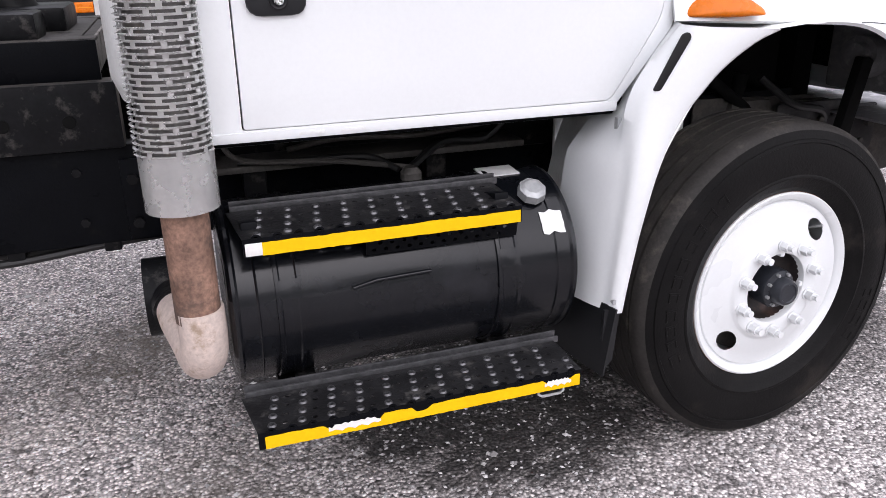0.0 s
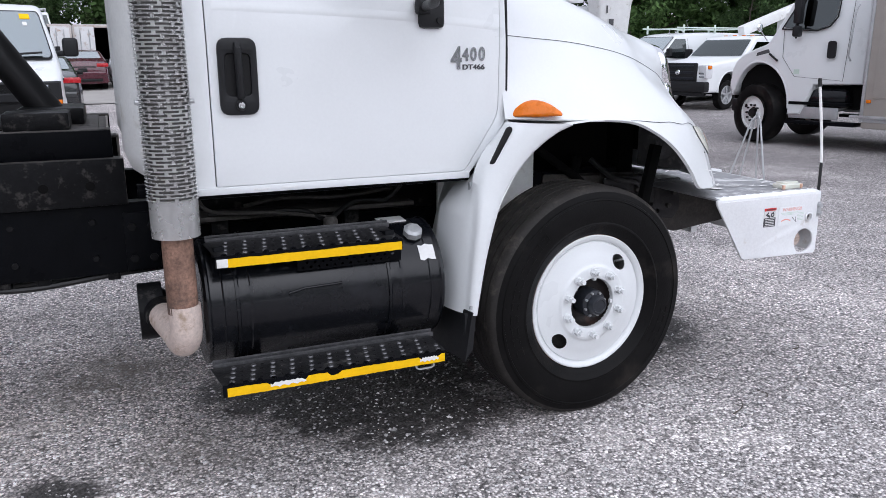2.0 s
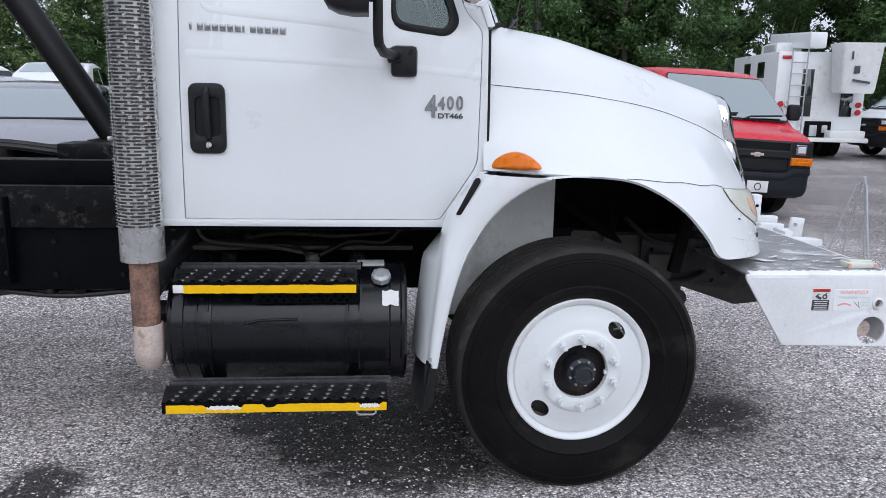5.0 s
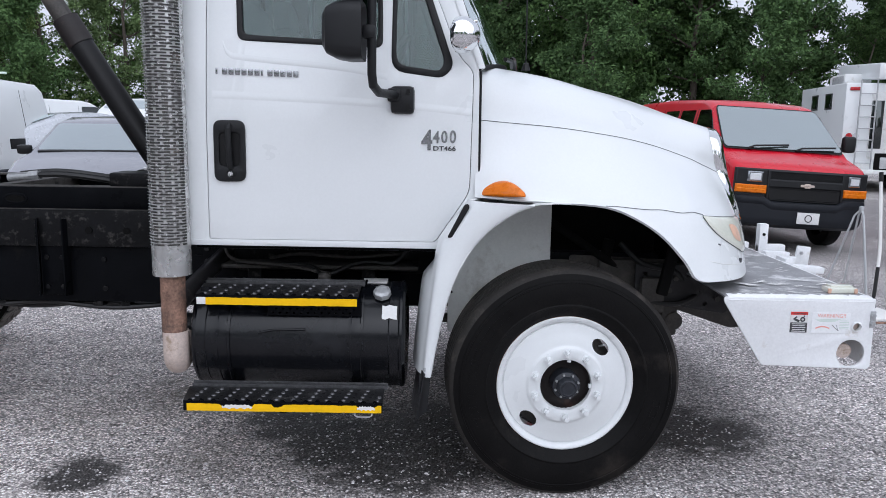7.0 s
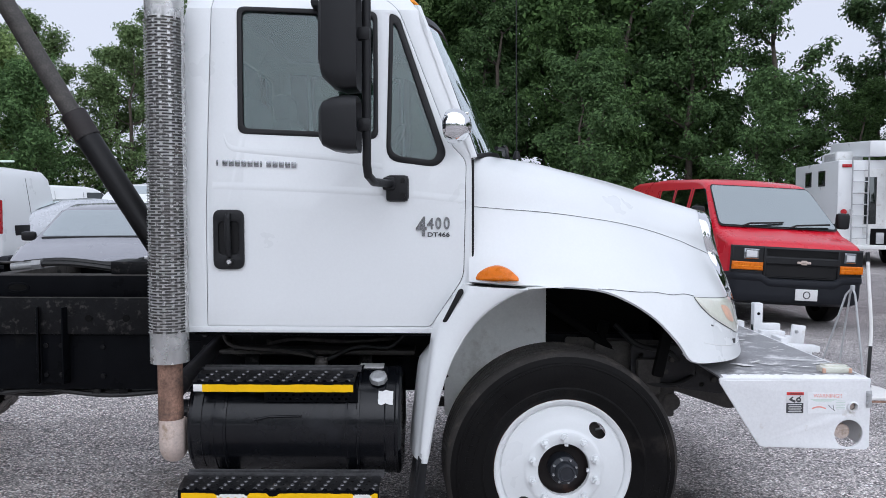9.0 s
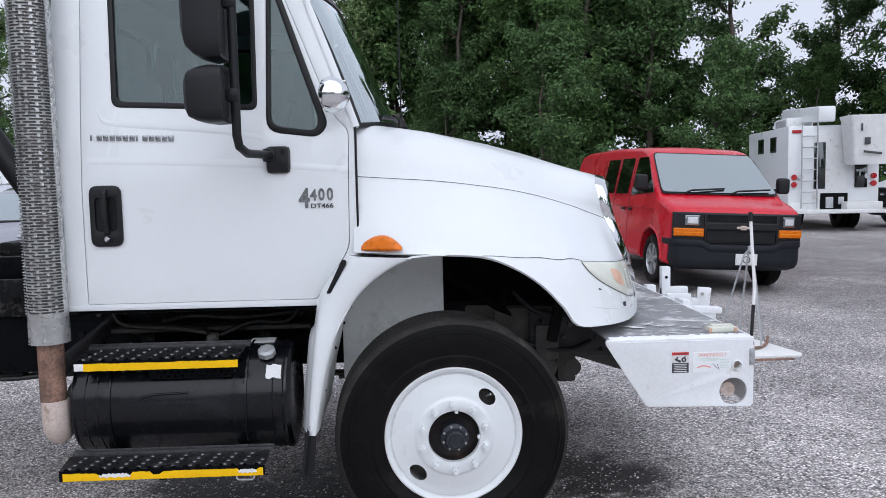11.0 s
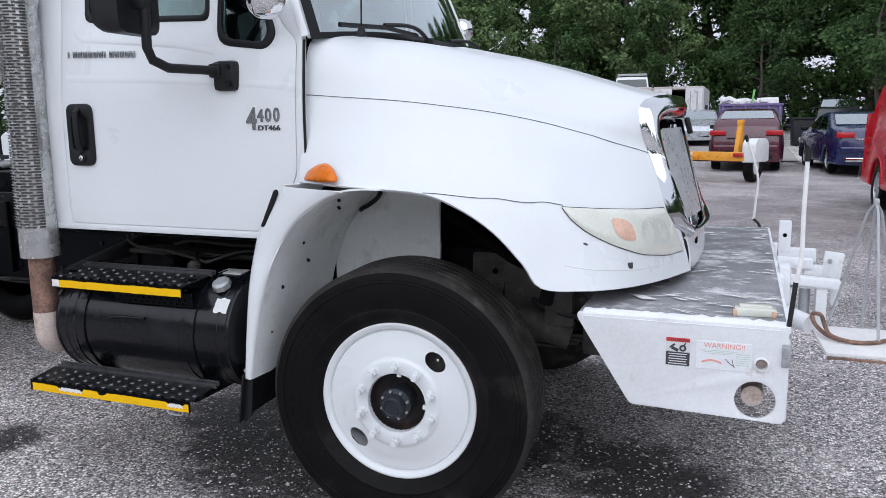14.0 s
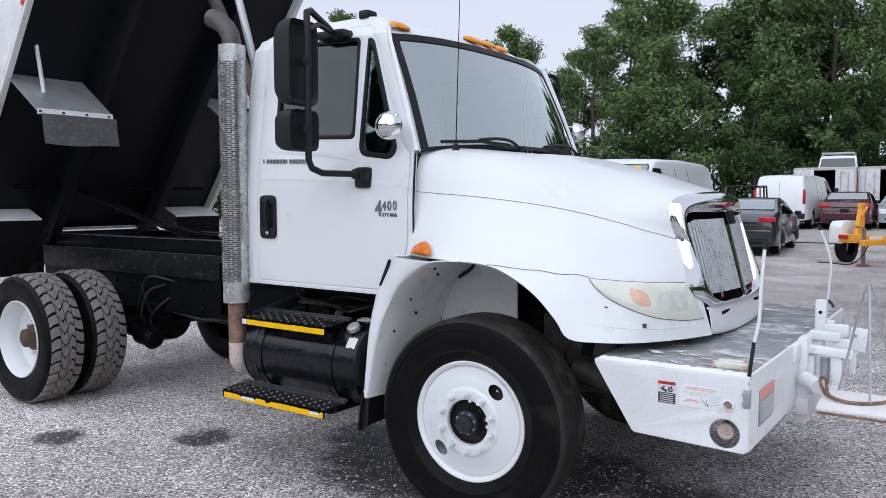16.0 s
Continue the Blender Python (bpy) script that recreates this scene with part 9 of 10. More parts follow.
def bucket_truck():
    """A white aerial-lift service body seen from its rear corner; origin under the middle of the rear."""
    root = thing("bucket_truck", "white enclosed service truck with a roof lift boom and bucket", "truck", (12.83, 19.17, gz(0, 19.3)), 81)
    body = part("service_body", Build().box((2.0, 0, 1.78), (4.0, 2.35, 2.1), 0.05), "white", root, "white enclosed service body")
    part("lower_skirt", Build().box((2.0, 0, 0.62), (4.0, 2.3, 0.28), 0.03), "white_old", root)
    part("rear_bumper", Build().box((-0.22, 0, 0.52), (0.5, 2.4, 0.10), 0.02).box((-0.25, -0.65, 0.66), (0.4, 0.9, 0.22), 0.02), "white_old", root)
    for x in (1.35, 2.6):
        part("side_window", Build().box((x, 1.178, 2.38), (0.52, 0.02, 0.36), 0.008), "glass_dark", body)
        part("window_frame", Build().box((x, 1.177, 2.38), (0.60, 0.016, 0.44), 0.006), "trim", body)
    part("rear_door", Build().box((-0.005, 0.10, 1.72), (0.03, 0.85, 1.75), 0.01), "white_old", root)
    part("door_window", Build().box((-0.024, 0.36, 1.75), (0.02, 0.30, 1.25), 0.01), "glass_dark", root)
    part("door_window", Build().box((-0.024, -0.70, 1.45), (0.02, 0.32, 0.62), 0.01), "glass_dark", root)
    part("service_bay", Build().box((-0.01, -0.02, 0.78), (0.06, 0.70, 0.45), 0.01), "dark", root)
    part("bay_gear", Build().box((-0.03, 0.1, 0.75), (0.06, 0.2, 0.3), 0.02).box((-0.03, -0.2, 0.80), (0.06, 0.15, 0.2), 0.02), "galv", root)
    lad = Build()
    for y in (0.45, 0.85):
        lad.rod((-0.12, y, 0.6), (-0.12, y, 2.9), 0.02)
    for k in range(7):
        lad.rod((-0.12, 0.45, 0.75 + 0.3 * k), (-0.12, 0.85, 0.75 + 0.3 * k), 0.016)
    part("ladder", lad, "galv", root, "grey rear ladder")
    for s in (-1, 1):
        for z, m_ in ((1.45, "red_lens"), (1.25, "red_lens")):
            part("tail_light", Build().rod((-0.02, s * 1.02, z), (-0.06, s * 1.02, z), 0.075, seg=20), m_, root)
        part("reverse_light", Build().rod((-0.02, s * 0.85, 1.45), (-0.06, s * 0.85, 1.45), 0.07, seg=20), "lens_clear", root)
        part("top_light", Build().box((-0.02, s * 0.95, 2.68), (0.04, 0.26, 0.09), 0.02), "red_lens", root)
        for y in (0.72, 1.0):
            part("rear_wheel", Build().lathe([(0.25, 0.0), (0.40, 0.02 * s), (0.47, 0.0), (0.47, -0.22 * s), (0.25, -0.24 * s)], (1.2, s * y, 0.47), "y", 36), "rubber", root)
    boom = part("lift_boom", Build().box((1.4, 0.25, 3.20), (3.2, 0.45, 0.42), 0.06, (0, -3, 0)).box((2.6, 0.25, 3.0), (0.8, 0.9, 0.3), 0.05), "white", root, "white lift boom on the roof")
    part("boom_light", Build().box((3.02, 0.25, 3.12), (0.12, 0.3, 0.14), 0.03), "amber", boom)
    part("roof_unit", Build().box((1.6, 0.55, 2.98), (1.1, 0.7, 0.30), 0.05), "white_old", root)
    vents = Build()
    for k in range(12):
        vents.box((1.15 + 0.08 * k, 0.905, 2.98), (0.03, 0.02, 0.2), 0.004)
    part("unit_vent", vents, "galv", root)
    bk = Build()
    rows = []
    for z, k in ((1.75, 0.78), (1.85, 0.84), (2.9, 1.0), (2.97, 1.06), (3.02, 1.06)):
        rows.append([(-0.52 + 0.40 * k * cx, -0.62 + 0.52 * k * cy, z) for cx, cy in rounded([(-1, -1), (1, -1), (1, 1), (-1, 1)], 0.25)])
    bk.grid(rows, True)
    bk.face(rows[0][::-1]).face(rows[-1])
    part("lift_bucket", bk, "white_old", root, "white fibreglass lift bucket")
    part("bucket_marks", Build().box((-0.945, -0.62, 2.05), (0.012, 0.45, 0.06), 0.003, (8, 0, 0)).box((-0.92, -0.50, 2.35), (0.012, 0.14, 0.18), 0.003).box((-0.94, -0.35, 2.7), (0.02, 0.04, 0.2), 0.004), "grey_ink", root)


bucket_truck()


# ---- far side of the yard ----
def container(x0, x1, y, name, mark=False):
    z0 = gz(0, y)
    root = thing(name, "white steel shipping container with its doors open", "container", ((x0 + x1) / 2, y, z0), 0)
    w, ln, hh = x1 - x0, 6.0, 2.45
    part("side_wall", Build().grid([[(-w / 2, ln * k / 60, z) for z in (0, hh)] for k in range(61)]).thick(0.03), "container", root)
    corr = Build()
    rows = []
    for k in range(121):
        rows.append([(w / 2 + (0.03 if (k // 2) % 2 else 0.0), ln * k / 120, z) for z in (0.05, hh - 0.05)])
    corr.grid(rows)
    part("side_wall", corr.thick(0.02), "container", root)
    part("container_roof", Build().box((0, ln / 2, hh), (w, ln, 0.05), 0.01), "container", root)
    # the container's inner shade is put into the back and floor colour
    part("back_wall", Build().box((0, ln, hh / 2), (w, 0.05, hh), 0.01), "dark", root)
    part("container_floor", Build().box((0, ln / 2, 0.08), (w, ln, 0.12), 0.01), "dark", root)
    part("door_frame", Build().box((0, 0, hh - 0.05), (w, 0.10, 0.12), 0.01).box((-w / 2, 0, hh / 2), (0.10, 0.12, hh), 0.01).box((w / 2, 0, hh / 2), (0.10, 0.12, hh), 0.01), "rust_container", root, "rust-streaked door frame")
    part("open_door", Build().box((-w / 2 + 0.42, -0.05, hh / 2), (0.78, 0.05, hh - 0.15), 0.01), "container", root)
    part("open_door", Build().box((w / 2 - 0.40, -0.05, hh / 2), (0.74, 0.05, hh - 0.15), 0.01), "container", root)
    bars_ = Build()
    for x in (-w / 2 + 0.25, -w / 2 + 0.6, w / 2 - 0.25, w / 2 - 0.55):
        bars_.rod((x, -0.09, 0.1), (x, -0.09, hh - 0.2), 0.02)
    part("lock_bar", bars_, "galv", root)
    if mark:
        mk = Build()
        for k in range(5):
            for j in range(2):
                mk.box((w / 2 + 0.04, 1.6 + 0.55 * k, 1.5 - 0.42 * j), (0.02, 0.36, 0.30), 0.004)
        part("container_mark", mk, "grey_ink", root)


M["rust_container"] = material("rusty_frame_steel", (0.52, 0.47, 0.44), 0.7, vary=0.2, scale=4, stain=(0.30, 0.20, 0.15), stain_amount=0.3)
container(-3.75, -1.30, 36.8, "shipping_container")
container(-1.18, 1.00, 37.2, "shipping_container", True)


def loaded_pickup():
    z = gz(0, 45) + 2.0
    root = thing("cab_truck", "white crew truck with a roof rack parked behind the containers", "truck", (-3.4, 46.0, z - 2.0), -85)
    top = [(0.4, 1.6), (0.4, 2.3), (-0.1, 2.5), (-0.45, 3.15), (-0.6, 3.25), (-1.9, 3.25), (-2.0, 3.1), (-2.05, 1.6)]
    bd = Body(top, 1.0, 2.4, 3.25, 0.12, (-2.05, 0.4))
    part("cab", bd.build(), "white_old", root)
    part("windscreen", bd.across((-0.14, 2.56), (-0.42, 3.10), -0.9, 0.9, 0.012, 0.05), "glass_dark", root)
    part("chassis", Build().box((-1.5, 0, 1.2), (4.0, 1.6, 0.9), 0.05), "dark", root)
    for x in (0, -2.6):
        for s in (-1, 1):
            road_wheel(root, x, 0.8 * s, 0.45, s)
    rk = Build().rod((-0.6, 0.8, 3.42), (-2.0, 0.8, 3.42), 0.03).rod((-0.6, -0.8, 3.42), (-2.0, -0.8, 3.42), 0.03)
    for x in (-0.6, -1.3, -2.0):
        rk.rod((x, -0.8, 3.42), (x, 0.8, 3.42), 0.03).rod((x, 0.8, 3.2), (x, 0.8, 3.42), 0.025).rod((x, -0.8, 3.2), (x, -0.8, 3.42), 0.025)
    part("roof_rack", rk, "galv", root)


loaded_pickup()


def utility_cart():
    """A dark open utility vehicle with a rusty cage, half hidden behind the sedan."""
    root = thing("utility_cart", "dark open utility vehicle with a rusty roll cage", "vehicle", (-3.4, 27.2, gz(0, 27.2)), 95)
    part("body", Build().box((0, 0, 0.62), (2.4, 1.3, 0.40), 0.06).box((-0.1, 0, 0.95), (0.5, 1.1, 0.4), 0.08), "dark_car", root)
    for x, m_ in ((-1.0, "rust"), (-0.1, "trim"), (0.6, "trim")):
        for y in (-0.6, 0.6):
            part("cage_post", Build().rod((x, y, 0.8), (x * 0.9, y * 0.92, 1.72), 0.03, seg=8), m_, root)
        part("cage_bar", Build().rod((x * 0.9, -0.56, 1.72), (x * 0.9, 0.56, 1.72), 0.03, seg=8), "trim", root)
    for y in (-0.55, 0.55):
        part("roof_bar", Build().rod((-0.9, y, 1.72), (0.55, y, 1.74), 0.03, seg=8), "trim", root)
    for x in (-0.85, 0.85):
        for s in (-1, 1):
            road_wheel(root, x, 0.62 * s, 0.31, s)


utility_cart()


def dumpster():
    y, z = 34.2, gz(0, 34.2)
    root = thing("dumpster", "faded purple roll-off dumpster full of rubbish", "dumpster", (3.05, y, z), 3)
    part("tub", Build().box((0, 1.5, 0.95), (2.4, 3.0, 1.35), 0.02), "purple", root)
    for k in range(6):
        part("tub_rib", Build().box((-1.1 + 0.44 * k, -0.03, 0.95), (0.09, 0.08, 1.3), 0.01), "purple", root)
    part("tub_rim", Build().box((0, -0.02, 1.62), (2.5, 0.14, 0.10), 0.02), "purple", root)
    part("tub_panel", Build().box((-0.25, -0.05, 1.30), (0.55, 0.02, 0.30), 0.01), "sticker", root)
    heap = Build()
    rr = random.Random(4)
    for k in range(14):
        heap.box((rr.uniform(-0.9, 0.9), rr.uniform(0.4, 2.4), 1.66 + rr.uniform(0, 0.16)), (rr.uniform(0.3, 0.9), rr.uniform(0.3, 0.9), 0.2), 0.05, (rr.uniform(-20, 20), rr.uniform(-20, 20), rr.uniform(0, 90)))
    part("rubbish", heap, "tape_white", root, "heap of pale rubbish", kind="stuff")
    part("green_board", Build().box((0.1, 0.6, 2.0), (0.08, 0.03, 0.5), 0.005, (0, 8, 0)), "green_board", root)


M["green_board"] = material("bright_green_board", (0.20, 0.55, 0.14), 0.6, vary=0.15)
dumpster()
bin_ = thing("wheeled_bin", "black plastic wheeled bin beside the weeds", "bin", (4.95, 33.2, gz(0, 33.2)), 8)
part("bin_body", Build().plate([(-0.33, 0), (0.33, 0), (0.40, 1.0), (-0.40, 1.0)], [], 0.62, 0.02, lambda u, v, w: (u, w - 0.3, v + 0.02)), "plastic", bin_)
part("bin_lid", Build().box((0, 0.0, 1.06), (0.84, 0.74, 0.08), 0.03), "plastic", bin_)


def trailer():
    """A yellow reel trailer with white mudguards; origin between the wheels."""
    root = thing("reel_trailer", "yellow-orange reel trailer with white mudguards on gravel", "trailer", (1.98, 18.75, 0.05), -21 + 90)
    # x runs away from the hitch, y across
    for s in (-1, 1):
        w = part("wheel", Build().lathe([(0.18, 0.0), (0.24, 0.05 * s), (0.33, 0.06 * s), (0.37, 0.02 * s), (0.37, -0.14 * s), (0.20, -0.16 * s)], (0, 1.20 * s, 0.37), "y", 32), "rubber", root)
        part("rim", Build().lathe([(0.20, 0.02 * s), (0.10, 0.03 * s), (0.004, 0.05 * s)], (0, 1.20 * s, 0.37), "y", 20), "white_old", w)
        part("mudguard", Build().plate(rounded([(-0.42, 0.45), (0.42, 0.45), (0.42, 0.86), (0.25, 0.98), (-0.30, 0.98), (-0.42, 0.86)], 0.05), [], 0.30, 0.02, lambda u, v, w_: (u, s * (1.05 + w_), v)), "white_old", root, "boxy white mudguard")
        part("reel_upright", Build().plate(rounded([(-0.26, 0.55), (0.10, 0.55), (0.08, 1.30), (-0.03, 1.34), (-0.07, 1.26)], 0.03), [], 0.10, 0.01, lambda u, v, w_: (u, s * (0.78 + w_), v)), "orange", root, "yellow reel arm")
        part("arm_hook", Build().box((0.0, s * 0.83, 1.34), (0.16, 0.12, 0.12), 0.02).rod((-0.1, s * 0.78, 1.1), (0.2, s * 0.80, 1.30), 0.03), "orange", root)
        part("tail_lamp", Build().box((-0.46, s * 0.98, 0.62), (0.05, 0.22, 0.09), 0.02), "red_lens", root)
    part("axle_beam", Build().box((-0.35, 0, 0.58), (0.16, 2.2, 0.20), 0.02).box((0.3, 0, 0.55), (0.12, 2.0, 0.14), 0.02), "orange", root, "yellow cross beam")
    part("tongue", Build().box((-0.9, 0.0, 0.55), (1.1, 0.12, 0.12), 0.01, (0, 0, 0)), "orange", root)
    part("jack_stand", Build().rod((-0.75, 0.35, 0.02), (-0.75, 0.35, 0.85), 0.045).box((-0.75, 0.35, 0.02), (0.2, 0.2, 0.03), 0.005).rod((-0.75, 0.35, 0.85), (-0.75, 0.55, 0.88), 0.02), "rust", root, "rusty jack stand")
    part("beam_sticker", Build().box((-0.435, 0.25, 0.60), (0.008, 0.30, 0.12), 0.002), "sticker", root)
    part("chain", Build().tube(smooth_curve([(-0.8, 0.2, 0.5), (-0.95, 0.3, 0.2), (-1.05, 0.5, 0.04), (-1.0, 0.9, 0.04), (-1.1, 1.2, 0.05)], 6), 0.014, 6), "trim", root)


trailer()


def crane():
    """A parked crane whose striped boom tip shows over the other trucks."""
    root = thing("mobile_crane", "parked crane with a red and white striped boom", "crane", (31.0, 26.0, gz(0, 26)), 180)
    boom = part("crane_boom", Build().box((3.0, 0, 4.95), (6.2, 0.45, 0.5), 0.03, (0, 3, 0)), "tape_white", root, "red and white striped boom")
    for k in range(4):
        part("boom_stripe", Build().box((5.6 - 0.9 * k, 0, 4.82 + 0.047 * k), (0.45, 0.46, 0.51), 0.03, (0, 3, 0)), "red_ink", boom)
    part("boom_head", Build().box((6.0, 0, 4.55), (0.5, 0.3, 0.5), 0.08), "red_lens", boom)
    part("crane_column", Build().box((0.2, 0, 2.9), (0.8, 0.8, 4.0), 0.05), "white_old", root)
    part("crane_deck", Build().box((0, 0, 0.95), (6.0, 2.4, 0.5), 0.05), "white_old", root)
    for x in (-2, 2):
        for s in (-1, 1):
            road_wheel(root, x, 1.0 * s, 0.5, s)


crane()


# ---- woods round the yard ----
def leaf_material(name, dark, light):
    m = bpy.data.materials.new(name)
    m.use_nodes = True
    nt = m.node_tree
    p = nt.nodes["Principled BSDF"]
    g = nt.nodes.new("ShaderNodeNewGeometry")
    r = nt.nodes.new("ShaderNodeValToRGB")
    r.color_ramp.elements[0].color, r.color_ramp.elements[1].color = (*dark, 1), (*light, 1)
    oi = nt.nodes.new("ShaderNodeObjectInfo")
    hs = nt.nodes.new("ShaderNodeHueSaturation")
    mr = nt.nodes.new("ShaderNodeMapRange")
    mr.inputs["To Min"].default_value, mr.inputs["To Max"].default_value = 0.65, 1.25
    nt.links.new(oi.outputs["Random"], mr.inputs["Value"])
    nt.links.new(mr.outputs["Result"], hs.inputs["Value"])
    nt.links.new(g.outputs["Random Per Island"], r.inputs["Fac"])
    nt.links.new(r.outputs["Color"], hs.inputs["Color"])
    nt.links.new(hs.outputs["Color"], p.inputs["Base Color"])
    p.inputs["Roughness"].default_value = 0.7
    p.inputs["Specular IOR Level"].default_value = 0.12
    # thin leaves let some light through
    tr = nt.nodes.new("ShaderNodeBsdfTranslucent")
    nt.links.new(hs.outputs["Color"], tr.inputs["Color"])
    mx = nt.nodes.new("ShaderNodeMixShader")
    mx.inputs["Fac"].default_value = 0.34
    out = nt.nodes["Material Output"]
    nt.links.new(p.outputs[0], mx.inputs[1])
    nt.links.new(tr.outputs[0], mx.inputs[2])
    nt.links.new(mx.outputs[0], out.inputs["Surface"])
    return m


LEAVES = [leaf_material("maple_leaves", (0.034, 0.066, 0.022), (0.125, 0.215, 0.070)), leaf_material("ash_leaves", (0.055, 0.098, 0.026), (0.17, 0.27, 0.078)), leaf_material("locust_leaves", (0.044, 0.082, 0.034), (0.145, 0.24, 0.090))]
# paler copies of the leaves, sunlight painted into their colour
SUNLIT_LEAVES = [leaf_material("sunlit_maple_leaves", (0.10, 0.155, 0.062), (0.27, 0.38, 0.16)), leaf_material("sunlit_ash_leaves", (0.13, 0.20, 0.065), (0.33, 0.44, 0.17))]


def tree_meshes(seed, height, spread, leaf, count, low=0.12):
    """Trunk with forking limbs, and a crown of leaf sprays gathered in clumps at the twigs."""
    leaf, count = (leaf * 0.82, int(count * 1.35)) if leaf < 0.3 else (leaf, int(count * 0.9))
    rr = random.Random(seed)
    rg = np.random.default_rng(seed)
    wood = Build()
    tips = []

    def limb(p, d, length, r, depth):
        pts, rads = [p], [r]
        q, dd = Vector(p), Vector(d)
        for k in range(4):
            dd = (dd + Vector((rr.uniform(-0.22, 0.22), rr.uniform(-0.22, 0.22), rr.uniform(0.0, 0.16)))).normalized()
            q = q + dd * length / 4
            pts.append(q.copy())
            rads.append(r * (1 - 0.17 * (k + 1)))
        wood.tube(pts, r, (8, 4, 3)[depth], rads)
        if depth < 2:
            for k in range(4 if depth else 3):
                at = pts[rr.choice((2, 3, 4))]
                nd = (dd + Vector((rr.uniform(-1, 1), rr.uniform(-1, 1), rr.uniform(-0.25, 0.5)))).normalized()
                limb(at, nd, length * rr.uniform(0.5, 0.75), r * 0.5, depth + 1)
        for pnt in pts[2:]:
            if depth:
                tips.append((pnt, 0.45 + 0.35 * rr.random() + (0.35 if depth == 1 else 0.1)))

    trunk = [Vector((0, 0, -0.2))]
    for k in range(1, 8):
        trunk.append(Vector((rr.uniform(-0.18, 0.18) * k * 0.4, rr.uniform(-0.18, 0.18) * k * 0.4, height * 0.88 * k / 7)))
    r0 = height * 0.014
    wood.tube(trunk, r0, 10, [r0 * (1.25 - 0.15 * k) for k in range(8)])
    for k in range(1, 8):
        n = 4 if k > 1 else 2
        for j in range(n):
            if trunk[k].z < height * low:
                continue
            a = rr.uniform(0, math.tau)
            up = 0.15 + 0.7 * (k / 7) ** 2
            reach = spread * (0.55 + 0.6 * math.sin(math.pi * (0.25 + 0.72 * k / 8))) * rr.uniform(0.7, 1.1)
            limb(trunk[k].copy(), Vector((math.cos(a), math.sin(a), up)).normalized(), reach * 0.62, r0 * (0.5 - 0.045 * k), 1)
    tips.append((trunk[-1], 0.8))
    n = len(tips)
    pick = rg.integers(0, n, count)
    cen = np.array([tuple(t[0]) for t in tips])[pick]
    rad = np.array([t[1] for t in tips])[pick] * spread * 0.25
    off = rg.normal(0, 1, (count, 3))
    off /= np.linalg.norm(off, axis=1)[:, None]
    off *= (rg.random(count) ** 0.45)[:, None] * rad[:, None]
    off[:, 2] *= 0.55
    c = cen + off
    c[:, 2] = np.maximum(c[:, 2], 0.15)
    # each spray: a bent leaf-shaped piece of two quads, hanging outwards
    nrm = off / (np.linalg.norm(off, axis=1)[:, None] + 1e-6) * 0.85 + rg.normal(0, 0.40, (count, 3)) + np.array([0, 0, 0.60])
    nrm /= np.linalg.norm(nrm, axis=1)[:, None]
    t = np.cross(nrm, rg.normal(0, 1, (count, 3)))
    t /= np.linalg.norm(t, axis=1)[:, None]
    b = np.cross(nrm, t)
    s = leaf * rg.uniform(0.6, 1.35, count)[:, None]
    v = np.stack([c - t * s, c + b * s * 0.50 + nrm * s * 0.10, c + t * s - nrm * s * 0.22, c - b * s * 0.50 + nrm * s * 0.10], 1).reshape(-1, 3)
    f = np.arange(count * 4).reshape(-1, 4)
    me = bpy.data.meshes.new("crown")
    me.from_pydata(v.tolist(), [], f.tolist())
    wm = bpy.data.meshes.new("trunk")
    wood.bm.to_mesh(wm)
    wood.bm.free()
    for p in wm.polygons:
        p.use_smooth = True
    wm.materials.append(M["bark"])
    return wm, me


KINDS = []
for i, (h, sp, lf, n, low) in enumerate(((15.5, 4.2, 0.19, 11000, 0.10), (17.0, 4.0, 0.17, 11000, 0.16), (13.5, 4.6, 0.20, 10500, 0.08), (16.0, 3.4, 0.16, 8500, 0.2), (9.0, 3.6, 0.15, 10500, 0.04), (15.0, 4.6, 0.25, 12500, 0.02), (13.0, 5.0, 0.85, 1500, 0.02))):
    w_, c_ = tree_meshes(20 + i, h, sp, lf, n, low)
    c_.materials.append(LEAVES[(0, 2, 0, 2, 2, 0, 2)[i]])
    KINDS.append((w_, c_))
# thin kinds with sunlight put into the leaf colour, for beyond the containers
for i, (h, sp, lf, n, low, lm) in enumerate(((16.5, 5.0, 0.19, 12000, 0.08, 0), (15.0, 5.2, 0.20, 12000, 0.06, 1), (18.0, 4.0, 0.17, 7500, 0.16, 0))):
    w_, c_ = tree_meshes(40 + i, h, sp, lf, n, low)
    c_.materials.append(SUNLIT_LEAVES[lm])
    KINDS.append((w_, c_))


def tree(kind, x, y, scale, turn, label):
    root = thing("tree", label, "tree", (x, y, gz(x, y) - 0.02), turn, group="trees at the edge of the yard")
    root.scale = (scale, scale, scale)
    for name, me in zip(("trunk", "crown"), KINDS[kind]):
        ob = new(name, me)
        ob.parent = root
    return root


NAMES = ["tall leafy maple at the edge of the yard", "tall dark-leaved tree in the wood edge", "broad leafy tree with low boughs", "slender tree with thin light foliage", "young bright-green tree at the wood edge", "dense dark tree deep in the wood", "unseen leafy tree behind the camera, added for reflections", "pale leafy tree behind the containers", "bright green tree behind the containers", "tall thin tree with sky showing through"]
rt = random.Random(11)


def low_left(q):
    """The wood grows lower towards the left of the yard."""
    if 22.0 < q.x < 26.5 and q.y > 30:
        return 0.52
    return 1.16 if q.x > -5 and q.x < 16 else (1.0 if q.x > 0 else max(0.76, 1.12 - 0.022 * (-5 - q.x)))


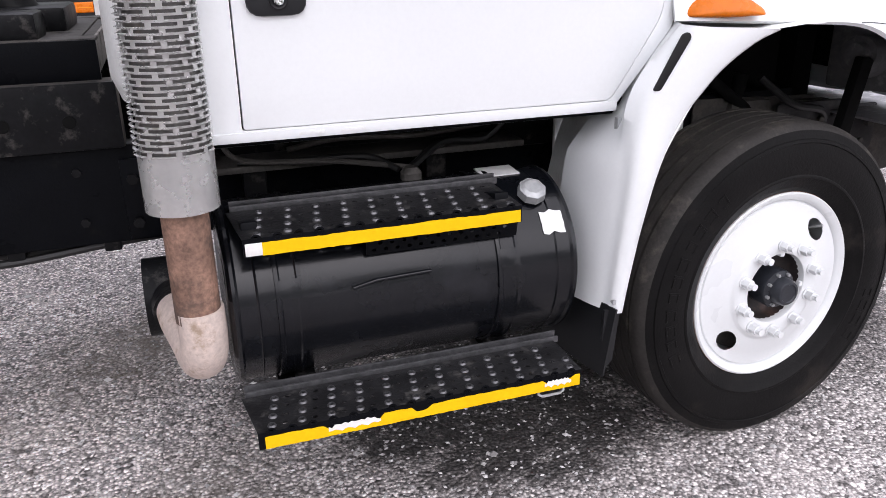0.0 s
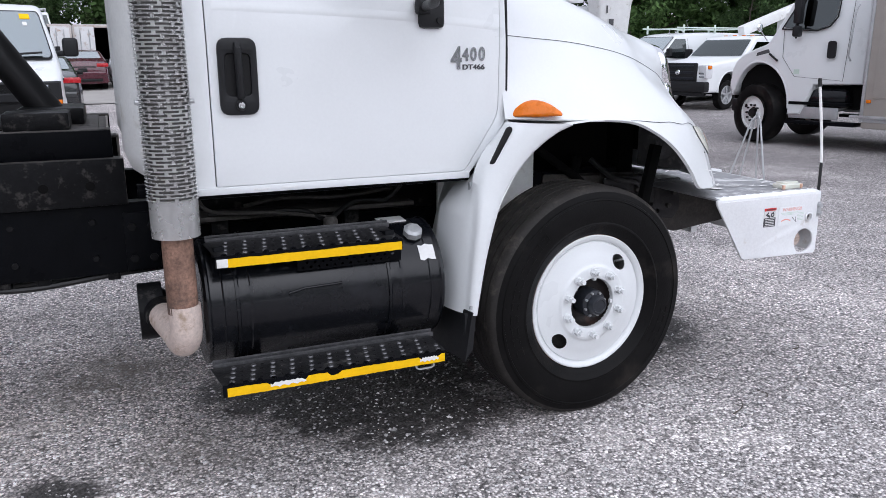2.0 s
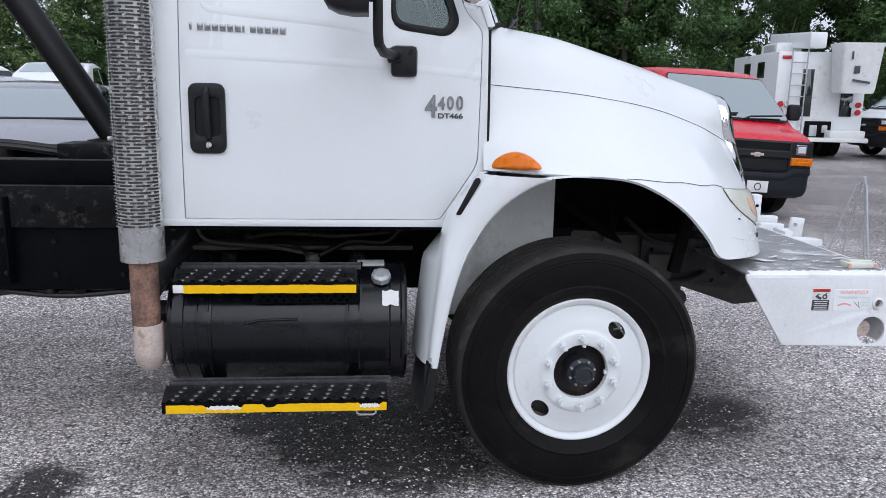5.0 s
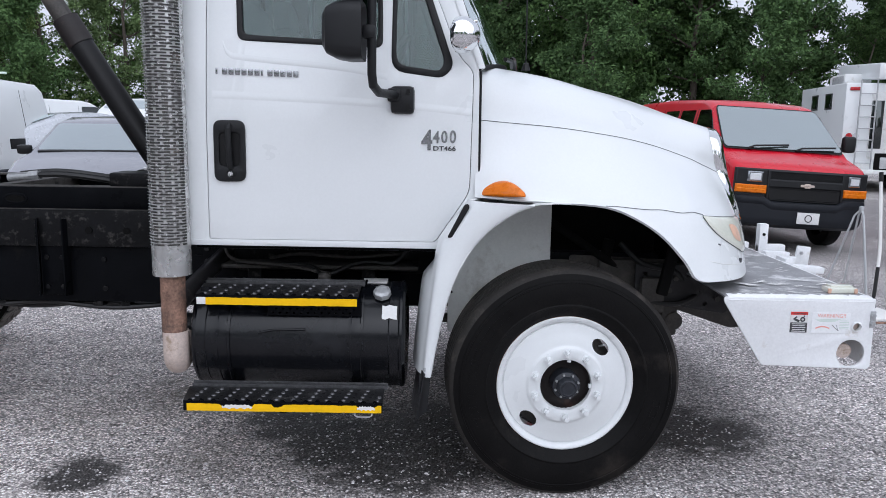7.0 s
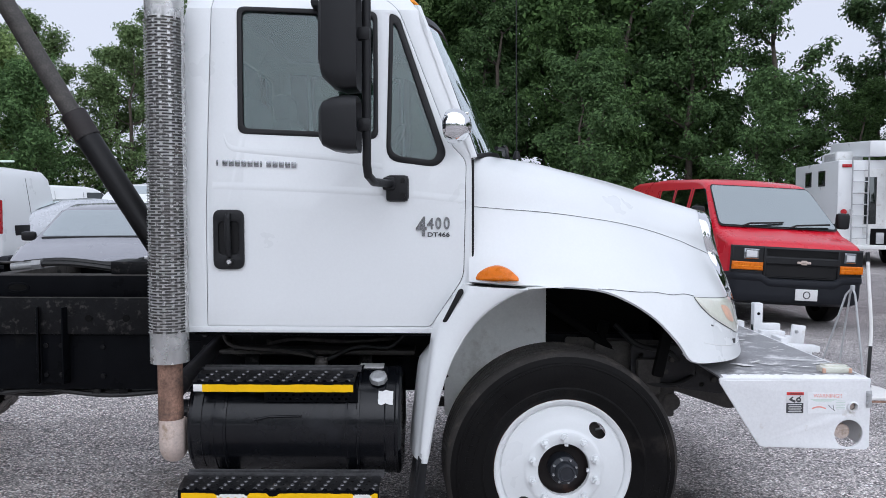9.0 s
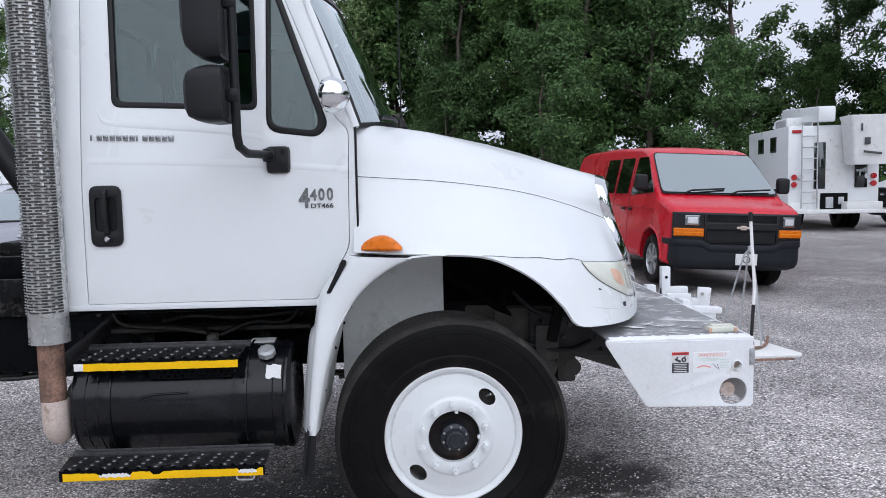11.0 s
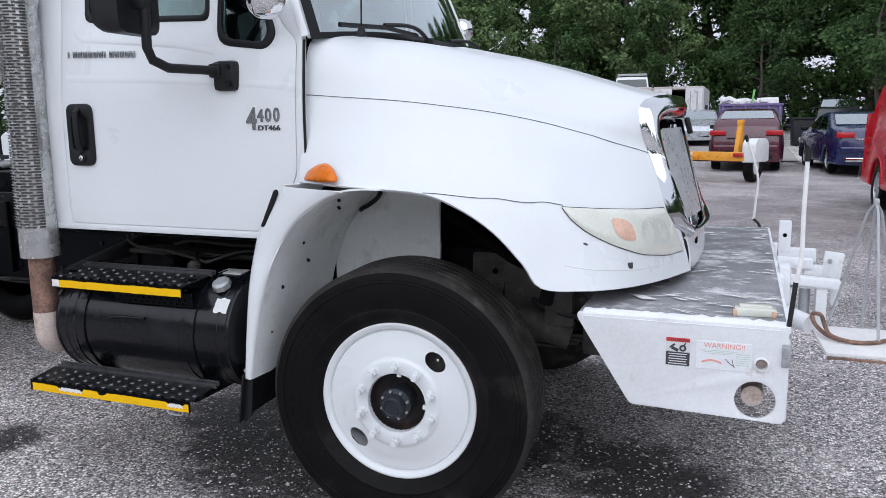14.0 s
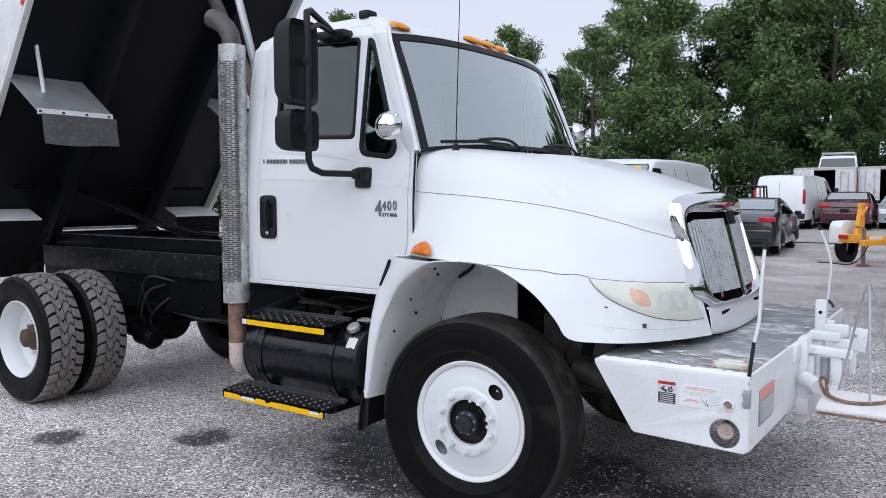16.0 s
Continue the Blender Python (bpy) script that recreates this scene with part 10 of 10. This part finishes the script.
# the edge of the wood, from beyond the parked trucks round to the containers and on to the left
EDGE = [(52, -4), (47, 8), (42, 18), (37, 27), (31, 34), (25, 40), (18, 45), (11, 48), (4, 51), (-4, 54), (-12, 52), (-20, 47), (-27, 40), (-34, 32), (-40, 22)]
for i in range(len(EDGE) - 1):
    a, b_ = Vector(EDGE[i]), Vector(EDGE[i + 1])
    out = Vector((-(b_ - a).y, (b_ - a).x)).normalized() * -1
    if out.dot(a) < 0:
        out = -out
    steps = max(2, int((b_ - a).length / (3.6 if a.x > 0 else 3.0)))
    for k in range(steps):
        p = a.lerp(b_, (k + rt.uniform(0.1, 0.9)) / steps)
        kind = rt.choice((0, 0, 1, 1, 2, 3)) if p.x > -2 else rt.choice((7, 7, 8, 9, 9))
        q = p + out * rt.uniform(-0.8, 1.6)
        tree(kind, q.x, q.y, low_left(q) * rt.uniform(0.78, 1.0), rt.uniform(0, 360), NAMES[kind])
        if k % 2 == 0 or p.x < -2:
            q = p + out * rt.uniform(3.5, 7.5)
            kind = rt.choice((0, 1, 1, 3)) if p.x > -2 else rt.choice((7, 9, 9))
            tree(kind, q.x, q.y, low_left(q) * rt.uniform(0.88, 1.05), rt.uniform(0, 360), NAMES[kind])
        if k % 2 == 1:
            q = p - out * rt.uniform(1.2, 2.6)
            tree(4, q.x, q.y, rt.uniform(0.55, 0.95), rt.uniform(0, 360), NAMES[4])
    for k in range(max(2, int((b_ - a).length / 3.0))):
        p = a.lerp(b_, (k + rt.uniform(0.2, 0.8)) / max(2, int((b_ - a).length / 3.0)))
        q = p + out * rt.uniform(3.0, 5.0)
        if p.x < -12:
            continue
        tree(5, q.x, q.y, low_left(q) * rt.uniform(0.84, 1.0), rt.uniform(0, 360), NAMES[5])
tree(4, 8.6, 40.5, 0.95, 40, NAMES[4])
tree(2, 9.5, 44.0, 0.8, 140, NAMES[2])


# unseen trees added behind the camera, heights set for glass and chrome reflections
for k in range(26):
    a = radians(170 + 9.0 * k * 20 / 25 + rt.uniform(-2, 2))
    q = Vector((2 + 34 * math.cos(a), 4 + 34 * math.sin(a)))
    tree(6, q.x, q.y, rt.uniform(0.55, 0.75) if k < 17 else rt.uniform(0.36, 0.5), rt.uniform(0, 360), NAMES[6])


def undergrowth():
    """Dense low scrub that closes the foot of the wood."""
    rg = np.random.default_rng(3)
    pts = []
    for (ax, ay), (bx, by) in zip(EDGE, EDGE[1:]):
        n = 4200
        t = rg.random(n)
        d = np.array((bx - ax, by - ay)) / math.hypot(bx - ax, by - ay)
        o = rg.normal(1.5, 1.6, n)
        nx, ny = d[1], -d[0]
        if nx * ax + ny * ay < 0:
            nx, ny = -nx, -ny
        x, y = ax + (bx - ax) * t + nx * o, ay + (by - ay) * t + ny * o
        z = rg.random(n) ** 1.6 * (4.4 + 1.2 * np.sin(x * 0.7) + np.sin(y * 1.1)) + 0.02 * np.maximum(0, y - 16)
        pts.append(np.stack([x, y, z], 1))
    c = np.concatenate(pts)
    n = len(c)
    nrm = rg.normal(0, 0.6, (n, 3)) + np.array([0, 0, 0.5])
    nrm /= np.linalg.norm(nrm, axis=1)[:, None]
    t = np.cross(nrm, rg.normal(0, 1, (n, 3)))
    t /= np.linalg.norm(t, axis=1)[:, None]
    b = np.cross(nrm, t)
    s = 0.22 * rg.uniform(0.5, 1.3, n)[:, None]
    v = np.stack([c - t * s, c + b * s * 0.5, c + t * s, c - b * s * 0.5], 1).reshape(-1, 3)
    me = bpy.data.meshes.new("undergrowth")
    me.from_pydata(v.tolist(), [], np.arange(n * 4).reshape(-1, 4).tolist())
    me.materials.append(LEAVES[0])
    tagged(new("undergrowth", me), "dense dark-green scrub at the foot of the wood", "bushes", kind="stuff")


undergrowth()
